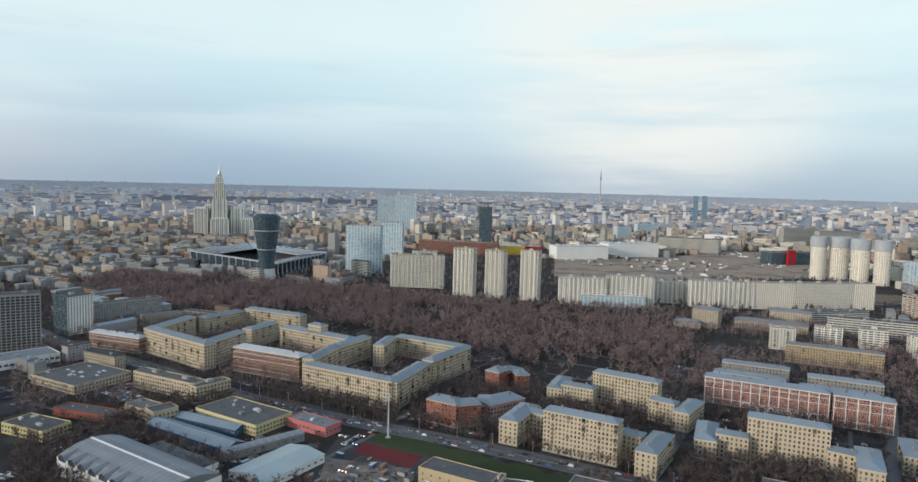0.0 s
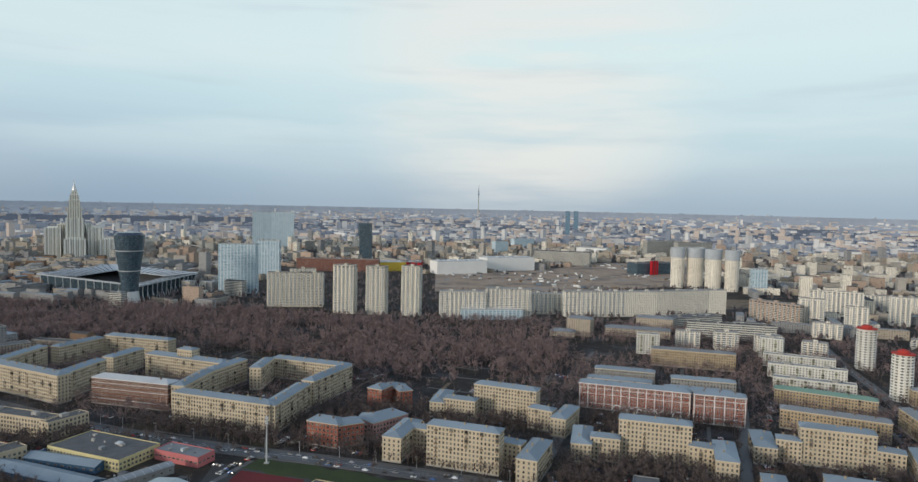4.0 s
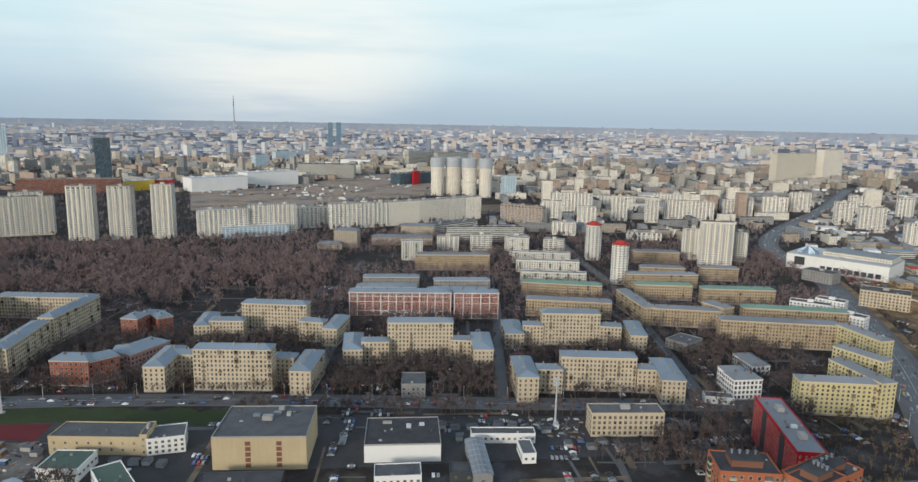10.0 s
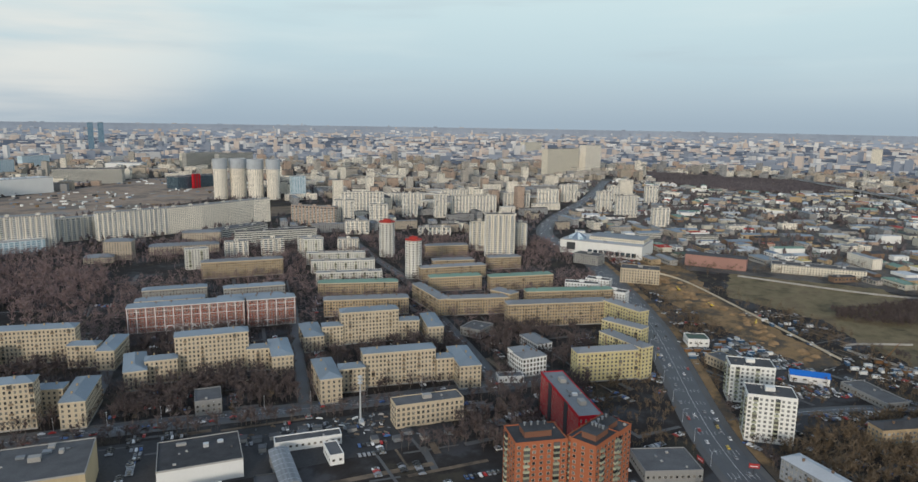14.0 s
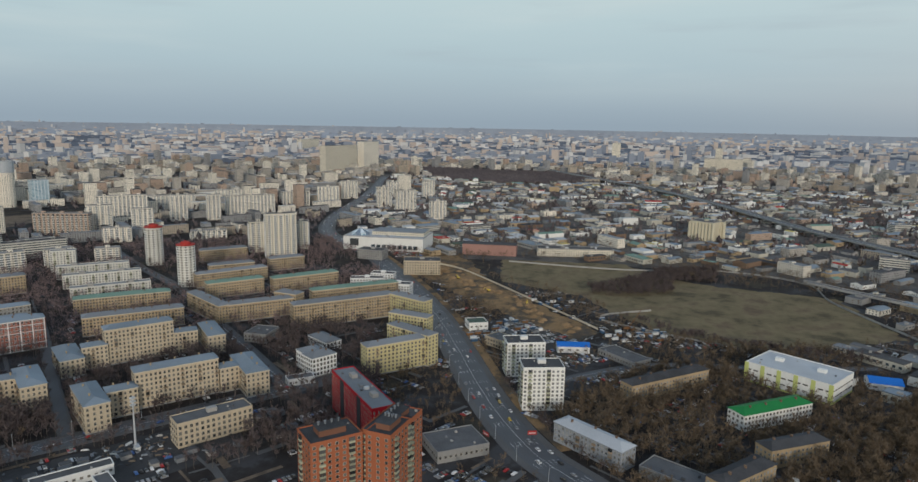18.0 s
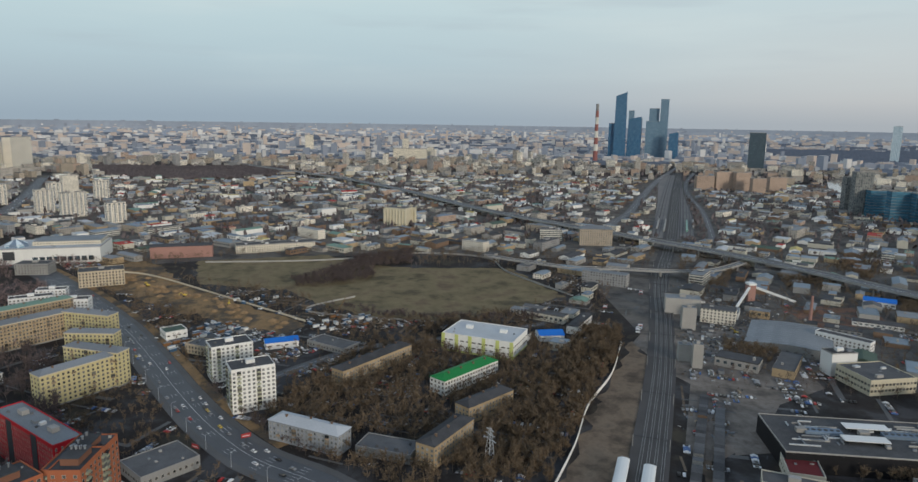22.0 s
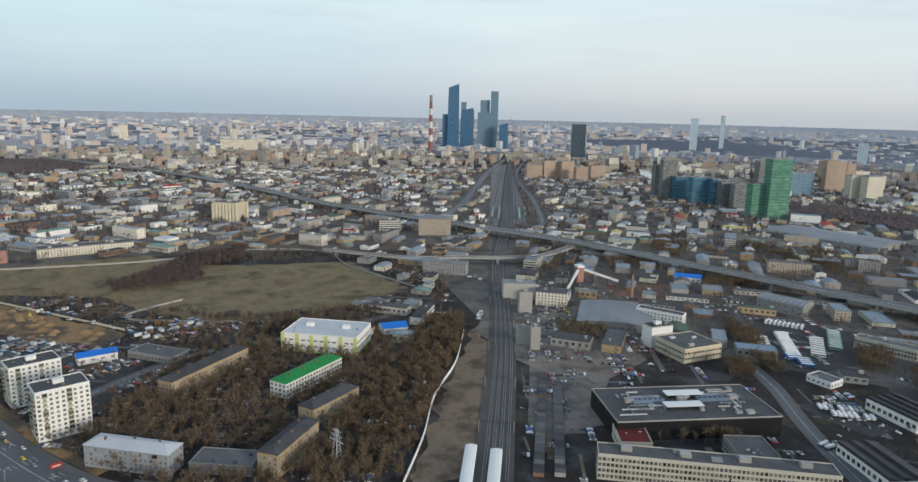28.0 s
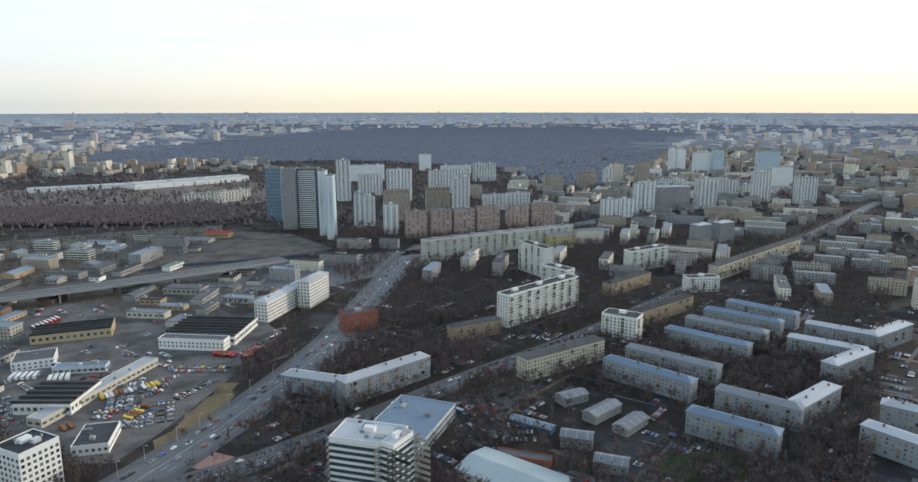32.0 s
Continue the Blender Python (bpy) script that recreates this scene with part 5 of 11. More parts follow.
        if not built and kind.startswith("panel") and dist < 1900 and mi < 3:
            m = MB()
            for fi, (u, v, fa, flen) in enumerate(faces[:3]):
                n = max(1, int(flen / 7.5))
                fx, fy = at(u, v)
                cf, sf = math.cos(a + fa), math.sin(a + fa)
                for q in range(n):
                    t = (q + 0.5) * flen / n - flen / 2
                    px, py = fx + t * cf, fy + t * sf
                    m.box(px + sf * 0.05, py - cf * 0.05, 2.5, 3.4, 0.3, h - 4, a + fa, m=1, bottom=True)
                    for k in range(1, int(h / 3.0)):
                        m.box(px + sf * 0.6, py - cf * 0.6, k * 3.0, 3.6, 1.3, 1.25, a + fa, bottom=True)
            part("balcony_strip", m, ["white_panel" if kind != "panel_orange" else "pale_panel", "glass_band"], ob, "columns of pale balconies over dark windows", "stuff")
        # bands, slabs, ribs
        if built and trim and form == "hip":
            m = MB()
            m.box(lx, ly, h - 0.75, w + 0.7, d + 0.7, 0.75, a, bottom=True)
            part("cornice", m, trim, ob)
            m = MB()
            m.box(lx, ly, -0.5, w + 0.25, d + 0.25, 1.6, a)
            part("plinth", m, "concrete", ob)
        if extra == "bands":
            for z in (h * 0.22, h * 0.60, h * 0.82):
                m = MB()
                m.box(lx, ly, z, w + 0.3, d + 0.3, 0.35, a, bottom=True)
                part("band", m, trim, ob, "white stone band")
            for k in range(0, int(w / 8) + 1 if kind == "red_brick" else 0):
                m = MB()
                m.box(*at(-w / 2 + k * (w - 1.6) / max(1, int(w / 8)) + 0.8, -d / 2), 0, 0.7, 0.4, h - 1, a)
                part("pilaster", m, trim, ob)
        if kind == "dark_tower":
            m = MB()
            m.box(*at(0, -d / 2), 0, w - 0.4, 0.05, h - 0.3, a, bottom=True)
            part("front_panel", m, "white_panel", ob, "pale window-grid front")
        if extra == "court":
            for v, mt in ((-0.25, "court"), (0.25, "roof_moss")):
                m = MB()
                m.box(*at(0, v * (d - 2)), h + 0.1, w - 2, (d - 2) / 2 - 0.1, 0.12, a)
                part("court_mat", m, mt, ob)
        if kind == "white_lime":
            for k in range(6):
                m = MB()
                m.box(*at(-w / 2 + 0.8 + k * (w - 1.6) / 5, -d / 2), 0, 3.2, 0.6, h + 0.3, a)
                part("lime_strip", m, trim, ob, "lime green cladding strip")
            m = MB()
            m.box(lx, ly, 0, w + 0.3, d + 0.3, 1.6, a)
            part("plinth", m, trim, ob)
        if "strips" in extra:
            for t in (-0.12, 0.21):
                for k in range(5):
                    m = MB()
                    m.box(*at(t * w, -d / 2), 1.5 + k * (h - 3) / 5, 3.0, 0.3, (h - 3) / 5 - 0.8, a, bottom=True)
                    part("brick_panel", m, "brown_brick", ob)
        if "stairs" in extra:
            for t in (-0.22, 0.2):
                m = MB()
                m.box(*at(t * w, -d / 2), 0, w * 0.09, 0.5, h, a)
                part("stair_strip", m, "dark_steel", ob, "grey glazed stair strip")
        if extra == "open":
            for k in range(int(h / storey)):
                m = MB()
                m.box(lx, ly, k * storey, w + 1.2, d + 1.2, 0.5, a, bottom=True)
                part("floor_slab", m, "concrete", ob)
            for fi, (u, v, fa, flen) in enumerate(faces):
                m = MB()
                n = int(flen / 4.5)
                for k in range(n):
                    t = (k + 0.5) * flen / n - flen / 2
                    px, py = at(u, v)
                    for j in range(int(h / storey)):
                        zz = j * storey + 0.6
                        cf, sf = math.cos(a + fa), math.sin(a + fa)
                        ox, oy = px + t * cf + sf * 0.05, py + t * sf - cf * 0.05
                        m.face([(ox - cf * 1.8, oy - sf * 1.8, zz), (ox + cf * 1.8, oy + sf * 1.8, zz), (ox + cf * 1.8, oy + sf * 1.8, zz + 2.3), (ox - cf * 1.8, oy - sf * 1.8, zz + 2.3)])
                part("bay_grid", m, "dark_steel", ob, "dark unglazed openings", "stuff")
        if "slabs" in extra and dist < 1800:
            m = MB()
            for k in range(1, int(h / 6.4)):
                m.box(lx, ly, k * 6.4, w + 0.8, d + 0.8, 0.35, a, bottom=True)
            part("floor_edges", m, "concrete", ob, kind="stuff")
        if "stripes" in extra:
            for k in range(int(h / 3.2)):
                m = MB()
                m.box(lx, ly, k * 3.2 + 1.2, w * 0.8, d + 1.2, 1.3, a, bottom=True)
                part("balcony_edge", m, "white_paint", ob)
        if "bands2" in extra:
            for k in range(int(h / storey)):
                m = MB()
                m.box(lx, ly, k * storey + 2.5, w + 0.8, d + 0.8, 1.1, a, bottom=True)
                part("floor_band", m, "white_paint", ob)
                m = MB()
                m.box(lx, ly, k * storey + 0.4, w + 0.3, d + 0.3, 2.1, a, bottom=True)
                part("glass_strip", m, "glass_band", ob)
        if "ribs" in extra:
            n = int(w / 6)
            for k in range(n + 1):
                m = MB()
                m.prism(*at(-w / 2 + w * k / n, -d / 2 + 0.4), [(0, 2.6), (h - 3, 2.6)], 10)
                part("silo_rib", m, wall, ob)
        if "screen" in extra:
            m = MB()
            m.box(*at(-w * 0.36, -d / 2), h * 0.3, 14, 0.8, h * 0.55, a, bottom=True)
            part("screen", m, "dark_steel", ob, "dark display screen")
        if "plant" in extra or plant:
            for k in range(2 + int(min(w * d, 5000) / 900)):
                m = MB()
                m.box(*at(rnd.uniform(-0.4, 0.4) * w, rnd.uniform(-0.38, 0.38) * d), h + 0.1, rnd.uniform(2, 6), rnd.uniform(1.5, 4), rnd.uniform(1, 2.4), a)
                part("roof_unit", m, rnd.choice(("pale_steel", "concrete", "roof_grey")), ob)
        if arches:
            for k in range(9 if mi == 0 else 0):
                m = MB()
                u = -w / 2 + w * 0.36 + k * w * 0.066
                R = 2.6 if k not in (0, 8) else 4.0
                for j in range(8):
                    t0, t1 = math.pi * j / 8, math.pi * (j + 1) / 8
                    pa, pb = at(u - R * math.cos(t0), -d / 2 - 8), at(u - R * math.cos(t1), -d / 2 - 8)
                    m.beam((*pa, 4 + R * math.sin(t0)), (*pb, 4 + R * math.sin(t1)), 0.8)
                for sg in (-1, 1):
                    q = at(u + sg * R, -d / 2 - 8)
                    m.box(*q, 0, 0.8, 0.8, 4.2, a)
                part("arch", m, "white_paint", ob, "white free-standing arch")
        if cars:
            for k in range(cars):
                m = MB()
                m.box(*at(rnd.uniform(-0.42, 0.42) * w, rnd.uniform(-0.42, 0.42) * d), h + 0.15, 4.4, 1.8, 0.8, a)
                part("roof_light", m, "roof_pale", ob)
    return ob


house('apartment_block', 'stalin', 'tan stone apartment block with lower wings and pale blue metal roofs', 'apartment block', [(95.8, 489.3, -29.1, 57.1, 14, 31.8), (52.2, 526.7, -27.3, 15.4, 46, 19.8), (63.6, 531.9, -29, 24.3, 12, 19.5), (132.7, 487.8, -35.9, 17.1, 12, 19.5), (145, 470.6, -31.6, 15.3, 46, 19.1)], group='tan stone-faced apartment blocks')
house('apartment_block', 'stalin', 'tan stone apartment block with white boxes on its flat roof edge', 'apartment block', [(158, 606.9, -33.3, 60.9, 14, 28.9), (99.5, 628.1, -22.1, 14.2, 42, 15), (113.8, 605.8, -29, 30.4, 12, 19), (180.9, 568.5, -40.5, 22.9, 12, 19), (199.9, 561.1, -36.8, 13.6, 42, 16.9)], group='tan stone-faced apartment blocks')
house('apartment_block', 'stalin', 'tan stone apartment block with lower wings behind bare trees', 'apartment block', [(247, 484.4, -27.2, 54.7, 14, 32.8), (195.5, 506.8, -22.5, 15.7, 44, 15.5), (209.5, 492.5, -26.2, 22.7, 12, 19), (276.9, 462.9, -34.8, 20.9, 12, 19), (286, 448.7, -27.5, 15.8, 44, 19.5)], group='tan stone-faced apartment blocks')
house('apartment_block', 'stalin', 'long tan stone apartment block with end wings and blue roofs', 'apartment block', [(336.2, 362.9, -31.3, 56.3, 14, 27), (283.6, 384.5, -27, 15.3, 44, 19.3), (300.5, 375.9, -29.8, 19, 12, 19), (365.6, 342.2, -32.2, 14, 12, 19), (377.3, 331.9, -33.7, 16.8, 46, 18.7)], group='tan stone-faced apartment blocks')
house('apartment_block', 'stalin', 'tan stone apartment block with blue hipped roofs on low wings', 'apartment block', [(384.9, 455.5, -29.8, 52.6, 14, 30.2), (340.3, 482.9, -27.8, 16.9, 42, 14.4), (354.2, 470, -32.8, 18.5, 12, 19), (415.3, 434.9, -37.5, 18.9, 12, 19), (433.3, 422.4, -34.7, 14.4, 44, 17)], group='tan stone-faced apartment blocks')
house('courtyard_block', 'stalin', 'grey-tan perimeter apartment block round a wooded courtyard', 'apartment block', [(-97.3, 608.6, -29.1, 102.5, 14, 26.2), (-44.7, 614.0, 68.5, 72.1, 14, 25.5), (-116.7, 738.9, 61.1, 53.8, 14, 24.0), (-138.2, 684.0, 74.2, 61.7, 13, 24.5)], group='courtyard block walls')
house('courtyard_block', 'stalin', 'grey-tan apartment block with balconies facing the wood', 'apartment block', [(-28.7, 754.3, -30.3, 94.9, 14, 22.2), (-9.1, 687.9, 59.1, 73.1, 14, 25.4), (-80.0, 741.4, 78.0, 44.3, 12, 24.0)], group='courtyard block walls')
house('courtyard_block', 'stalin', 'weathered tan apartment block with lighter end wing', 'apartment block', [(-304.3, 726.7, -35.9, 113.9, 14, 27.8), (-259.2, 729.5, 72.5, 69.4, 14, 26.5), (-349.6, 810.7, 75.2, 78.7, 13, 24.0)], group='courtyard block walls')
house('courtyard_block', 'stalin', 'tan apartment block with a small roof pavilion', 'apartment block', [(-161.8, 770.4, -31.2, 106.7, 15, 25.0), (-240.2, 813.5, 65.9, 49.1, 14, 22.0), (-161.8, 772.0, -31.2, 20, 12, 34)], group='courtyard block walls')
house('courtyard_block', 'stalin', 'pale tan apartment block at the edge of the wood', 'apartment block', [(-243.4, 888.4, -25.6, 93.8, 14, 25.0), (-310.9, 879.0, 59.0, 62.8, 14, 22.1)], group='courtyard block walls')
house('apartment_block', 'brown_brick', 'brown brick apartment block with white bands and pale roof', 'apartment block', [(-191, 679.7, -24.5, 85.2, 16, 25.6)])
house('brick_house', 'red_brick', 'long red brick apartment house with white bands and arches', 'apartment house', [(286.8, 609, -27.9, 105.1, 15, 25), (351, 564.7, -27.2, 45.9, 15, 27.5)], arches=True)
house('apartment_block', 'grey_stone', 'low grey apartment block with blue metal roof', 'apartment block', [(318, 701, -26.2, 65, 13, 18)], group='blocks behind the brick house')
house('apartment_block', 'grey_stone', 'low grey apartment block with blue metal roof', 'apartment block', [(292.6, 657.2, -28.1, 65.5, 13, 19)], group='blocks behind the brick house')
house('apartment_block', 'grey_stone', 'low grey apartment block with blue metal roof', 'apartment block', [(384.3, 650.7, -26.1, 65, 13, 18)], group='blocks behind the brick house')
house('apartment_block', 'grey_stone', 'low grey apartment block with blue metal roof', 'apartment block', [(355.3, 610.8, -28, 65.3, 13, 19)], group='blocks behind the brick house')
house('unfinished_tower', 'frame', 'unfinished concrete frame tower with open floors', 'tower', [(-509.3, 753.4, 31.4, 61.4, 26, 63.8)])
house('office_tower', 'dark_tower', 'office tower with dark glazed side and pale window grid', 'tower', [(-489.4, 845.5, 61.6, 33.4, 30, 48.6)])
house('balcony_house', 'balcony', 'brown apartment house with rows of balconies and snowy-looking roof rail', 'apartment house', [(-459.5, 924.1, 46.5, 90.5, 16, 28.6)])
house('low_house', 'brown_brick', 'low brown brick house with pale roof', 'house', [(-391.4, 766.3, -21.4, 76.9, 14, 18.2)])
house('low_house', 'tan_flat', 'low tan house beside the wood', 'house', [(-408.5, 917.6, 42.5, 50.5, 18, 12)])
house('low_house', 'tan_flat', 'long low tan house beside the wood', 'house', [(-349.9, 945.3, -20.7, 90.8, 14, 10)])
house('shop_building', 'red_white', 'low store building with red and white front', 'store', [(-467.4, 690.1, 48.5, 84.6, 38, 9)])
house('car_park_building', 'tan_flat', 'low tan building with cars parked on its roof', 'car park', [(-363.9, 640.7, -28.3, 68.4, 58, 8)], cars=14)
house('office_house', 'tan_flat', 'tan four-storey office house with flat dark roof', 'office', [(-266.9, 615, -27, 81.5, 15, 15.4), (-224, 600.2, 51.7, 34.5, 13, 15)])
house('office_house', 'tan_flat', 'low tan office with a rounded front', 'office', [(-258.1, 553.1, -30.5, 38.5, 18, 8), (-241.3, 540.2, 48, 20.7, 16, 11)])
house('factory_hall', 'yellow_flat', 'low yellow brick workshop with rows of windows', 'workshop', [(-175.5, 545.4, -31.5, 72.6, 38.6, 8.5)])
house('shop_building', 'pink_flat', 'low pink store with grey flat roof', 'store', [(-114, 530.5, -32.1, 42.5, 17.6, 7.4)])
house('brick_shed', 'red_low', 'long low red brick shed', 'shed', [(-304.7, 545.3, -17.1, 58.4, 16, 6)])
house('shop_building', 'yellow_flat', 'low cream workshop with grey roof', 'workshop', [(-324.3, 507.7, -21.8, 45.3, 24, 8)])
house('market_shed', 'blue_shed', 'blue metal market sheds', 'shed', [(-199.8, 502.6, -30.7, 91.8, 18, 5)])
house('market_shed', 'blue_shed', 'short blue metal market shed', 'shed', [(-196.3, 528.9, -24.5, 63.3, 14, 5)])
house('warehouse', 'grey_shed', 'long grey curved-roof shed', 'shed', [(-141.9, 486.8, 42.7, 62.8, 10, 6)])
house('brick_house', 'school', 'red brick school wing', 'school', [(-7, 554.2, -30.4, 28.9, 18, 19.8), (8.5, 552.6, 18.8, 22.3, 18, 18.4)])
house('brick_house', 'pink_school', 'pink rendered school wing with blue roof', 'school', [(39.2, 575, 35.8, 38.6, 22, 15), (27.9, 576.4, -14.3, 19.6, 30, 12)])
house('brick_house', 'school', 'red brick school house with flat roof', 'school', [(41.4, 650.6, -35.8, 15.9, 20, 19.7), (56.3, 668.6, -21.9, 19.1, 20, 15), (63.4, 651.7, 14, 13.3, 20, 17.1)])
house('office_house', 'sand_flat', 'long sandy building with brick stair tower', 'office', [(5.1, 431.4, -29.3, 53.8, 20, 11), (29.1, 415.9, -23.4, 4.2, 18, 13)])
house('office_house', 'white_low', 'white two-storey house joined to the sandy building', 'office', [(39.4, 413.3, -12.8, 21.4, 18, 10)])
house('shed', 'green_shed', 'white shed with dark green roof', 'shed', [(-13.7, 408, -28.7, 22.9, 21.7, 7.2)])
house('shed', 'green_shed', 'long shed with dark roof and window row', 'shed', [(8.5, 371.1, 9.8, 15.4, 42.4, 7)])
house('factory_block', 'sand_box', 'large windowless sandy storage block with brick strips', 'warehouse', [(91.1, 378.9, -26.6, 53.3, 42.1, 19.7)])
house('white_hall', 'white_box', 'white windowless hall with dark roof', 'hall', [(165.4, 346, -25.4, 45.2, 36.4, 10.8)])
house('low_house', 'white_low', 'low white house with dark flat roof and ducts', 'house', [(146.5, 312.5, -23.7, 26.1, 14, 6)])
house('low_house', 'white_low', 'low white house round a paved yard', 'house', [(225.4, 325.2, -27.9, 40.6, 9, 6), (226.5, 300.9, -23.6, 8.3, 18, 6)])
house('shed', 'grey_shed', 'long shed with curved grey metal roof', 'shed', [(193.7, 303.1, -23.7, 10.6, 42, 7)])
house('low_house', 'dark_low', 'low dark shed with purple roof', 'shed', [(180.6, 299, -28.6, 14.6, 12, 5)])
house('warehouse', 'dark_roof_hall', 'broad white warehouse with a dark green flat roof', 'warehouse', [(-96.0, 386.4, 65.0, 41.7, 40, 7.0)])
house('shed', 'pale_shed', 'long low shed with a pale metal roof', 'shed', [(-45.8, 392.3, 54.3, 23.8, 11, 4.0)], group='yard sheds')
house('shed', 'pale_shed', 'long low shed with a pale metal roof', 'shed', [(-62.0, 381.6, 23.0, 28.4, 9, 4.0)], group='yard sheds')
house('shed', 'dark_low', 'shed with dark grey-blue flat roof', 'shed', [(66, 340.6, -23.8, 44.9, 22, 6)])
house('office_house', 'tan_flat', 'four-storey tan office house with flat roof', 'office', [(303.1, 298, -27.4, 47.5, 15, 15.6)])
house('garden_house', 'grey_low', 'small grey two-storey house among bare trees', 'house', [(209.2, 420.2, -26.6, 17.4, 23, 10.3)])
house('red_block', 'red_panel', 'red panel-clad apartment building with grey stair strips', 'apartment building', [(355, 218.2, -127, 74.1, 16, 27.6)])
house('brick_tower', 'brick_tower', 'tall orange brick apartment tower with stepped plan', 'apartment tower', [(259.9, 178, -35.1, 27.1, 20, 46), (276.8, 153.7, -88.9, 14.3, 22, 47), (286.9, 156.9, 1.1, 34.6, 18, 45.2)])


def tower_top():
    """Lift houses, ducts and rails on the brick tower's roofs."""
    for x, y, rot, w, d, h in ((259.9, 178, -35.1, 14, 9, 46), (276.8, 153.7, -88.9, 8, 12, 47), (290, 156.9, 1.1, 16, 8, 45.2)):
        ob = thing("roof_house", "dark lift house on the brick tower roof", "roof house", x, y, h, radians(rot), "brick tower roof houses")
        m = MB()
        m.box(0, 0, 0, w, d, 3.4)
        part("wall", m, "brown_brick", ob)
        m = MB()
        m.box(0, 0, 3.4, w + 0.8, d + 0.8, 0.35, bottom=True)
        part("roof", m, "roof_dark", ob)
        for k in range(4):
            m = MB()
            m.prism(-w / 2 + (k + 0.5) * w / 4, d * 0.2, [(3.7, 0.5), (5.2, 0.5), (5.3, 0.8), (5.6, 0.8)], 8)
            part("vent", m, "roof_grey", ob)
        m = MB()
        m.beam((w * 0.3, 0, 3.7), (w * 0.3, 0, 9.5), 0.18)
        for z in (6.5, 7.6, 8.7):
            m.beam((w * 0.3 - 1.0, 0, z), (w * 0.3 + 1.0, 0, z), 0.1)
        part("aerial", m, "dark_steel", ob)


tower_top()
house('school', 'white_school', 'white school with ribbed facade and grey roof', 'school', [(423.1, 300.4, -23, 22.1, 16, 16.2), (428.5, 309.1, -114.4, 26.8, 18, 15)])
house('school', 'white_school', 'small white school annex', 'house', [(477.6, 333.4, -22.9, 15.5, 30, 9)])
house('low_house', 'white_low', 'low white house with green roof', 'house', [(398.8, 301.4, -39.7, 20.5, 10, 5)])
house('low_house', 'grey_low', 'small grey house with hipped roof', 'house', [(471.2, 398.4, -78.1, 22, 26, 8)])
house('apartment_block', 'yellow_apt', 'pale yellow brick apartment slab', 'apartment block', [(457.6, 250, -35, 55.2, 13, 24.8)], group='pale yellow apartment slabs')
house('apartment_block', 'yellow_apt', 'pale yellow apartment slab turned to the road', 'apartment block', [(485.8, 249.4, -107.3, 49.5, 12, 27), (524.9, 271.2, -92.5, 40.1, 12, 27)], group='pale yellow apartment slabs')
house('apartment_block', 'yellow_apt', 'pale green-roofed apartment slab by the road', 'apartment block', [(587, 304.5, -105.7, 48.9, 13, 25)], group='pale yellow apartment slabs')
house('apartment_block', 'tan_apt', 'long tan brick apartment slab with grey roof', 'apartment block', [(553.2, 362.6, -37.1, 105.5, 14, 23.9)], group='tan brick apartment slabs')
house('apartment_block', 'tan_apt', 'tan apartment slab with green roof', 'apartment block', [(624.7, 394.9, -38, 100.7, 13, 18)], group='tan brick apartment slabs')
house('apartment_block', 'tan_apt', 'tan apartment slab with a hipped end pavilion', 'apartment block', [(521.8, 447.4, -36.9, 75.6, 13, 18.3), (554.7, 431.3, -90.9, 27.8, 14, 22)], group='tan brick apartment slabs')
house('apartment_block', 'tan_apt', 'long tan apartment slab running along the street', 'apartment block', [(505.8, 495.5, -111.9, 74.9, 13, 19)], group='tan brick apartment slabs')
house('apartment_block', 'tan_apt', 'tan apartment slab with green roof', 'apartment block', [(583, 530.3, -32.5, 64, 13, 18)], group='tan brick apartment slabs')
house('apartment_block', 'tan_apt', 'tan apartment slab with green roof', 'apartment block', [(644.7, 477.9, -32.4, 81.1, 13, 18)], group='tan brick apartment slabs')
house('apartment_block', 'tan_apt', 'tan apartment slab with green metal roof', 'apartment block', [(483.5, 591.4, -38.5, 91.4, 14, 16.6)], group='tan brick apartment slabs')
house('apartment_block', 'tan_apt', 'tan apartment slab with blue metal roof', 'apartment block', [(439.5, 524.5, -36.5, 87.5, 14, 18.1)], group='tan brick apartment slabs')
house('apartment_block', 'tan_apt', 'distant tan apartment slab', 'apartment block', [(656.4, 601.7, -35.3, 56.6, 13, 17)], group='tan brick apartment slabs')
house('apartment_block', 'tan_apt', 'distant tan apartment slab', 'apartment block', [(722.9, 566.7, -33.1, 47.1, 13, 17)], group='tan brick apartment slabs')
house('apartment_block', 'tan_apt', 'distant tan apartment slab', 'apartment block', [(729.7, 682.8, -34, 65.2, 13, 17)], group='tan brick apartment slabs')
house('apartment_block', 'tan_apt', 'distant tan apartment slab', 'apartment block', [(626, 573.8, -29.2, 87.4, 13, 17)], group='tan brick apartment slabs')
house('apartment_block', 'panel_white', 'white panel apartment slab', 'apartment block', [(574.5, 751.9, -36.9, 82, 12, 16)], group='white panel slabs')
house('apartment_block', 'panel_white', 'white panel apartment slab', 'apartment block', [(547.6, 701.9, -35.4, 83.9, 12, 16)], group='white panel slabs')
house('apartment_block', 'panel_white', 'white panel apartment slab', 'apartment block', [(510.5, 641.9, -34.2, 80.7, 12, 16)], group='white panel slabs')
house('panel_tower', 'panel_white', 'white panel apartment tower', 'apartment tower', [(578.7, 812.3, -42.4, 29.6, 14, 27.2)], group='white panel slabs')
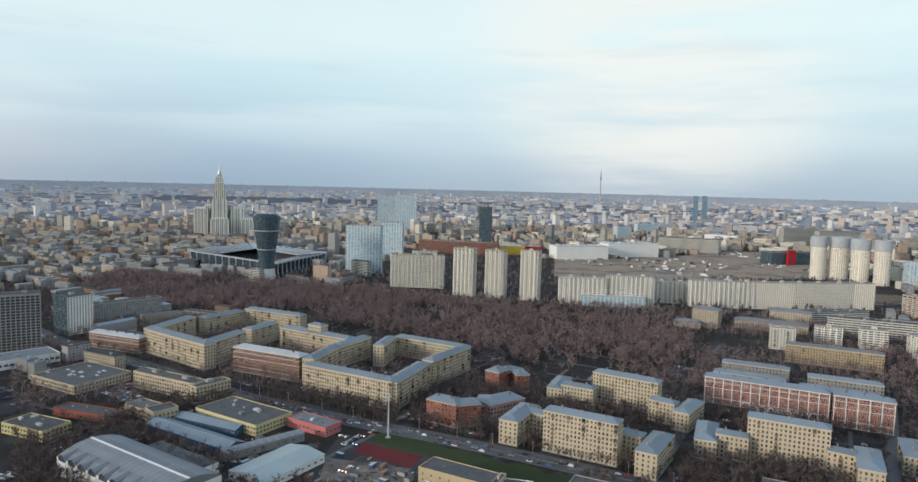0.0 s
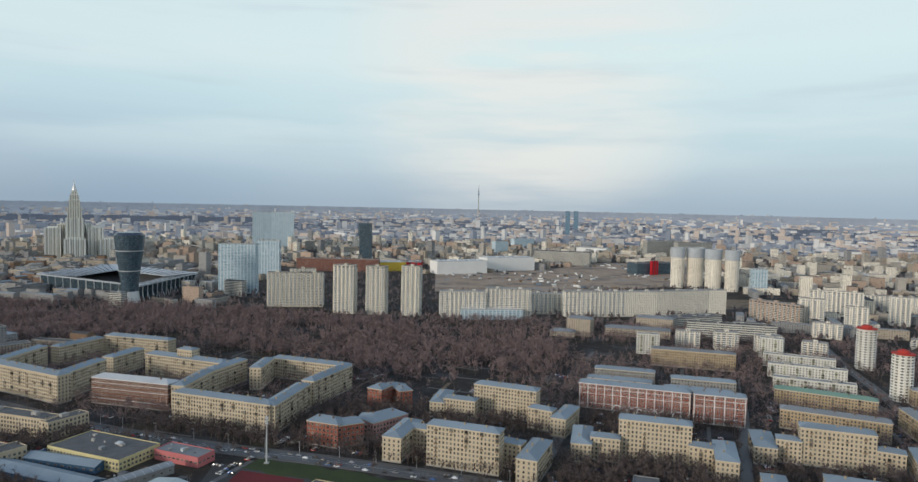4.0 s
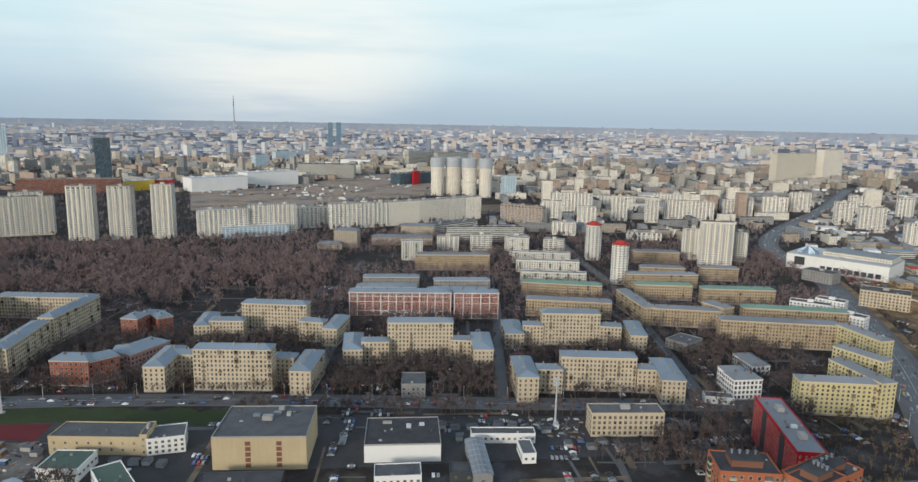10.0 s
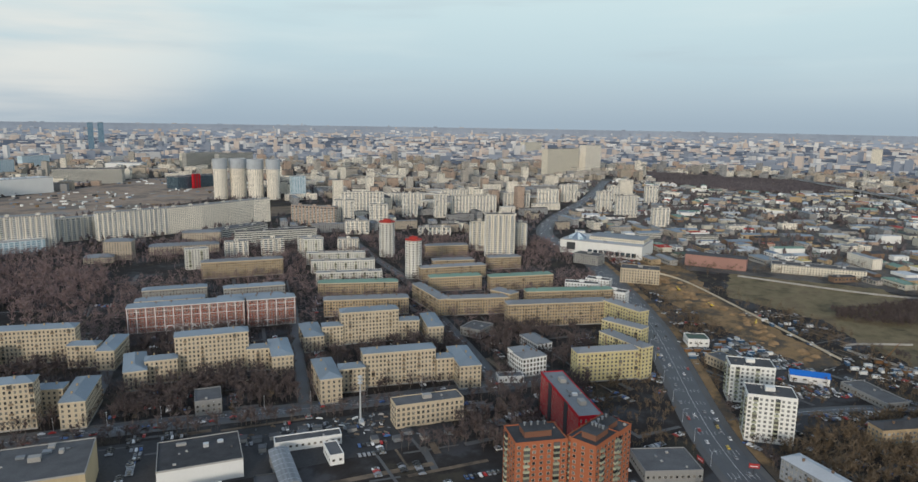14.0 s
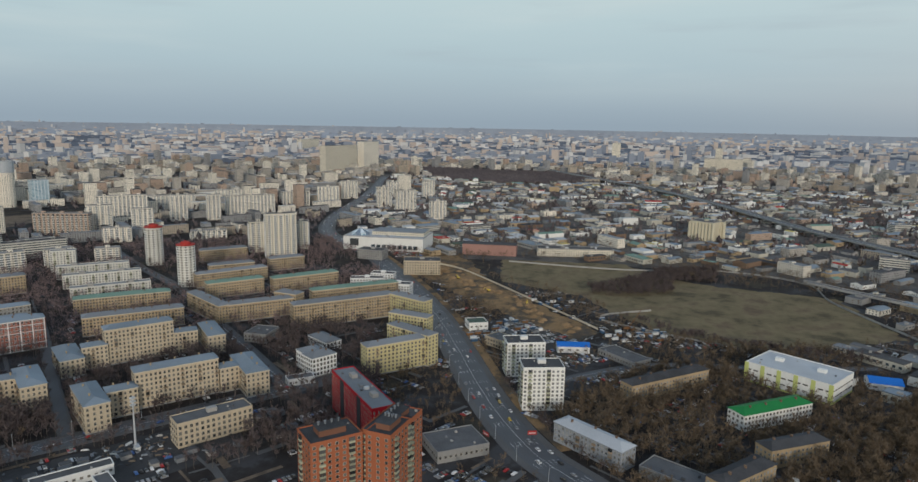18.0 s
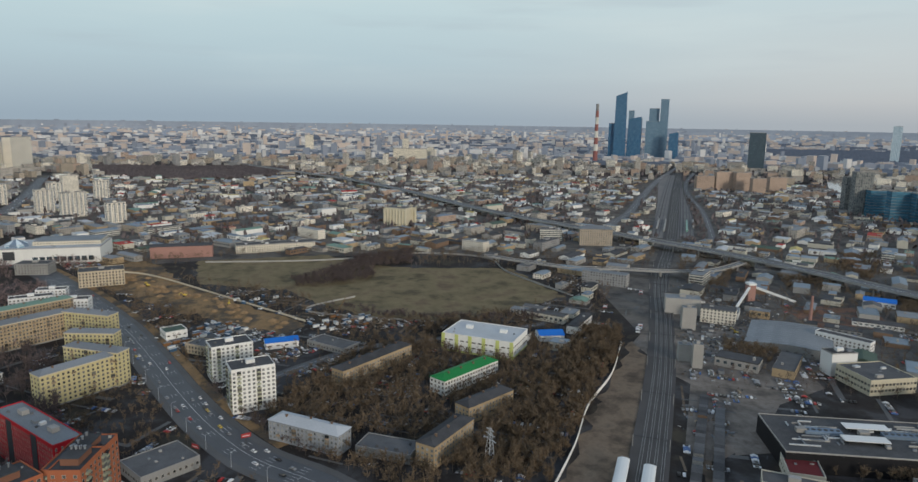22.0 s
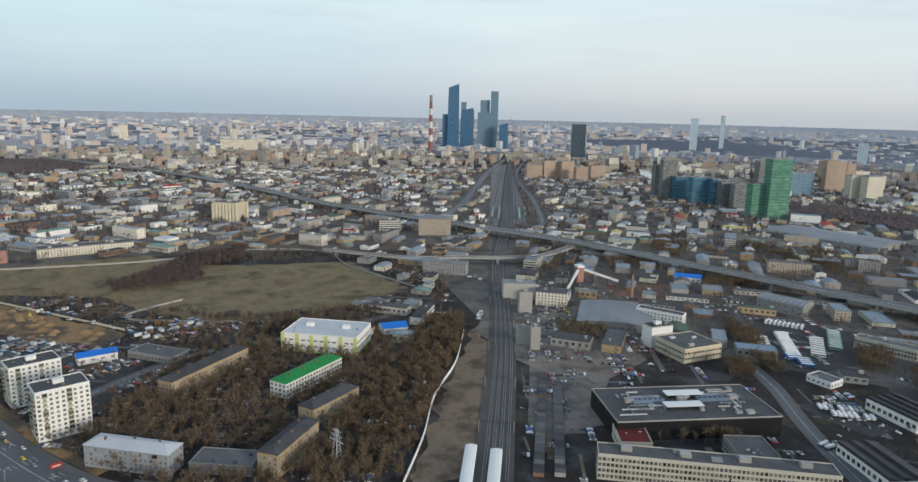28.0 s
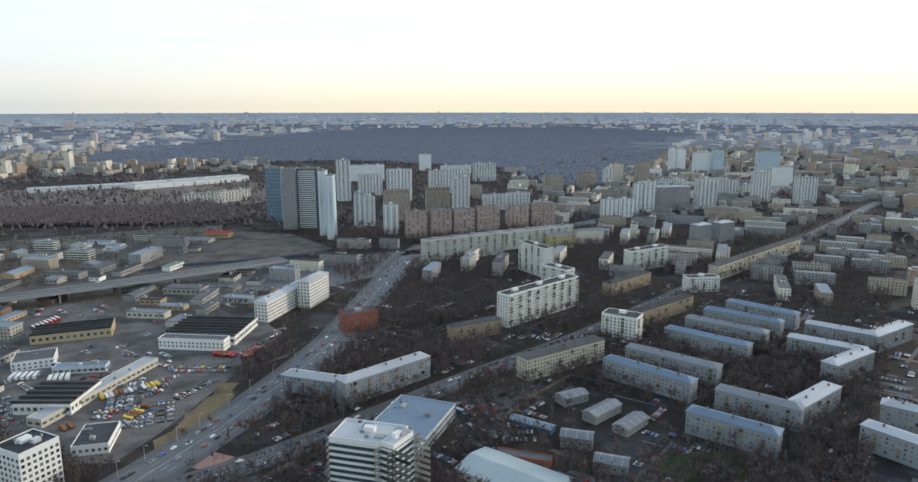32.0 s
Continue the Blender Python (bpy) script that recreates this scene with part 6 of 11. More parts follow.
house('panel_tower', 'panel_white', 'white panel apartment tower', 'apartment tower', [(639.1, 805.2, -42.4, 31, 14, 21.9)], group='white panel slabs')
house('panel_tower', 'panel_white', 'white panel apartment tower', 'apartment tower', [(760, 931.8, -41.4, 41.4, 14, 24.3)], group='white panel slabs')
house('panel_tower', 'panel_white', 'white panel apartment tower', 'apartment tower', [(853.7, 829.6, -41.8, 57.7, 14, 14.8)], group='white panel slabs')
house('panel_tower', 'panel_white', 'white panel apartment tower', 'apartment tower', [(842.6, 968.3, -40.1, 33.2, 15, 43.9)], group='panel apartment towers')
house('panel_tower', 'panel_white', 'white panel apartment tower', 'apartment tower', [(981.5, 1028.2, -38.9, 30.9, 15, 51.1)], group='panel apartment towers')
house('panel_tower', 'panel_white', 'white panel apartment tower', 'apartment tower', [(1024.1, 979.1, -39, 24.9, 15, 51.1)], group='panel apartment towers')
house('panel_tower', 'panel_white', 'white panel apartment tower', 'apartment tower', [(1128.2, 975.7, -39.2, 100.4, 15, 40.5)], group='panel apartment towers')
house('panel_tower', 'panel_white', 'white panel apartment tower', 'apartment tower', [(1090, 1188.1, -38.9, 132.8, 15, 30.8)], group='panel apartment towers')
house('panel_tower', 'panel_white', 'white panel apartment tower', 'apartment tower', [(942.2, 1137, -38.7, 90.9, 15, 47.3)], group='panel apartment towers')
house('panel_tower', 'panel_white', 'white panel apartment tower', 'apartment tower', [(1333.3, 1179.5, -38.4, 133.9, 15, 24.8)], group='panel apartment towers')
house('panel_tower', 'panel_white', 'white panel apartment tower', 'apartment tower', [(1286.1, 976.6, -38.9, 61.9, 15, 35.2)], group='panel apartment towers')
house('panel_tower', 'panel_cream', 'tall white stepped apartment tower', 'apartment tower', [(803.2, 680.8, -41.4, 28, 16, 46.9), (783.1, 623, -40.9, 42.6, 18, 66), (856.7, 640.4, -58.6, 21.5, 16, 43.8)], group='panel apartment towers')
house('panel_tower', 'panel_orange', 'orange and white panel apartment house', 'apartment tower', [(758.5, 1058.4, -63.5, 91.2, 15, 38.7)], group='panel apartment towers')
house('panel_tower', 'panel_white', 'panel apartment tower beside the orange house', 'apartment tower', [(812, 1035.4, -39.7, 36.9, 15, 48.1)], group='panel apartment towers')
house('panel_tower', 'panel_white', 'white panel tower along the avenue', 'apartment tower', [(1344.9, 926.3, -38.4, 51.2, 14, 45.3)], group='towers along the avenue')
house('panel_tower', 'panel_white', 'white panel tower along the avenue', 'apartment tower', [(1490, 962, -37.6, 44.6, 14, 45.8)], group='towers along the avenue')
house('panel_tower', 'panel_white', 'white panel tower along the avenue', 'apartment tower', [(1383, 794.5, -38.7, 34.2, 14, 47.7)], group='towers along the avenue')
house('panel_tower', 'panel_white', 'white panel tower along the avenue', 'apartment tower', [(1333.1, 709.7, -39.2, 47, 14, 48.8)], group='towers along the avenue')
house('panel_tower', 'panel_white', 'white panel tower along the avenue', 'apartment tower', [(1584, 883.4, -37.9, 32.5, 14, 41.6)], group='towers along the avenue')
house('panel_tower', 'panel_white', 'white panel tower along the avenue', 'apartment tower', [(1744.7, 935.2, -36.9, 39.3, 14, 45.1)], group='towers along the avenue')
house('panel_tower', 'panel_white', 'white panel tower along the avenue', 'apartment tower', [(1602.6, 785.5, -37.9, 31.9, 14, 47.8)], group='towers along the avenue')
house('panel_tower', 'panel_white', 'white panel tower along the avenue', 'apartment tower', [(1261.4, 594.7, -40.4, 34.3, 14, 38.8)], group='towers along the avenue')
house('mall', 'mall', 'cream shopping centre with a dark screen', 'shopping centre', [(936.4, 527.1, -76.1, 129.2, 75, 20.7)])


def mall_top(x, y, rot, w, d, h):
    """The faceted glass dome and the upper storey of the shopping centre."""
    ob = thing("mall_dome", "blue-white faceted glass dome on the shopping centre", "dome", x, y, h, radians(rot))
    for k in range(10):
        m = MB()
        a0, a1 = 2 * math.pi * k / 10, 2 * math.pi * (k + 1) / 10
        for z0, r0, z1, r1 in ((0, 15, 4, 14), (4, 14, 9, 4), (9, 4, 10.5, 0.4)):
            m.face([(-w * 0.34 + r0 * math.cos(a0), -d * 0.18 + r0 * math.sin(a0), z0), (-w * 0.34 + r0 * math.cos(a1), -d * 0.18 + r0 * math.sin(a1), z0), (-w * 0.34 + r1 * math.cos(a1), -d * 0.18 + r1 * math.sin(a1), z1), (-w * 0.34 + r1 * math.cos(a0), -d * 0.18 + r1 * math.sin(a0), z1)])
        part("facet", m, "roof_sky" if k % 2 else "curtain_blue", ob)
    up = thing("mall_upper_storey", "grey upper storey on the shopping centre roof", "roof storey", x, y, h, radians(rot))
    m = MB()
    m.box(w * 0.14, d * 0.12, 0, w * 0.66, d * 0.6, 5.5)
    part("wall", m, "far_cream", up)
    m = MB()
    m.box(w * 0.14, d * 0.12, 5.5, w * 0.65, d * 0.58, 0.5)
    part("roof", m, "roof_grey", up)
    for k in range(9):
        m = MB()
        m.box(w * (-0.12 + 0.066 * k), -d / 2 - 0.2, 3 - h, w * 0.05, 0.5, h * 0.3, bottom=True)
        part("window", m, "glass_band", up)


mall_top(936.4, 527.1, -76.1, 129.2, 75, 20.7)
house('office_house', 'grey_low', 'grey office house by the junction', 'office', [(842.6, 501.7, -84.9, 39.3, 22, 13.9)])
house('office_house', 'tan_flat', 'tan round-cornered house by the road works', 'house', [(789.2, 392.7, -64.4, 48.6, 28, 18.4)])
house('office_house', 'white_low', 'white office wings by the road', 'office', [(682.6, 413.9, -61.4, 39.4, 14, 13), (714.5, 409.7, -75.8, 29.4, 14, 13), (668.1, 362.7, -80.3, 31.6, 14, 15)])
house('curved_house', 'panel_white', 'long curved white apartment house with tall rhythm', 'apartment house', [(380.2, 1188.6, -2.5, 66.4, 18, 38), (429.8, 1156.9, -7.7, 54.7, 18, 46), (485.2, 1153.7, 0.7, 59.4, 18, 46), (545.8, 1154.5, 0.7, 61.9, 18, 46), (610.4, 1159.5, 7.8, 70.1, 18, 46), (667.2, 1168.1, 9.9, 45.4, 18, 46), (709.8, 1172.1, -0.1, 37.3, 18, 46)])
house('curved_house', 'panel_white', 'white apartment house with glass corner, stepped', 'apartment house', [(215.7, 1154.9, -6.3, 80.4, 20, 46.6), (296.8, 1148, -10.9, 79.6, 20, 52)])
house('glass_pavilion', 'glass_low', 'low curved glass pavilion', 'pavilion', [(263.8, 1139.9, -4.8, 108.2, 26, 17.9)])
house('panel_tower', 'panel_cream', 'white stepped apartment house beside the wood', 'apartment house', [(-79, 1295.8, -5.6, 102.8, 18, 64), (-66.6, 1309.1, 9.3, 47, 14, 70)])
house('panel_tower', 'panel_cream', 'slim white apartment tower with stepped crown', 'apartment tower', [(12.0, 1210.9, -20.9, 38.5, 18, 86.5)], group='slim towers at the wood')
house('panel_tower', 'panel_cream', 'slim white apartment tower with stepped crown', 'apartment tower', [(67.5, 1194.0, -22.6, 35.5, 18, 86.4)], group='slim towers at the wood')
house('panel_tower', 'panel_cream', 'slim white apartment tower with stepped crown', 'apartment tower', [(127.8, 1178.5, -24.7, 32.5, 18, 88.4)], group='slim towers at the wood')
house('round_tower', 'cyl', 'round pale apartment tower', 'apartment tower', [(848, 1579, -7.1, 33, 30, 98)], group='round towers')
house('round_tower', 'cyl', 'round pale apartment tower', 'apartment tower', [(894.2, 1573.2, -7.1, 40.3, 30, 98)], group='round towers')
house('round_tower', 'cyl', 'round pale apartment tower', 'apartment tower', [(912.7, 1521.2, -7.6, 37.9, 30, 98)], group='round towers')
house('round_tower', 'cyl', 'round pale apartment tower', 'apartment tower', [(945.7, 1492.7, -7.8, 33, 30, 98)], group='round towers')
house('sail_house', 'glass_low', 'curved sail-shaped glass house', 'tower', [(1000.7, 1466.7, -12.6, 35.6, 20, 58)])
house('apartment_block', 'tan_apt', 'brown brick house beyond the wood', 'apartment house', [(371.3, 987.6, -36.6, 37.2, 20, 26.3), (341.8, 982.7, -27.3, 37.4, 20, 8)])
house('apartment_block', 'tan_apt', 'brown brick slab beyond the wood', 'apartment house', [(515.9, 1028.1, -31.5, 57.7, 20, 18.4), (458.5, 970.3, -25.7, 98, 20, 12)])
house('panel_tower', 'panel_white', 'white panel apartment tower by the wood', 'apartment tower', [(418.9, 853, -19.6, 29.5, 13, 27.3)], group='towers by the wood')
house('panel_tower', 'panel_white', 'white panel apartment tower by the wood', 'apartment tower', [(495.5, 884.4, -19.3, 31.6, 13, 24.5)], group='towers by the wood')
house('panel_tower', 'panel_white', 'white panel apartment tower by the wood', 'apartment tower', [(544.8, 866.4, -19.3, 31.9, 13, 25.5)], group='towers by the wood')
house('panel_tower', 'panel_white', 'white panel apartment tower by the wood', 'apartment tower', [(597.4, 847.3, -19.4, 34.2, 13, 23.8)], group='towers by the wood')
house('apartment_block', 'tan_apt', 'long brown brick slab by the wood', 'apartment block', [(439.3, 770.4, -26.9, 100.1, 13, 21.6)])
house('office_slab', 'glass_grid', 'long pale office slab with window bands', 'office', [(598.4, 940.6, -24.2, 128.5, 20, 23.5)])
house('office_slab', 'glass_grid', 'grey office slab with window bands', 'office', [(589.6, 1055.1, 11.6, 122.5, 30, 16)])
house('mall', 'white_mall', 'long white shopping mall', 'shopping mall', [(342.6, 1913.1, 13.0, 155.4, 60, 36), (507.7, 1999.1, 13.3, 161.6, 60, 40)])
house('arena_hall', 'dark_glass', 'dark glazed arena with a broad flat roof', 'arena', [(940.4, 1908.8, 12.2, 144.5, 50, 34)])
house('screen_wall', 'red_panel', 'bright red screen wall of the arena', 'screen wall', [(930.0, 1872.0, 12.6, 24, 8, 42)])
house('office_slab', 'glass_grid', 'pale banded office slab beyond the building land', 'office', [(1287.4, 2543.0, 15.5, 163.3, 25, 67)], group='banded office slabs')
house('office_slab', 'glass_grid', 'pale banded office slab beyond the building land', 'office', [(1398.2, 2483.7, 15.0, 181.2, 25, 65)], group='banded office slabs')
house('office_slab', 'glass_blue', 'teal glazed office block', 'office', [(644.4, 2655.5, 17.3, 60.0, 30, 52)], group='teal offices')
house('office_slab', 'glass_blue', 'teal glazed office block', 'office', [(845.2, 3039.3, 19.2, 111.3, 30, 44)], group='teal offices')
house('mall', 'color_mall', 'yellow fronted store beside the mall', 'store', [(147, 1980.3, 12, 83.6, 60, 26)])
house('mall', 'red_panel', 'red front of a store', 'store', [(224.3, 2006.7, -13, 43.4, 60, 24)])
house('office_slab', 'glass_grid', 'grey office block with window grid', 'office', [(760.1, 2210.9, -27.1, 187.1, 70, 43.6)])
house('mall', 'white_mall', 'white store beside the mall', 'store', [(1079.1, 2737.2, -43.8, 135.9, 60, 24)])
house('office_slab', 'brown_glass', 'dark red-brown office block', 'office', [(-1, 1955.1, -12.6, 236, 26, 36)])
house('glass_tower', 'glass_blue', 'pale blue glass apartment tower', 'tower', [(-210.1, 1487.7, -8.5, 79.2, 22, 104.8), (-173.5, 1744.8, -6.5, 56.2, 24, 98)])
house('glass_tower', 'dark_glass', 'dark blue glass office tower', 'tower', [(139.4, 3685.6, 11.8, 71.3, 30, 85)])
house('office_tower', 'panel_cream', 'pale distant office tower', 'tower', [(1351, 2644.5, -3.4, 186.9, 30, 60)], group='distant towers')
house('office_tower', 'panel_cream', 'pale distant office tower', 'tower', [(3215.9, 4225.3, 9.2, 140.1, 30, 75)], group='distant towers')
house('office_tower', 'panel_cream', 'pale distant office tower', 'tower', [(3470.5, 2535.7, -0.1, 185, 30, 85)], group='distant towers')
house('office_tower', 'panel_cream', 'pale distant office tower', 'tower', [(2233.7, 1487, -5.4, 193, 30, 105)], group='distant towers')
house('office_tower', 'panel_white', 'slim white distant tower', 'tower', [(2399.1, 1454.5, -3.4, 107.6, 30, 118)], group='distant towers')
house('panel_tower', 'panel_balcony', 'white nine-storey tower with balcony columns', 'apartment tower', [(440.2, 120.8, -62.9, 29.5, 20, 31.5)], group='white nine-storey towers')
house('panel_tower', 'panel_balcony', 'white nine-storey tower with balcony columns', 'apartment tower', [(496.9, 152.7, -60, 31, 20, 27.9)], group='white nine-storey towers')
house('apartment_block', 'khrush_grey', 'grey five-storey block with pale metal roof', 'apartment block', [(384.7, 70.2, -116.3, 52.4, 14, 13.2)], group='five-storey brick blocks')
house('apartment_block', 'khrush_tan', 'tan five-storey block with grey roof', 'apartment block', [(510.5, 42, -38.3, 79.2, 13, 12.2)], group='five-storey brick blocks')
house('apartment_block', 'khrush_tan', 'tan brick five-storey block with dark roof', 'apartment block', [(373.4, -14.8, -33.1, 45.5, 13, 14.5)], group='five-storey brick blocks')
house('low_house', 'grey_low', 'low grey house with flat roof among bare trees', 'house', [(371.7, 20.0, -110.4, 35.8, 18, 5.7)])
house('apartment_block', 'khrush_tan', 'brown block with dark roof', 'apartment block', [(430.1, -42.7, -46.8, 45.3, 13, 12)], group='five-storey brick blocks')
house('green_roof_house', 'white_green', 'white office with bright green metal roof', 'office', [(484.7, -31.1, -43.9, 62.3, 15, 11.5)])
house('data_hall', 'white_lime', 'white and lime industrial hall with window strips', 'hall', [(564.8, -52.3, -115, 65, 42, 15.5)])
house('blue_hall', 'blue_hall', 'white shed with bright blue roof', 'shed', [(567.6, 129.3, -68.7, 28.5, 14, 5.8)])
house('shop_building', 'grey_low', 'low grey and white trade pavilion', 'pavilion', [(564.7, 83.3, -123.8, 42.8, 20, 5)])
house('blue_hall', 'blue_hall', 'low blue and white store', 'store', [(591.5, -114.6, -84.5, 23.3, 18, 5.6)])
house('low_house', 'grey_low', 'flat-roofed low house beside the road', 'house', [(352, 149.1, -133.1, 27.2, 34, 7)])
house('low_house', 'tan_flat', 'small tan house in the works', 'house', [(551.5, 190.8, -113.8, 27.3, 18, 8)])
house('market_shed', 'green_shed', 'small green metal market shed', 'shed', [(593.1, 233.3, -52.5, 19.1, 18, 7)])
house('factory_hall', 'orange_hall', 'orange-brown factory hall with dark roof', 'factory', [(957.3, 359.5, -74.8, 83.1, 26, 16.6)])
house('office_slab', 'yellow_flat', 'pale yellow factory office with blue roofs', 'office', [(1009.8, 238.6, -69.5, 116.1, 26, 11.7)])
house('silo_house', 'buff_tower', 'buff concrete grain silo block', 'silo', [(1272.2, 65.2, -116, 45.3, 30, 34), (1284.8, 42.1, -95.5, 18.4, 26, 34)])
house('office_slab', 'tan_apt', 'brown brick office block', 'office', [(1081.2, -270.9, -97.2, 52.6, 26, 27.5)])
house('office_slab', 'glass_grid', 'pale office block with window bands', 'office', [(1128.7, -204.9, -97.3, 37.7, 24, 18.1)])
house('dome_hall', 'black_hall', 'black-clad exhibition hall with roof plant', 'hall', [(365.7, -271.5, -98.5, 110.6, 52, 12.7)], plant=True)
house('office_slab', 'ribbon_office', 'long cream office with window bands', 'office', [(290.8, -241.3, -114.4, 127.5, 14, 15)])
house('low_house', 'court_house', 'low pale building with a red and green court on its roof', 'house', [(347.3, -221.4, -107.4, 19.2, 37.3, 8)])
house('low_house', 'grey_low', 'grey annex with flat roof', 'house', [(308, -279.8, -106.4, 23.5, 27.2, 9)])
house('factory_hall', 'grey_shed', 'large grey factory hall with low roof', 'factory', [(581.1, -337.5, -119.3, 70.5, 76.9, 7)])
house('factory_hall', 'white_box', 'white cube-shaped administration block', 'office', [(506.3, -338.8, -84.5, 22.6, 14, 18.7)])
house('factory_hall', 'factory', 'factory hall with white bands', 'factory', [(479, -352.2, -81.2, 40.6, 36.2, 12)])
house('factory_hall', 'white_low', 'long low white workshop', 'workshop', [(565.7, -379.9, -141.1, 46.6, 12, 11.9)])
house('silo_house', 'concrete_plant', 'grey concrete plant with silos', 'plant', [(682.4, -272.7, -104.5, 36.2, 20, 16.6), (623.8, -257.6, -100.7, 13.3, 10, 22)])
house('silo_house', 'concrete_plant', 'grey concrete silo group', 'plant', [(536.3, -221.8, -101.6, 10.5, 10, 14), (519.1, -226.4, -101.6, 8.2, 8, 20)])
house('bus_shed', 'white_low', 'bus depot shed with white front', 'depot', [(397.5, -419.7, -164.6, 19.7, 16, 5)])
house('factory_hall', 'grey_shed', 'long grey depot hall', 'depot', [(576.1, -537.9, -153.2, 48.1, 30, 11.3)])
house('factory_hall', 'ribbon_office', 'long cream depot office', 'office', [(443, -530.8, -152.9, 48.9, 14, 10)])
house('factory_hall', 'dark_hall', 'dark flat-roofed depot hall with white columns', 'depot', [(279.3, -347.4, 170.6, 44, 26, 7)])
house('factory_hall', 'dark_hall', 'dark depot hall with window row', 'depot', [(332.5, -427.2, -179.4, 39.7, 30, 8)])
house('shop_building', 'blue_hall', 'low shop with a bright blue roof', 'shop', [(712.6, -510.2, -122.6, 31.8, 18, 6)])
house('construction_tower', 'wrap_grey', 'unfinished grey concrete tower with open floors', 'construction tower', [(1539.0, -975.6, -97.1, 22.9, 24, 82.3), (1488.6, -973.8, -97.4, 38.2, 22, 97.7)], group='wrapped construction towers')
house('construction_tower', 'wrap_blue', 'tower wrapped in teal and blue netting', 'construction tower', [(1461.4, -998.8, -97.5, 47.4, 22, 58.8), (1392.8, -1002.3, -97.9, 51.7, 22, 63.6), (1368.7, -1019.7, -98.0, 15.1, 22, 61.6)], group='wrapped construction towers')
house('construction_tower', 'wrap_grey', 'unfinished tower wrapped in grey netting', 'construction tower', [(1345.0, -1038.4, -98.2, 35.9, 22, 56.8), (1312.3, -1051.7, -98.3, 39.8, 22, 55.9)], group='wrapped construction towers')
house('construction_tower', 'wrap_green', 'tall tower wrapped in bright green netting', 'construction tower', [(1149.3, -1010.0, -99.3, 44.7, 26, 123.4), (1169.2, -981.4, -99.2, 37.0, 24, 71.2)], group='wrapped construction towers')
house('construction_tower', 'wrap_grey', 'pale tower behind the green netting', 'construction tower', [(1538.2, -1303.7, -96.9, 47.9, 24, 92.8)], group='wrapped construction towers')
house('construction_tower', 'wrap_grey', 'grey-green tower with yellow floor edges', 'construction tower', [(1630.4, -1511.6, -96.3, 54.7, 22, 62.2)], group='wrapped construction towers')
house('apartment_tower', 'panel_orange', 'brown and buff striped apartment tower', 'apartment tower', [(1605.3, -1587.8, -96.4, 39.3, 20, 89.7), (1602.0, -1617.2, -96.4, 27.7, 20, 86.6)], group='buff towers beyond the works')
house('apartment_tower', 'panel_orange', 'orange-brown apartment tower beyond the works', 'apartment tower', [(1598.6, -1647.7, -96.4, 29.8, 20, 81.6)], group='buff towers beyond the works')
house('apartment_tower', 'panel_cream', 'cream panel tower beyond the works', 'apartment tower', [(1616.7, -1773.2, -96.2, 49.5, 20, 44.6)], group='buff towers beyond the works')
house('apartment_tower', 'panel_white', 'white panel tower beyond the works', 'apartment tower', [(1714.9, -1814.6, -95.7, 50.0, 20, 48.7)], group='buff towers beyond the works')
house('apartment_tower', 'panel_ice', 'white and pale blue panel apartment tower', 'apartment tower', [(139.0, -1173.8, -172.2, 16.5, 16, 58.9)], group='panel towers beyond the avenue')
house('apartment_tower', 'panel_ice', 'white and pale blue panel apartment tower', 'apartment tower', [(122.2, -1176.1, -172.2, 17.5, 16, 51.8)], group='panel towers beyond the avenue')
house('apartment_tower', 'panel_ice', 'white and pale blue panel apartment tower', 'apartment tower', [(79.4, -1097.8, -172.2, 22.0, 16, 48.3)], group='panel towers beyond the avenue')
house('apartment_tower', 'panel_ice', 'white and pale blue panel apartment tower', 'apartment tower', [(209.9, -1493.5, -172.2, 28.8, 16, 89.9)], group='panel towers beyond the avenue')
house('apartment_tower', 'panel_ice', 'white and pale blue panel apartment tower', 'apartment tower', [(160.5, -1582.4, -160.2, 53.1, 16, 49.6)], group='panel towers beyond the avenue')
house('apartment_tower', 'panel_ice', 'white and pale blue panel apartment tower', 'apartment tower', [(202.8, -1900.3, -164.2, 99.9, 16, 44.5)], group='panel towers beyond the avenue')
house('apartment_tower', 'panel_ice', 'white and pale blue panel apartment tower', 'apartment tower', [(87.6, -1491.1, -182.2, 53.1, 16, 69.6)], group='panel towers beyond the avenue')
house('apartment_tower', 'panel_ice', 'white and pale blue panel apartment tower', 'apartment tower', [(44.5, -2206.9, -172.1, 37.9, 16, 52.7)], group='panel towers beyond the avenue')
house('apartment_tower', 'panel_orange', 'orange and white panel apartment tower', 'apartment tower', [(77.2, -1219.6, -172.2, 44.5, 16, 56.5)], group='panel towers beyond the avenue')
house('apartment_tower', 'panel_orange', 'orange and white panel apartment tower', 'apartment tower', [(3.2, -1356.7, -172.2, 46.7, 16, 44.6)], group='panel towers beyond the avenue')
house('apartment_tower', 'panel_ice', 'white and pale blue panel apartment tower', 'apartment tower', [(-34.3, -1331.4, -172.2, 16.0, 16, 64.1)], group='panel towers beyond the avenue')
house('apartment_tower', 'panel_ice', 'white and pale blue panel apartment tower', 'apartment tower', [(-50.2, -1333.6, -172.2, 16.0, 16, 67.5)], group='panel towers beyond the avenue')
house('apartment_tower', 'panel_ice', 'white and pale blue panel apartment tower', 'apartment tower', [(-24.5, -1618.7, -162.2, 98.8, 16, 55.4)], group='panel towers beyond the avenue')
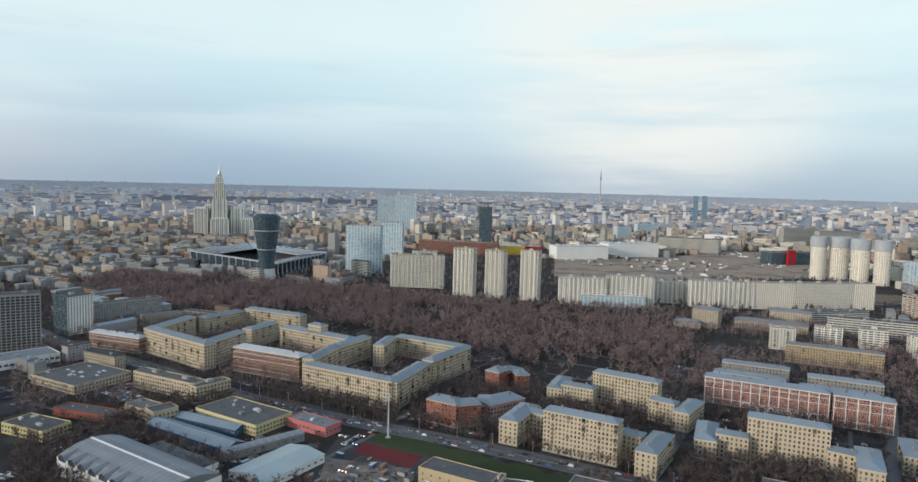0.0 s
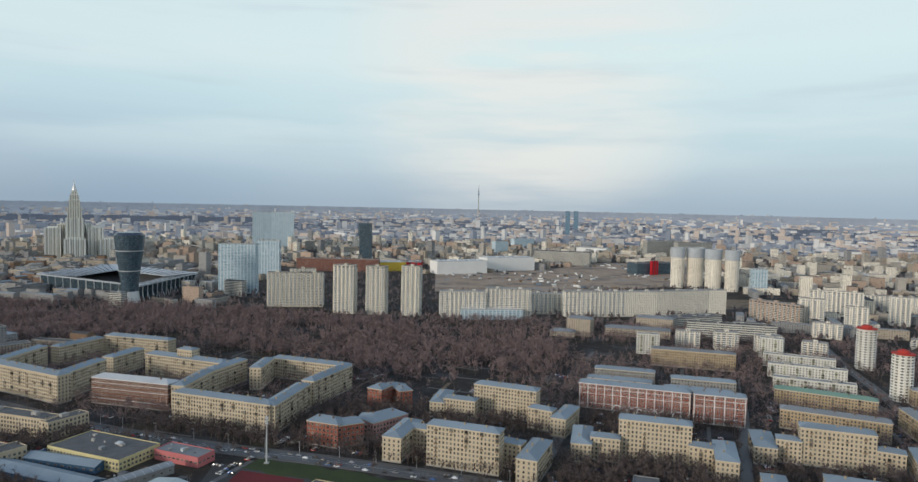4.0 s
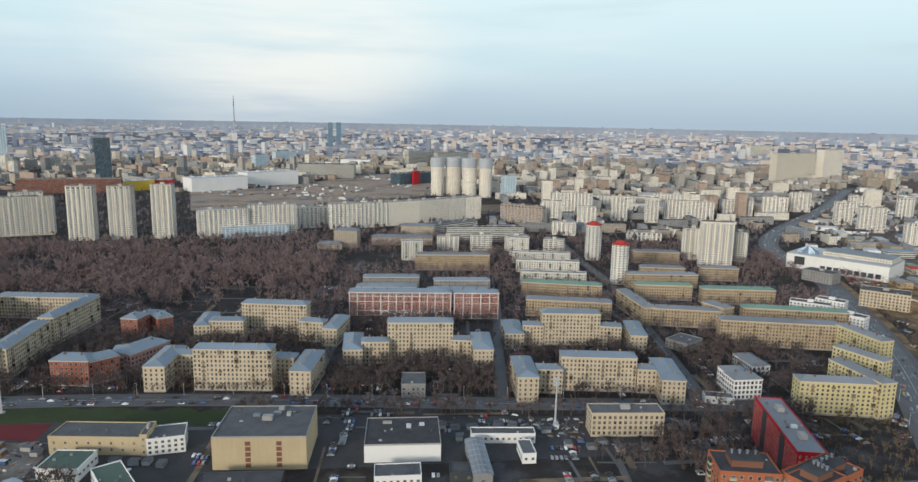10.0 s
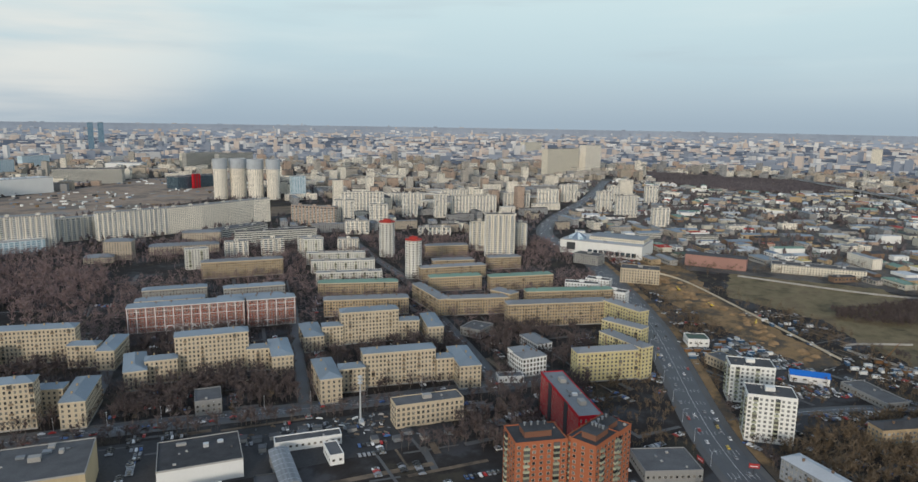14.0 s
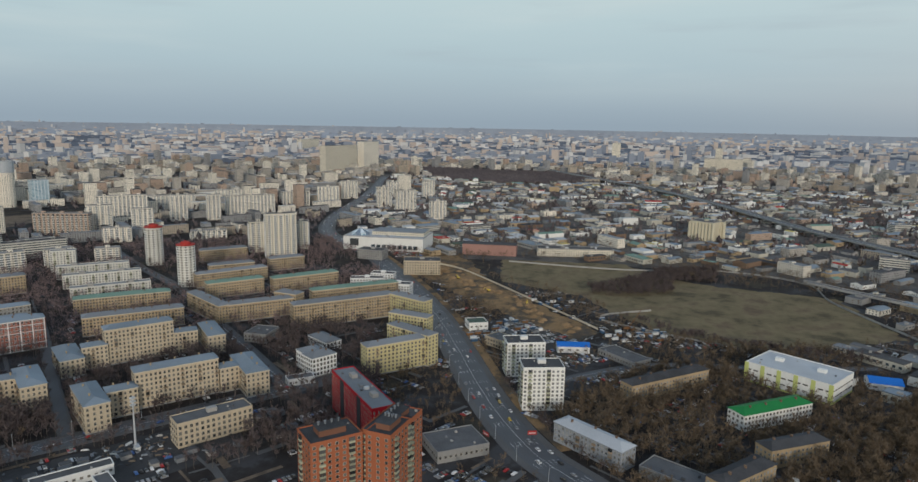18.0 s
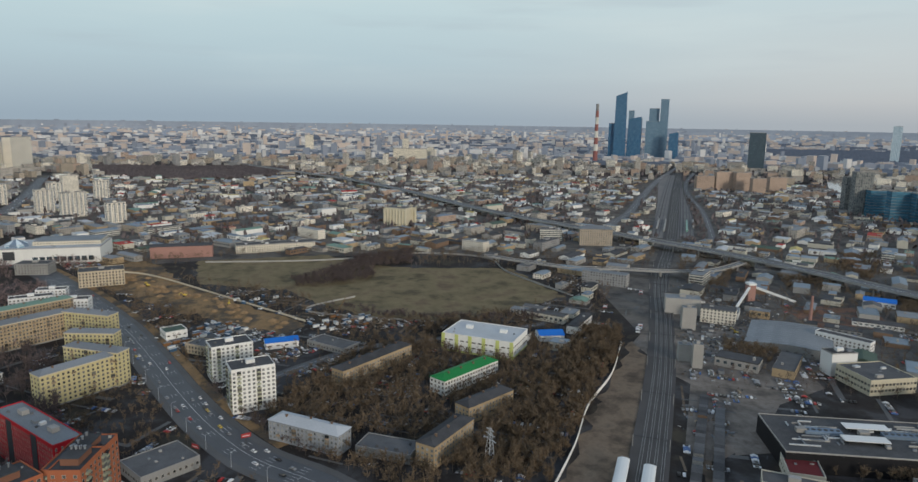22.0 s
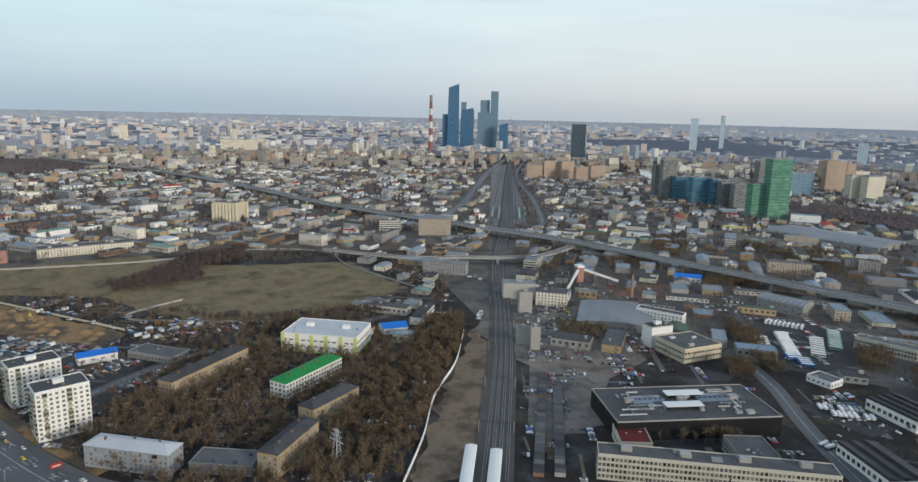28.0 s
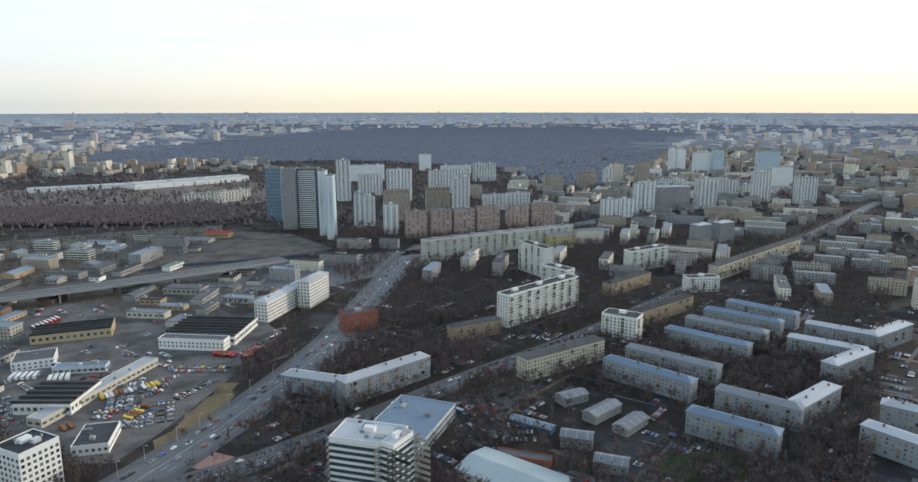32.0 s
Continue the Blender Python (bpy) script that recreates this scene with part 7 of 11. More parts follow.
house('apartment_tower', 'panel_orange', 'orange and white panel apartment tower', 'apartment tower', [(-83.1, -1524.1, -172.2, 24.7, 16, 30.0)], group='panel towers beyond the avenue')
house('apartment_tower', 'brown_tower', 'brown and white striped panel slab', 'apartment tower', [(37.4, -1058.5, -167.2, 33.4, 16, 42.8)], group='panel towers beyond the avenue')
house('apartment_tower', 'brown_tower', 'brown and white striped panel slab', 'apartment tower', [(-0.9, -1068.6, -167.2, 33.6, 16, 42.9)], group='panel towers beyond the avenue')
house('apartment_tower', 'brown_tower', 'brown and white striped panel slab', 'apartment tower', [(-37.6, -1078.5, -167.2, 33.7, 16, 43.1)], group='panel towers beyond the avenue')
house('apartment_tower', 'brown_tower', 'brown and white striped panel slab', 'apartment tower', [(-77.5, -1088.9, -167.2, 37.4, 16, 45.1)], group='panel towers beyond the avenue')
house('apartment_tower', 'brown_tower', 'brown and white striped panel slab', 'apartment tower', [(-133.2, -1148.3, -167.2, 37.3, 16, 37.4)], group='panel towers beyond the avenue')
house('apartment_tower', 'brown_tower', 'brown and white striped panel slab', 'apartment tower', [(-178.0, -1159.9, -167.2, 44.1, 16, 39.5)], group='panel towers beyond the avenue')
house('apartment_tower', 'panel_ice', 'white and pale blue panel apartment tower', 'apartment tower', [(-127.0, -1885.5, -182.2, 62.9, 16, 49.5)], group='panel towers beyond the avenue')
house('apartment_tower', 'panel_ice', 'white and pale blue panel apartment tower', 'apartment tower', [(-53.1, -2104.3, -172.1, 95.1, 16, 25.1)], group='panel towers beyond the avenue')
house('apartment_tower', 'panel_ice', 'white and pale blue panel apartment tower', 'apartment tower', [(-111.3, -1357.0, -172.2, 46.2, 16, 30.2)], group='panel towers beyond the avenue')
house('apartment_tower', 'panel_ice', 'white and pale blue panel apartment tower', 'apartment tower', [(-161.2, -1379.2, -172.2, 46.7, 16, 30.5)], group='panel towers beyond the avenue')
house('apartment_tower', 'panel_orange', 'orange and white panel apartment tower', 'apartment tower', [(-267.1, -1578.8, -157.2, 47.3, 16, 45.0)], group='panel towers beyond the avenue')
house('apartment_tower', 'panel_orange', 'orange and white panel apartment tower', 'apartment tower', [(-378.6, -1724.0, -160.2, 45.0, 16, 41.5)], group='panel towers beyond the avenue')
house('apartment_tower', 'panel_cream', 'buff brick apartment tower', 'apartment tower', [(-484.9, -1837.9, -172.2, 35.0, 16, 49.9)], group='panel towers beyond the avenue')
house('apartment_tower', 'panel_ice', 'white and pale blue panel apartment tower', 'apartment tower', [(-450.2, -1794.6, -172.2, 20.8, 16, 41.5)], group='panel towers beyond the avenue')
house('apartment_tower', 'panel_orange', 'orange and white panel apartment tower', 'apartment tower', [(-546.7, -1807.8, -160.2, 38.7, 16, 54.7)], group='panel towers beyond the avenue')
house('apartment_tower', 'panel_ice', 'white and pale blue panel apartment tower', 'apartment tower', [(-647.3, -2002.0, -172.2, 32.8, 16, 22.9)], group='panel towers beyond the avenue')
house('apartment_tower', 'panel_ice', 'white and pale blue panel apartment tower', 'apartment tower', [(-720.3, -2075.2, -172.2, 16.9, 16, 78.9)], group='panel towers beyond the avenue')
house('apartment_tower', 'panel_ice', 'white and pale blue panel apartment tower', 'apartment tower', [(-746.4, -2078.8, -172.2, 28.8, 16, 73.8)], group='panel towers beyond the avenue')
house('apartment_tower', 'panel_ice', 'white and pale blue panel apartment tower', 'apartment tower', [(-807.1, -2055.1, -172.2, 58.4, 16, 66.1)], group='panel towers beyond the avenue')
house('apartment_tower', 'glass_low', 'pale blue-green glazed tower', 'apartment tower', [(-849.0, -2045.2, -172.2, 33.1, 16, 73.7)], group='panel towers beyond the avenue')
house('apartment_tower', 'panel_ice', 'white and pale blue panel apartment tower', 'apartment tower', [(-394.2, -1317.1, -162.2, 19.9, 16, 55.5)], group='panel towers beyond the avenue')
house('apartment_tower', 'panel_ice', 'white and pale blue panel apartment tower', 'apartment tower', [(-410.9, -1312.7, -172.2, 20.6, 16, 60.6)], group='panel towers beyond the avenue')
house('apartment_tower', 'panel_ice', 'white and pale blue panel apartment tower', 'apartment tower', [(-332.8, -1250.7, -172.2, 59.3, 16, 34.5)], group='panel towers beyond the avenue')
house('apartment_tower', 'khrush_grey', 'grey panel apartment house', 'apartment tower', [(-466.8, -1333.8, -172.2, 67.9, 16, 47.1)], group='panel towers beyond the avenue')
house('apartment_tower', 'panel_ice', 'white and pale blue panel apartment tower', 'apartment tower', [(-542.4, -1358.0, -172.2, 43.2, 16, 60.7)], group='panel towers beyond the avenue')
house('apartment_tower', 'panel_ice', 'white and pale blue panel apartment tower', 'apartment tower', [(-674.7, -1558.7, -172.2, 47.9, 16, 35.2)], group='panel towers beyond the avenue')
house('apartment_tower', 'panel_ice', 'white and pale blue panel apartment tower', 'apartment tower', [(-703.1, -1453.6, -162.2, 42.7, 16, 64.0)], group='panel towers beyond the avenue')
house('apartment_tower', 'glass_low', 'pale blue-green glazed tower', 'apartment tower', [(-1017.0, -2068.3, -172.2, 74.5, 16, 68.8)], group='panel towers beyond the avenue')
house('apartment_tower', 'panel_ice', 'white and pale blue panel apartment tower', 'apartment tower', [(-716.6, -1555.5, -172.2, 25.1, 16, 26.3)], group='panel towers beyond the avenue')
house('apartment_tower', 'khrush_grey', 'grey panel apartment house', 'apartment tower', [(-384.5, -974.0, -154.2, 28.4, 16, 33.9)], group='panel towers beyond the avenue')
house('apartment_tower', 'khrush_grey', 'grey panel apartment house', 'apartment tower', [(-425.0, -990.6, -154.2, 30.1, 16, 34.2)], group='panel towers beyond the avenue')
house('apartment_tower', 'panel_ice', 'white and pale blue panel apartment tower', 'apartment tower', [(-606.2, -1755.3, -172.2, 79.0, 16, 17.2)], group='panel towers beyond the avenue')
house('apartment_tower', 'panel_ice', 'white and pale blue panel apartment tower', 'apartment tower', [(-872.2, -1692.5, -172.2, 47.3, 16, 53.7)], group='panel towers beyond the avenue')
house('apartment_tower', 'panel_ice', 'white and pale blue panel apartment tower', 'apartment tower', [(-783.4, -1419.5, -172.2, 45.3, 16, 56.3)], group='panel towers beyond the avenue')
house('apartment_tower', 'tower_slate', 'distant pale panel apartment tower', 'apartment tower', [(1532.6, -1412.6, -90.7, 80.5, 24, 62)], group='distant river towers')
house('apartment_tower', 'panel_orange', 'distant pale panel apartment tower', 'apartment tower', [(1995.3, -1957.9, -87.3, 65.3, 24, 62)], group='distant river towers')
house('apartment_tower', 'panel_orange', 'distant pale panel apartment tower', 'apartment tower', [(1939.5, -1967.1, -87.7, 58.6, 24, 62)], group='distant river towers')
house('apartment_tower', 'panel_cream', 'distant pale panel apartment tower', 'apartment tower', [(1444.6, -1524.7, -91.4, 64.3, 24, 62)], group='distant river towers')
house('apartment_tower', 'yellow_apt', 'distant pale panel apartment tower', 'apartment tower', [(1411.7, -1538.2, -91.7, 52.2, 24, 62)], group='distant river towers')
house('apartment_tower', 'panel_orange', 'distant pink panel apartment house', 'apartment house', [(2022.2, -824.9, -88.6, 54.7, 20, 42.9)], group='pink riverside houses')
house('apartment_tower', 'panel_orange', 'distant pink panel apartment house', 'apartment house', [(2021.3, -887.3, -87.3, 62.5, 20, 56.2)], group='pink riverside houses')
house('apartment_tower', 'panel_orange', 'distant pink panel apartment house', 'apartment house', [(2000, -930.8, -87.5, 45.9, 20, 56.1)], group='pink riverside houses')
house('apartment_tower', 'panel_orange', 'distant pink panel apartment house', 'apartment house', [(1924.8, -944.7, -89.2, 40.1, 20, 45.3)], group='pink riverside houses')
house('apartment_tower', 'panel_orange', 'distant pink panel apartment house', 'apartment house', [(2014.7, -1046.1, -88.8, 53.4, 20, 42)], group='pink riverside houses')
house('factory_hall', 'grey_shed', 'very large grey roofed works', 'factory', [(924.7, -938.5, -159.7, 194.2, 110, 8)])
house('factory_hall', 'ribbon_office', 'long cream works front', 'factory', [(917.3, -789.1, -156.6, 92.5, 16, 9)])
house('office_tower', 'white_grid', 'white eight-storey office with square windows', 'office', [(223.2, -348.9, -116.7, 22.0, 21.7, 27.9), (213.3, -399.7, -168, 20.6, 30, 6)])
house('office_tower', 'strip_office', 'grey glass office with white floor bands', 'office', [(39.4, -342.4, 163.2, 35.9, 22, 34), (23.8, -334, -123, 17.5, 8, 35.2)])
house('office_house', 'blue_low', 'low wide blue-grey roofed annex', 'office', [(22.6, -403.7, -111.7, 69.8, 40, 9.2)])
house('apartment_block', 'cream_long', 'cream six-storey apartment slab', 'apartment block', [(160.1, -675.4, -107.2, 84.3, 14, 20.4), (134.4, -702.6, -107.4, 43.7, 14, 28)])
house('apartment_block', 'khrush_grey', 'grey block with pale metal roof along the avenue', 'apartment block', [(90.2, -471.5, 160.4, 51.9, 13, 12.7), (41.8, -476.8, -139, 76.6, 13, 17)])
house('brick_house', 'red_low', 'small orange-red brick office', 'office', [(77, -615.1, -148.9, 33, 16, 16.8)])
house('panel_tower', 'panel_balcony', 'long white panel slab with loggias', 'apartment slab', [(-98.1, -651.9, -138.9, 106.4, 14, 31.3)])
house('panel_tower', 'panel_balcony', 'stepped white panel slab', 'apartment slab', [(-118.6, -822.8, 118.2, 53.8, 14, 36.4), (-133.3, -747.7, 129.2, 37.3, 14, 26)])
house('panel_tower', 'panel_balcony', 'white panel tower with balconies', 'apartment tower', [(-264.7, -845.6, -149.3, 66.6, 14, 26.2)])
house('panel_tower', 'panel_balcony', 'white nine-storey tower at the crossing', 'apartment tower', [(-161.3, -578.8, 146.2, 31.7, 18, 23.4)])
house('apartment_slab', 'panel_white', 'very long white panel slab', 'apartment slab', [(-32, -914.6, -151.3, 123.6, 14, 30.1), (-145, -993.4, -154.1, 125.2, 14, 26)])
house('apartment_block', 'khrush_cream', 'cream five-storey block with brown roof', 'apartment block', [(-95.4, -512.5, -148, 81.3, 13, 17.3)])
house('apartment_block', 'khrush_cream', 'long tan block along the avenue', 'apartment block', [(-419.6, -863.2, -138.8, 247.7, 13, 17.7)])
house('panel_tower', 'panel_balcony', 'white tower by the avenue', 'apartment tower', [(-293.7, -735.9, -173.8, 37.5, 14, 16.6)])
house('apartment_block', 'khrush_blue', 'grey five-storey block with blue metal roof', 'apartment block', [(-152.4, -472.6, 135.1, 69.9, 12, 15)], group='five-storey blocks in rows')
house('apartment_block', 'khrush_blue', 'grey five-storey block with blue metal roof', 'apartment block', [(-224.1, -543.2, 137, 70.7, 12, 15)], group='five-storey blocks in rows')
house('apartment_block', 'khrush_blue', 'grey five-storey block with blue metal roof', 'apartment block', [(-252.8, -572.8, 138, 70.1, 12, 15)], group='five-storey blocks in rows')
house('apartment_block', 'khrush_blue', 'grey five-storey block with blue metal roof', 'apartment block', [(-280.1, -599.7, 138.3, 68.9, 12, 15)], group='five-storey blocks in rows')
house('apartment_block', 'khrush_blue', 'grey five-storey block with blue metal roof', 'apartment block', [(-309.4, -623.3, 134, 65.7, 12, 15)], group='five-storey blocks in rows')
house('apartment_block', 'khrush_blue', 'grey five-storey block with blue metal roof', 'apartment block', [(-178.7, -498.1, 138.5, 73, 12, 15)], group='five-storey blocks in rows')
house('apartment_block', 'khrush_blue', 'grey five-storey block with blue panels', 'apartment block', [(-210.5, -420.8, 140.1, 53.9, 12, 15)], group='five-storey blocks in rows')
house('apartment_block', 'khrush_blue', 'grey five-storey block with blue panels', 'apartment block', [(-178.9, -388.6, 140.6, 54.3, 12, 15)], group='five-storey blocks in rows')
house('apartment_block', 'khrush_grey', 'grey five-storey block with snowy-bright roof', 'apartment block', [(-315.5, -523.9, 141.3, 57.2, 12, 15)], group='five-storey blocks in rows')
house('apartment_block', 'khrush_grey', 'grey five-storey block with snowy-bright roof', 'apartment block', [(-347.7, -559.2, 140.6, 53.7, 12, 15)], group='five-storey blocks in rows')
house('apartment_block', 'khrush_grey', 'grey five-storey block with snowy-bright roof', 'apartment block', [(-269.4, -366.9, 125.2, 39.8, 12, 15)], group='five-storey blocks in rows')
house('apartment_block', 'khrush_grey', 'grey five-storey block with snowy-bright roof', 'apartment block', [(-303.7, -399.1, 141.4, 41.3, 12, 15)], group='five-storey blocks in rows')
house('apartment_block', 'khrush_grey', 'grey end block with bright metal roof', 'apartment block', [(-250.1, -424.9, -144.1, 52.5, 12, 15)], group='five-storey blocks in rows')
house('apartment_block', 'khrush_grey', 'grey end block with bright metal roof', 'apartment block', [(-314, -491.8, -148.7, 55.7, 12, 15)], group='five-storey blocks in rows')
house('apartment_block', 'khrush_grey', 'grey end block with bright metal roof', 'apartment block', [(-388.5, -555.9, -148.6, 62, 12, 15)], group='five-storey blocks in rows')
house('apartment_block', 'khrush_tan', 'grey-tan block along the avenue', 'apartment block', [(-30.7, -590.3, -152.5, 50.7, 12, 13.5)], group='five-storey blocks in rows')
house('apartment_block', 'khrush_tan', 'low tan house by the avenue', 'apartment block', [(-218.1, -642.1, -142.4, 93.8, 12, 14)], group='five-storey blocks in rows')
house('apartment_block', 'khrush_tan', 'low tan house by the avenue', 'apartment block', [(-212.5, -744.6, -139.3, 78.1, 12, 14)], group='five-storey blocks in rows')
house('shed', 'grey_gable', 'small gabled workshop with pale metal roof', 'workshop', [(-82.4, -388.5, 162.8, 19.3, 11, 7)], group='gabled workshops')
house('shed', 'grey_gable', 'small gabled workshop with pale metal roof', 'workshop', [(-107.2, -426.8, -139.6, 28.8, 11, 6)], group='gabled workshops')
house('shed', 'grey_gable', 'small gabled workshop with pale metal roof', 'workshop', [(-121.5, -409.2, -136.4, 26.1, 11, 5)], group='gabled workshops')
house('shed', 'grey_gable', 'small gabled workshop with pale metal roof', 'workshop', [(-96.4, -359.5, 158.6, 18.8, 11, 6)], group='gabled workshops')
house('shed', 'grey_gable', 'small gabled workshop with pale metal roof', 'workshop', [(-91.3, -450, -153.6, 20.4, 11, 6)], group='gabled workshops')
house('shed', 'pale_shed', 'long low garage with pale flat roof', 'garage', [(-38.6, -348.5, 141.5, 56.9, 30, 5)])
house('shed', 'red_low', 'long red market stall row', 'stalls', [(-47.2, -370, 160.6, 32.9, 8, 4)])
house('shed', 'blue_shed', 'low blue metal market shed', 'shed', [(-58.1, -411.4, 144.8, 29.5, 8, 4)])
house('factory_hall', 'depot_cream', 'long depot hall with cream parapet', 'depot hall', [(248.8, -475.9, -106, 112.4, 12, 5.7)], group='bus depot halls')
house('factory_hall', 'dark_hall', 'dark sawtooth depot hall', 'depot hall', [(268.9, -460.1, 178.2, 39.4, 40, 8)], group='bus depot halls')
house('factory_hall', 'depot_brick', 'brown brick workshop with dark roof', 'workshop', [(333.6, -604.7, -160.1, 63.8, 34, 8)], group='bus depot halls')
house('factory_hall', 'white_low', 'low white depot office', 'office', [(212.4, -567.4, 172.4, 58.4, 12, 9.5)], group='bus depot halls')
house('factory_hall', 'dark_hall', 'dark flat depot hall', 'depot hall', [(209.6, -602.8, 174.2, 65.8, 55, 8)], group='bus depot halls')
house('factory_hall', 'white_low', 'white gabled depot house', 'house', [(328, -533.8, -157, 29.6, 26, 7)], group='bus depot halls')
house('factory_hall', 'blue_low', 'long blue-roofed depot shed', 'shed', [(283, -517.6, -173, 39.1, 10, 5)], group='bus depot halls')
house('apartment_tower', 'tower_slate', 'tall slate-blue apartment tower', 'apartment tower', [(297.4, -1235.7, 177.9, 27.2, 26, 96.4)], group='slate towers')
house('apartment_tower', 'tower_olive', 'tall olive-grey apartment tower', 'apartment tower', [(251.9, -1150.8, 177.9, 23.4, 24, 102.7)], group='slate towers')
house('apartment_tower', 'tower_stripe', 'tall tower striped with white balcony edges', 'apartment tower', [(223.3, -1160.5, 177.9, 36.4, 24, 101.8)], group='slate towers')
house('apartment_tower', 'tower_green', 'slim green and white apartment tower', 'apartment tower', [(186.9, -1093.5, 177.9, 11.1, 24, 104), (169.2, -1058, 177.9, 11.7, 22, 100)], group='slate towers')
house('apartment_block', 'yellow_apt', 'panel slab with yellow end walls', 'apartment block', [(-176.4, -977.3, -168.1, 38.4, 14, 20)], group='yellow-ended slabs')
house('apartment_block', 'yellow_apt', 'panel slab with yellow end walls', 'apartment block', [(-226.2, -1008.8, -169.2, 44.4, 14, 20)], group='yellow-ended slabs')
house('mall', 'white_mall', 'very long white retail hall', 'mall', [(902.9, -1733.8, -150.5, 236.5, 60, 7.1), (665.8, -1831, -137.1, 307, 60, 14)])
house('apartment_slab', 'panel_white', 'curved white panel slab', 'apartment slab', [(525.3, -1498.3, -147.5, 71.7, 14, 17.9), (454, -1497.8, -131, 81.2, 14, 24)])
house('glass_tower', 'glass_blue', 'wide pale blue glass slab', 'tower', [(-292.9, 2703.1, 6.2, 73.4, 45, 152.1), (-215.3, 2710.3, 4.5, 81.2, 45, 153.1)])
house('glass_tower', 'dark_glass', 'dark blue glass office tower', 'tower', [(89.7, 2309.8, -2.2, 43.3, 30, 127.9)])
house('office_tower', 'dark_glass', 'dark glass tower by the river', 'tower', [(2993.1, -1442.2, -115.7, 68.6, 40, 162.6)])
house('skyscraper', 'sky_blue', 'tall blue glass skyscraper with a curved sloping top', 'skyscraper', [(3592.4, -979, -105.2, 66, 45, 327.5), (3619.7, -944.7, -104.6, 38.2, 40, 193.7)], group='glass skyscrapers')
house('skyscraper', 'sky_blue', 'twisted blue glass skyscraper', 'skyscraper', [(3620.4, -1064.4, -106.4, 76.9, 45, 212.1)], group='glass skyscrapers')
house('skyscraper', 'sky_grey', 'grey stepped glass skyscraper', 'skyscraper', [(3717.1, -1072.3, -106.1, 29.5, 35, 263.5), (3702.4, -1113.8, -106.7, 29.6, 30, 222.6)], group='glass skyscrapers')
house('skyscraper', 'sky_grey', 'pale blue twin glass skyscraper', 'skyscraper', [(3624, -1163.8, -107.8, 71, 50, 208), (3656.1, -1178.7, -107.9, 52, 40, 275.3)], group='glass skyscrapers')
house('skyscraper', 'sky_grey', 'slim tall grey glass skyscraper', 'skyscraper', [(3620.9, -1222.1, -108.7, 41.9, 40, 323.4)], group='glass skyscrapers')
house('skyscraper', 'sky_blue', 'dark blue glass tower at the end of the group', 'skyscraper', [(3508.6, -1241, -109.5, 53.7, 40, 141.8)], group='glass skyscrapers')
house('chimney_stack', 'stack', 'tall red and white striped chimney stack', 'chimney', [(3218.1, -764.9, -103.4, 25.2, 14, 283.8)])
house('distant_tower', 'glass_blue', 'pale distant tower on the skyline', 'tower', [(3384.1, -2347.7, -124.8, 40.8, 30, 199.8)], group='skyline towers')
house('distant_tower', 'glass_blue', 'pale distant tower on the skyline', 'tower', [(2490.1, -2627.7, -136.5, 41.2, 30, 107.6)], group='skyline towers')
house('distant_tower', 'glass_blue', 'pale distant tower on the skyline', 'tower', [(3457.4, -2588.5, -126.8, 25.6, 30, 220.5)], group='skyline towers')
house('distant_tower', 'panel_cream', 'pale distant tower on the skyline', 'tower', [(3846.6, 714.4, -79.5, 45.8, 30, 102.9)], group='skyline towers')
house('distant_tower', 'panel_cream', 'pale distant tower on the skyline', 'tower', [(3709.8, 166.1, -87.4, 34.4, 30, 94.8)], group='skyline towers')
house('distant_tower', 'panel_cream', 'pale distant tower on the skyline', 'tower', [(3413.7, 27.7, -89.5, 32.4, 30, 60.8)], group='skyline towers')
house('distant_tower', 'panel_cream', 'pale distant tower on the skyline', 'tower', [(3310.2, 125.3, -87.8, 164.7, 30, 58.5)], group='skyline towers')
house('distant_tower', 'sky_grey', 'dark distant tower on the skyline', 'tower', [(1356.9, 3878.9, -19.3, 27.8, 25, 169.6)], group='skyline towers')
house('distant_tower', 'sky_grey', 'dark distant tower on the skyline', 'tower', [(1402.9, 3862.6, -20, 27.8, 25, 170.6)], group='skyline towers')

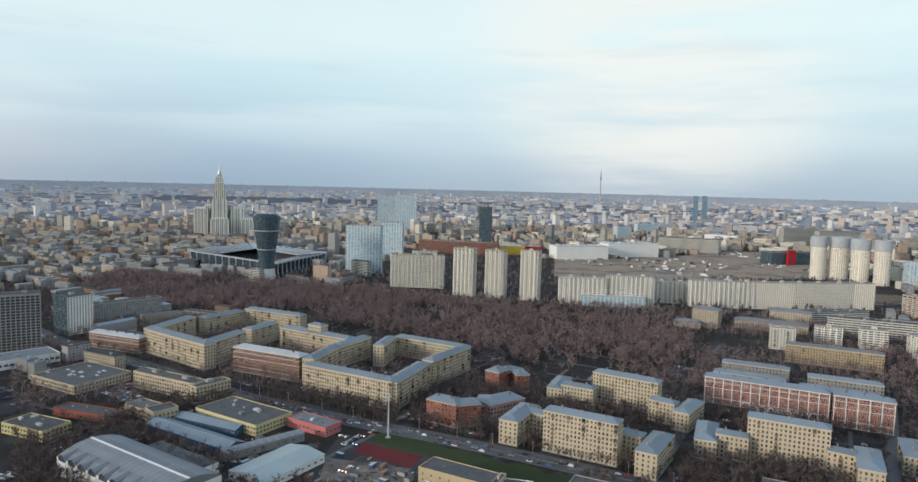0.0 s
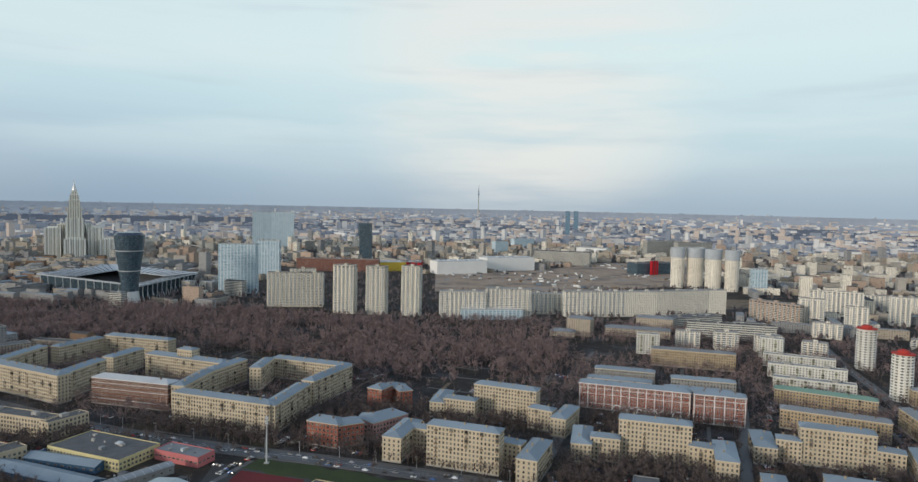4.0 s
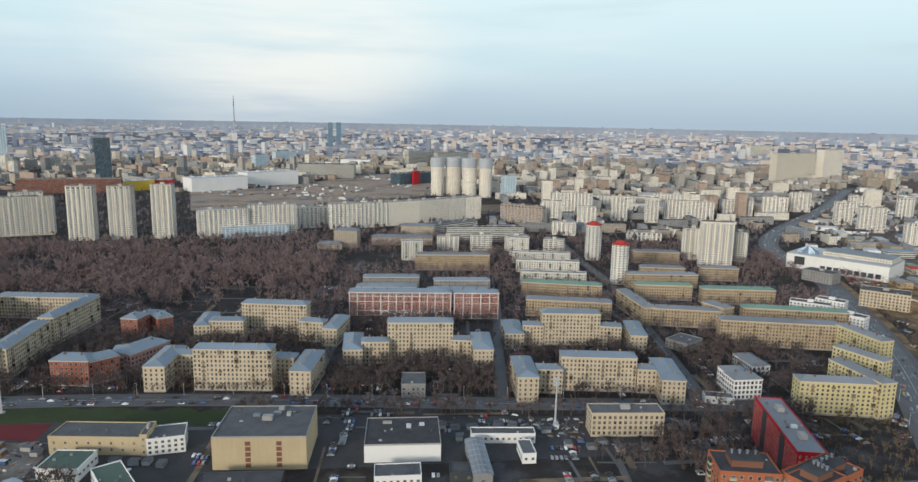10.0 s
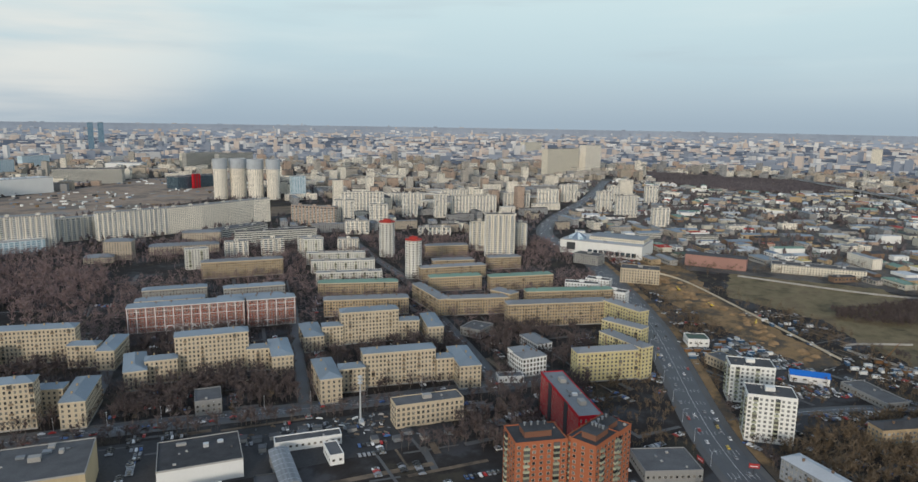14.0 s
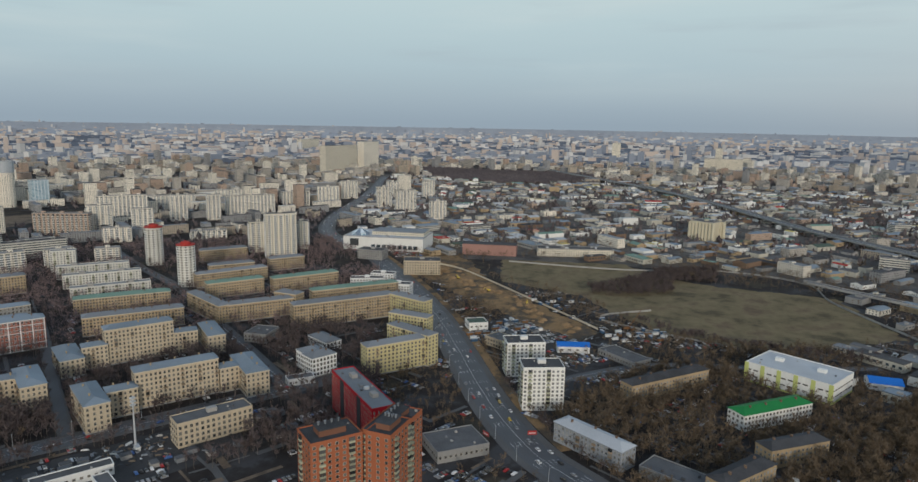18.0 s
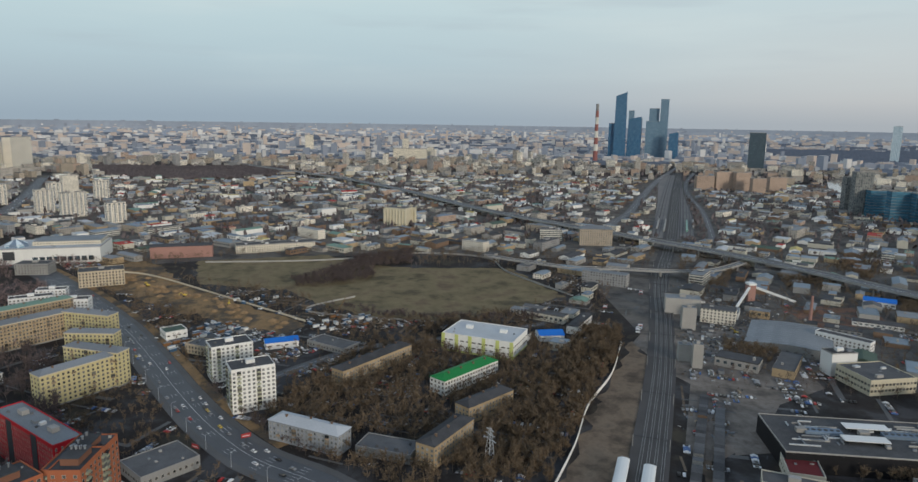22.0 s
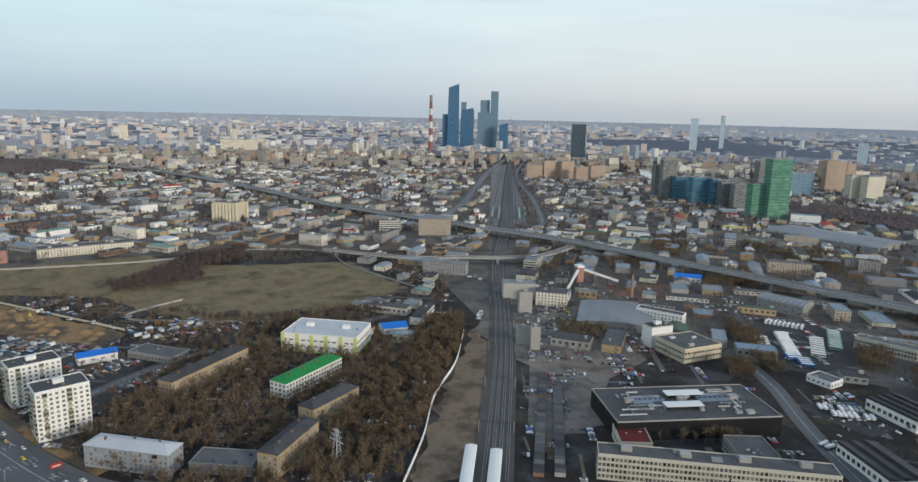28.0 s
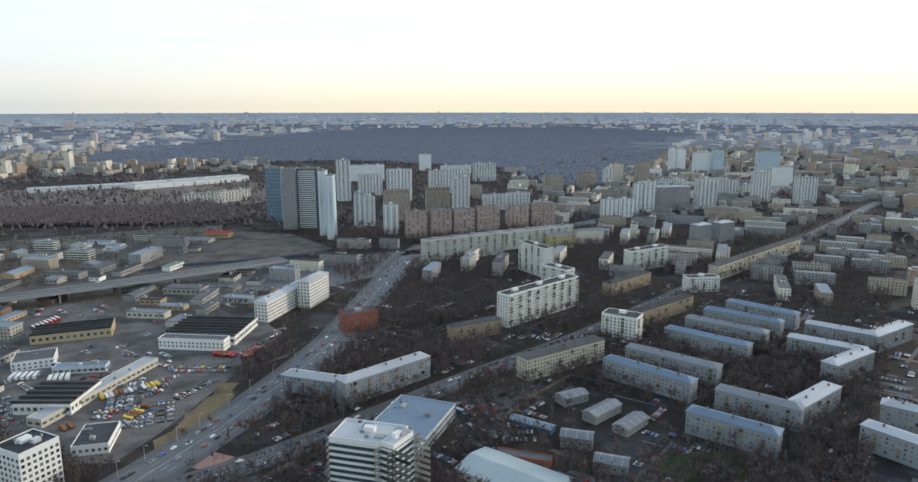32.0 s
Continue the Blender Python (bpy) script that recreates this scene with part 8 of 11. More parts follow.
# ---- landmarks ----
def palace(x, y):
    """A stepped high-rise with a spire, and lower wings round it."""
    a = math.atan2(-x, y)
    ob = thing("stepped_skyscraper", "cream stepped apartment skyscraper with a tall spire", "skyscraper", x, y, 0, a)
    claim_rect(x, y, a, 220, 120)
    for u, v, w, d, h in ((0, 0, 50, 50, 128), (-60, 4, 46, 46, 98), (58, 4, 46, 46, 98), (0, -42, 62, 34, 64), (96, -24, 58, 40, 62), (-34, 30, 30, 40, 108), (34, 30, 30, 40, 108)):
        m = MB()
        m.box(u, v, -1, w, d, h + 1)
        part("wing", m, "far_rib", ob)
        m = MB()
        m.box(u, v, h, w * 0.7, d * 0.7, 5, taper=0.8)
        part("attic", m, "far_rib", ob)
        for k in range(5):
            m = MB()
            m.box(u + (k - 2) * w * 0.22, v - d / 2 - 0.7, 0, w * 0.07, 1.8, h + 2)
            part("rib", m, "white_panel", ob)
    for z, w, h in ((128, 42, 34), (162, 34, 26), (188, 26, 16), (204, 18, 12)):
        m = MB()
        m.box(0, 0, z, w, w, h, taper=0.9)
        part("tier", m, "far_rib", ob)
        m = MB()
        m.box(0, 0, z + h - 1.5, w * 0.98, w * 0.98, 1.6, bottom=True)
        part("cornice", m, "white_panel", ob)
    m = MB()
    m.prism(0, 0, [(216, 7), (226, 5), (236, 1.8), (256, 0.3)], 10)
    part("spire", m, "pale_steel", ob, "pale metal spire")


palace(-826, 2312)


def tv_tower(x, y, z0, top):
    ob = thing("television_tower", "slim grey concrete television tower with a needle mast", "tower", x, y, 0)
    H = top - z0
    for nm, rings, mt in (("foot", [(z0 - 4, 11), (z0 + H * 0.06, 5.5), (z0 + H * 0.12, 3.6)], "concrete"), ("shaft", [(z0 + H * 0.12, 3.5), (z0 + H * 0.60, 2.7), (z0 + H * 0.70, 2.4)], "concrete"),
                          ("pod", [(z0 + H * 0.60, 2.8), (z0 + H * 0.615, 4.6), (z0 + H * 0.67, 4.8), (z0 + H * 0.69, 2.6)], "curtain_grey"), ("mast", [(z0 + H * 0.69, 2.6), (z0 + H * 0.82, 1.8), (z0 + H * 0.90, 1.2), (top, 0.4)], "dark_steel")):
        m = MB()
        m.prism(0, 0, rings, 14)
        part(nm, m, mt, ob)


tv_tower(935, 4503, 150, 330)


def stadium():
    c = [(-625, 1551), (-378, 1380), (-314, 1576), (-530, 1720)]
    claim_poly(c)
    cx, cy = -462, 1556
    ob = thing("stadium", "grey steel stadium with a slanted white ring roof", "stadium", cx, cy)
    P = [Vector((x - cx, y - cy, 0)) for x, y in c]
    hs = (34, 30, 34, 38)
    for i in range(4):
        p, q = P[i], P[(i + 1) % 4]
        h0, h1 = hs[i], hs[(i + 1) % 4]
        m = MB()
        m.face([(p.x * 0.9, p.y * 0.9, -1), (q.x * 0.9, q.y * 0.9, -1), (q.x, q.y, h1 - 3), (p.x, p.y, h0 - 3)])
        part("glass_front", m, "curtain_dark", ob, "dark glazed front")
        m = MB()
        a, b = p * 0.62, q * 0.62
        m.face([(p.x * 1.03, p.y * 1.03, h0), (q.x * 1.03, q.y * 1.03, h1), (b.x, b.y, h1 - 7), (a.x, a.y, h0 - 7)])
        m.face([(a.x, a.y, h0 - 9), (b.x, b.y, h1 - 9), (q.x * 1.03, q.y * 1.03, h1 - 3), (p.x * 1.03, p.y * 1.03, h0 - 3)])
        m.face([(p.x * 1.03, p.y * 1.03, h0 - 3), (q.x * 1.03, q.y * 1.03, h1 - 3), (q.x * 1.03, q.y * 1.03, h1), (p.x * 1.03, p.y * 1.03, h0)])
        m.face([(b.x, b.y, h1 - 7), (a.x, a.y, h0 - 7), (a.x, a.y, h0 - 9), (b.x, b.y, h1 - 9)])
        part("roof", m, "lattice", ob, "grey lattice stand roof")
        m = MB()
        for k in range(1, 12):
            e0, e1 = p.lerp(q, k / 12), a.lerp(b, k / 12)
            z0 = h0 + (h1 - h0) * k / 12
            m.beam((e0.x * 1.03, e0.y * 1.03, z0 + 0.5), (e1.x, e1.y, z0 - 6.5), 1.0)
        part("roof_ribs", m, "dark_steel", ob, "dark ribs across the roof", "stuff")
        m = MB()
        m.face([(a.x * 0.7, a.y * 0.7, 1), (b.x * 0.7, b.y * 0.7, 1), (q.x * 0.9, q.y * 0.9, 22), (p.x * 0.9, p.y * 0.9, 22)])
        part("stand", m, "roof_dark", ob)
        n = 13
        for k in range(n):
            e = p.lerp(q, (k + 0.5) / n)
            hh = h0 + (h1 - h0) * (k + 0.5) / n
            m = MB()
            m.beam((e.x * 1.01, e.y * 1.01, -0.5), (e.x * 1.03, e.y * 1.03, hh - 1), 1.1)
            m.beam((e.x * 1.02, e.y * 1.02, hh * 0.5), (e.x * 1.09, e.y * 1.09, 0), 0.7)
            part("strut", m, "pale_steel", ob)
    m = MB()
    m.face([(v.x * 0.45, v.y * 0.45, 0.3) for v in P])
    part("pitch", m, "lawn", ob)
    tw = thing("glass_tower", "dark green glass tower flaring outwards to its top", "tower", -388, 1352)
    m = MB()
    m.prism(0, 0, [(22, 15), (40, 16), (70, 20), (100, 24.5), (128, 27)], 28, top=0)
    part("shaft", m, "curtain_dark", tw)
    m = MB()
    m.prism(0, 0, [(-1, 19), (10, 17), (22, 15.2)], 28)
    part("foot", m, "pale_steel", tw, "pale steel foot")
    for z, r in ((60, 19.2), (98, 24.6)):
        m = MB()
        m.prism(0, 0, [(z, r), (z + 1.6, r + 0.3)], 28)
        part("ring", m, "pale_steel", tw)
    m = MB()
    m.prism(0, 0, [(128, 26), (133, 22)], 28)
    part("cap", m, "curtain_dark", tw)
    claim_rect(-388, 1352, 0, 50, 50)


stadium()


def round_house(x, y, h, r):
    ob = thing("round_tower", "round white apartment tower with a red crown", "apartment tower", x, y, group="red-crowned towers")
    claim_rect(x, y, 0, 2 * r, 2 * r)
    m = MB()
    m.prism(0, 0, [(-1, r), (h, r)], 24)
    part("wall", m, "pale_panel", ob)
    n = int(h / 3.1)
    for q in range(12):
        a = 2 * math.pi * (q + 0.5) / 12
        cx, cy = math.cos(a) * r * 0.99, math.sin(a) * r * 0.99
        m = MB()
        for k in range(n):
            m.box(cx, cy, k * 3.1 + 1.2, 0.3, r * 0.24, 1.5, a, bottom=True)
        part("window_column", m, "pane", ob, "column of dark windows", "stuff")
        if q % 2:
            m = MB()
            for k in range(1, n):
                m.box(cx * 1.04, cy * 1.04, k * 3.1 + 0.1, 1.5, r * 0.42, 1.05, a, bottom=True)
            part("balcony_column", m, "white_panel", ob, "column of white balconies", "stuff")
    m = MB()
    m.prism(0, 0, [(h, r + 1), (h + 1.2, r + 1), (h + 1.3, r * 0.6), (h + 4, r * 0.55), (h + 4.5, r * 0.3), (h + 5.5, 0.4)], 20)
    part("crown", m, "roof_red", ob, "red metal crown")


round_house(592, 612, 50, 10)
round_house(662, 742, 52, 11)


def arena():
    """A broad hall with a vaulted metal roof and a row of half-round dormers."""
    x, y, w, d, h = -205.4, 423.0, 110.0, 46.0, 13.0
    rot = radians(-33)
    claim_rect(x, y, rot, w, d)
    ob = thing("sports_hall", "white hall with a grey vaulted metal roof and round dormers", "hall", x, y, 0, rot)
    m = MB()
    m.box(0, 0, -1, w, d, h + 1)
    part("wall", m, "white_panel", ob)
    n = 14

    def rise(t):
        return h + 6.0 * math.sin(math.pi * t) ** 0.8
    m = MB()
    for k in range(n):
        v0, v1 = -d / 2 + d * k / n, -d / 2 + d * (k + 1) / n
        m.face([(-w / 2, v0, rise(k / n)), (w / 2, v0, rise(k / n)), (w / 2, v1, rise((k + 1) / n)), (-w / 2, v1, rise((k + 1) / n))])
    for s in (-1, 1):
        m.face([(s * w / 2, -d / 2 + d * k / n, rise(k / n)) for k in range(n + 1)])
    part("vault", m, "roof_grey", ob, "grey metal vault")
    m = MB()
    m.box(0, 0, h + 5.9, w, 1.6, 0.4)
    part("ridge_cap", m, "white_paint", ob)
    for k in range(1, 22):
        m = MB()
        u = -w / 2 + w * k / 22
        for j in range(n):
            v0, v1 = -d / 2 + d * j / n, -d / 2 + d * (j + 1) / n
            m.face([(u - 0.1, v0, rise(j / n) + 0.1), (u + 0.1, v0, rise(j / n) + 0.1), (u + 0.1, v1, rise((j + 1) / n) + 0.1), (u - 0.1, v1, rise((j + 1) / n) + 0.1)])
        part("seam", m, "roof_pale", ob)
    for k in range(9):
        m = MB()
        u = -w / 2 + w * (k + 0.6) / 9
        for j in range(8):
            t0, t1 = math.pi * j / 8, math.pi * (j + 1) / 8
            m.face([(u - 4.2 * math.cos(t0), -d / 2 - 0.8, h - 1.5 + 4.4 * math.sin(t0)), (u - 4.2 * math.cos(t1), -d / 2 - 0.8, h - 1.5 + 4.4 * math.sin(t1)), (u - 4.2 * math.cos(t1), -d / 2 + 9, h + 0.5 + 4.4 * math.sin(t1)), (u - 4.2 * math.cos(t0), -d / 2 + 9, h + 0.5 + 4.4 * math.sin(t0))])
        part("dormer", m, "roof_grey", ob, "half-round metal dormer")
        m = MB()
        m.face([(u - 3.5 * math.cos(math.pi * j / 8), -d / 2 - 0.6, h - 1.5 + 3.6 * math.sin(math.pi * j / 8)) for j in range(9)])
        part("lunette", m, "glass_band", ob)
    m = MB()
    m.box(2, d / 2 + 7, -1, 64, 14, h - 1)
    part("annex", m, "white_panel", ob)
    m = MB()
    m.box(2, d / 2 + 7, h - 2, 63, 13, 0.3)
    part("annex_roof", m, "roof_tar", ob)
    for k in range(14):
        m = MB()
        m.box(-w / 2 - 0.1, -d / 2 + d * (k + 0.5) / 14, 4, 0.4, 2, 2.4, bottom=True)
        part("window", m, "glass_band", ob)


arena()
house("warehouse", "pale_shed", "broad low warehouse with a pale sea-green metal roof", "warehouse", [(-121, 450, -31, 34, 56, 6.0)])


# ---- rooftop plant of the black hall ----
HALL, HALL_H = (365.7, -271.5, -98.5), 12.7


def hall_plant():
    hx, hy, rot = HALL
    a = radians(rot)
    ob = thing("roof_plant", "silver ducts and white canopies on the black hall roof", "roof plant", hx, hy, HALL_H + 0.16, a)
    rnd = random.Random(5)
    for u, v in ((-4, -8), (4, 10)):
        m = MB()
        m.box(u, v, 2.4, 26, 8, 0.5, bottom=True)
        part("canopy", m, "white_paint", ob, "white flat canopy")
        for k in (-10, 10):
            m = MB()
            m.box(u + k, v, 0, 0.5, 6, 2.4)
            part("support", m, "dark_steel", ob)
    for k in range(54):
        m = MB()
        L_ = rnd.choice((5, 8, 12, 18))
        side = rnd.choice((-1, 1))
        if rnd.random() < 0.6:
            m.box(side * rnd.uniform(14, 42), rnd.choice((-17, -14, -9, -4, 5, 10, 14, 17)) + rnd.uniform(-0.6, 0.6), 0, L_, 0.6, rnd.uniform(0.6, 1.1))
        else:
            m.box(side * rnd.uniform(12, 44), rnd.uniform(-14, 14), 0, 0.6, L_ * 0.6, rnd.uniform(0.6, 1.1))
        part("duct", m, rnd.choice(("roof_grey", "pale_steel", "concrete")), ob)
    for u in (-24, 22):
        m = MB()
        m.box(u, 3, 0, 22, 6.5, 1.8)
        part("cooler", m, "roof_sky", ob)
        for k in range(6):
            m = MB()
            m.prism(u - 9 + k * 3.6, 3, [(1.8, 1.2), (2.1, 1.2)], 10)
            part("fan_ring", m, "dark_steel", ob)


# ---- infill of the nearer quarters, then the far city ----
WALLS = ["far_white", "far_drab", "far_tan", "far_grey", "far_orange", "far_band"]
mat("far_drab", (0.42, 0.39, 0.345), var=0.10, rnd=0.16, windows=WIN)
ROOFS = ["roof_grey", "roof_tar", "roof_pale", "roof_blue", "roof_dark", "roof_moss"]
PLAIN = ["white_panel", "concrete", "tan_brick", "grey_render", "pale_render", "dark_brick", "roof_red", "roof_sky", "pink_brick", "roof_mint", "roof_straw"]
# yards and banks that stay free of houses and trees
CLEAR = [[(-93.0, 474.0), (-29.0, 458.0), (-26.0, 433.0), (-38.0, 407.0), (-63.0, 404.0), (-88.0, 416.0)], [(-90, 522), (119, 424), (260, 346), (330, 310), (300, 265), (100, 350), (-100, 430)], [(524, -446), (570, -496), (521, -530), (495, -560), (420, -490), (410, -428), (438, -398)], [(281, -410), (425, -629), (400, -720), (246, -613), (183, -655), (140, -604), (158, -499), (170, -405), (188, -370), (216, -370)],
         [(300, -60), (660, -180), (900, -260), (900, -345), (640, -275), (300, -160)], [(300, -150), (470, -215), (440, -420), (330, -430), (270, -340)], [(370, -360), (370, -425), (320, -415), (312, -380)], [(369, -877), (346, -987), (346, -1129), (243, -1099), (158, -981), (183, -932), (273, -882)]]


def within(polys, x, y):
    """Whether a single spot lies in any of the outlines."""
    for poly in polys:
        k = False
        for i in range(len(poly)):
            (x0, y0), (x1, y1) = poly[i - 1], poly[i]
            if (y0 > y) != (y1 > y) and x < (x1 - x0) * (y - y0) / (y1 - y0) + x0:
                k = not k
        if k:
            return True
    return False


class Boxes:
    """Many plain houses gathered into one mesh: walls, roof edge and roof top in arrays."""

    def __init__(self):
        self.V, self.Q, self.M = [], [], []
        self.n = 0

    def add(self, x, y, rot, w, d, h, wall, roof, zb=0.0, ridge=0.0):
        c, s = math.cos(rot), math.sin(rot)
        v = []
        if ridge:
            i = self.n
            for z, k in ((zb - 1.5, 1.0), (zb + h, 1.0)):
                for a, b in ((-1, -1), (1, -1), (1, 1), (-1, 1)):
                    lx, ly = a * w / 2, b * d / 2
                    v.append((x + lx * c - ly * s, y + lx * s + ly * c, z))
            for a in (-1, 1):
                v.append((x + a * w / 2 * c, y + a * w / 2 * s, zb + h + ridge))
            self.V += v
            self.Q += [(i, i + 1, i + 5, i + 4), (i + 1, i + 2, i + 6, i + 5), (i + 2, i + 3, i + 7, i + 6), (i + 3, i, i + 4, i + 7), (i + 4, i + 5, i + 9, i + 8), (i + 6, i + 7, i + 8, i + 9), (i + 5, i + 6, i + 9), (i + 7, i + 4, i + 8)]
            self.M += [wall] * 4 + [roof, roof, wall, wall]
            self.n += 10
            return
        for z in (zb - 1.5, zb + h):
            for a, b in ((-1, -1), (1, -1), (1, 1), (-1, 1)):
                lx, ly = a * w / 2, b * d / 2
                v.append((x + lx * c - ly * s, y + lx * s + ly * c, z))
        i = self.n
        self.V += v
        self.Q += [(i, i + 1, i + 5, i + 4), (i + 1, i + 2, i + 6, i + 5), (i + 2, i + 3, i + 7, i + 6), (i + 3, i, i + 4, i + 7), (i + 4, i + 5, i + 6, i + 7)]
        self.M += [wall] * 4 + [roof]
        self.n += 8

    def make(self, name, label, category, walls, roofs):
        if not self.V:
            return
        V = np.array(self.V)
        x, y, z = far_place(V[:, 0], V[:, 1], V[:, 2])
        me = bpy.data.meshes.new(name)
        me.from_pydata(np.stack([x, y, z], 1).tolist(), [], self.Q)
        for k in walls + roofs:
            me.materials.append(MATS[k])
        me.polygons.foreach_set("material_index", self.M)
        me.update()
        tagged(new(name, me), label, category, kind="stuff")


def zone(az, D):
    """Character of the built land by direction (degrees left of the first view) and distance."""
    if az > 17:
        return "old" if D < 2600 else "mixed"
    if az > 8:
        return "mixed"
    if az > -32:
        return "" if D < (1900 if az < 2 else 1700) else "mixed"
    if az > -58:
        return "" if D < 1150 else "low" if D < 1500 else "estate" if D < 2600 else "mixed"
    if az > -142:
        return "works" if D < 2500 else "mixed"
    if az > -166:
        return "works" if D < 1150 else "" if D < 2300 else "mixed"
    if az > -186:
        return "low" if D < 1000 else ""
    if az > -215:
        return "low" if D < 2300 else "mixed"
    return "mixed"


def zone_house(rng, zn):
    """w, d, h, wall, roof for a house of that kind of quarter."""
    t = rng.random()
    if zn == "low":
        return rng.uniform(25, 70), 12, rng.uniform(13, 17), rng.choice((1, 2, 3, 3, 0)), rng.choice((7, 6, 9, 10))
    if zn == "works":
        if t < 0.86:
            return rng.uniform(13, 50), rng.uniform(9, 24), rng.uniform(3.5, 8), rng.choice((12, 13, 13, 14, 15, 15, 16, 17, 12, 14, 16, 12, 13, 16, 17)), rng.choice((6, 7, 7, 8, 8, 9, 10, 10, 6, 6, 11, 19, 9, 21, 7, 10, 8, 6, 9, 7, 6, 8, 9))
        return rng.uniform(24, 60), rng.uniform(13, 18), rng.uniform(9, 16), rng.choice((0, 1, 2, 3, 5)), rng.choice((6, 7, 9))
    if zn == "old":
        return rng.uniform(24, 54), rng.uniform(12, 15), rng.uniform(12, 21), rng.choice((2, 2, 3, 3, 17, 15)), rng.choice((6, 9, 10, 7, 9))
    if zn == "estate":
        if t < 0.62:
            return rng.uniform(35, 80), rng.uniform(12, 14), rng.uniform(13, 18), rng.choice((0, 1, 2, 3)), rng.choice((7, 6, 9, 8))
        if t < 0.85:
            return rng.uniform(30, 90), 14, rng.uniform(25, 34), rng.choice((0, 0, 1, 1, 4)), rng.choice((7, 10))
        return rng.uniform(18, 26), 18, rng.uniform(36, 56), rng.choice((0, 0, 0, 1, 4)), rng.choice((7, 10))
    if t < 0.80:
        return rng.uniform(18, 62), rng.uniform(11, 16), rng.uniform(9, 24), rng.choice((0, 1, 2, 3, 2, 1, 4)), rng.choice((6, 7, 8, 9, 10))
    if t < 0.97:
        return rng.uniform(20, 50), 15, rng.uniform(24, 38), rng.choice((0, 1, 4, 2, 5)), rng.choice((7, 6))
    return rng.uniform(16, 24), 18, rng.uniform(40, 64), rng.choice((0, 1, 3)), 7


WOODS = [
    [(2640, 1380), (2700, 560), (2300, 560), (2120, 760), (2230, 1050)],
    [(1300, -1270), (1130, -1330), (819, -1395), (477, -1415), (354, -1300), (354, -1241), (488, -1190), (855, -1170), (1017, -1160), (1220, -1120)],
    [(1517, -2389), (960, -5672), (-1690, -5553), (-600, -2900), (-289, -2214), (333, -2600), (800, -2500)],
    [(328, -2689), (758, -6208), (-1265, -6495), (-1900, -4600), (-1250, -3500), (-700, -2300), (-429, -1760), (-290, -1720), (-216, -2364)],
    [(-2560, 5300), (-640, 5850), (-700, 7300), (-3000, 6900)],
    [(3400, -1900), (5200, -2500), (5000, -3800), (2600, -3000)],
]
PARK = [(-659, 1132), (-690, 1352), (-420, 1300), (-130, 1217), (160, 1030), (330, 967), (305, 840), (235, 730), (95, 690), (15, 815), (-111, 885), (-240, 960), (-426, 985)]
PARK2 = [(-1000, 1040), (-690, 1120), (-560, 1040), (-640, 950), (-900, 930)]
SITE = [(215, 1500), (560, 1470), (900, 1620), (1180, 1860), (1120, 2260), (900, 2260), (760, 2120), (600, 1990), (380, 1890), (270, 1880)]
OPEN = [(1080, 1260), (800, 1500), (420, 1400), (290, 1230), (560, 1170), (840, 1220)]


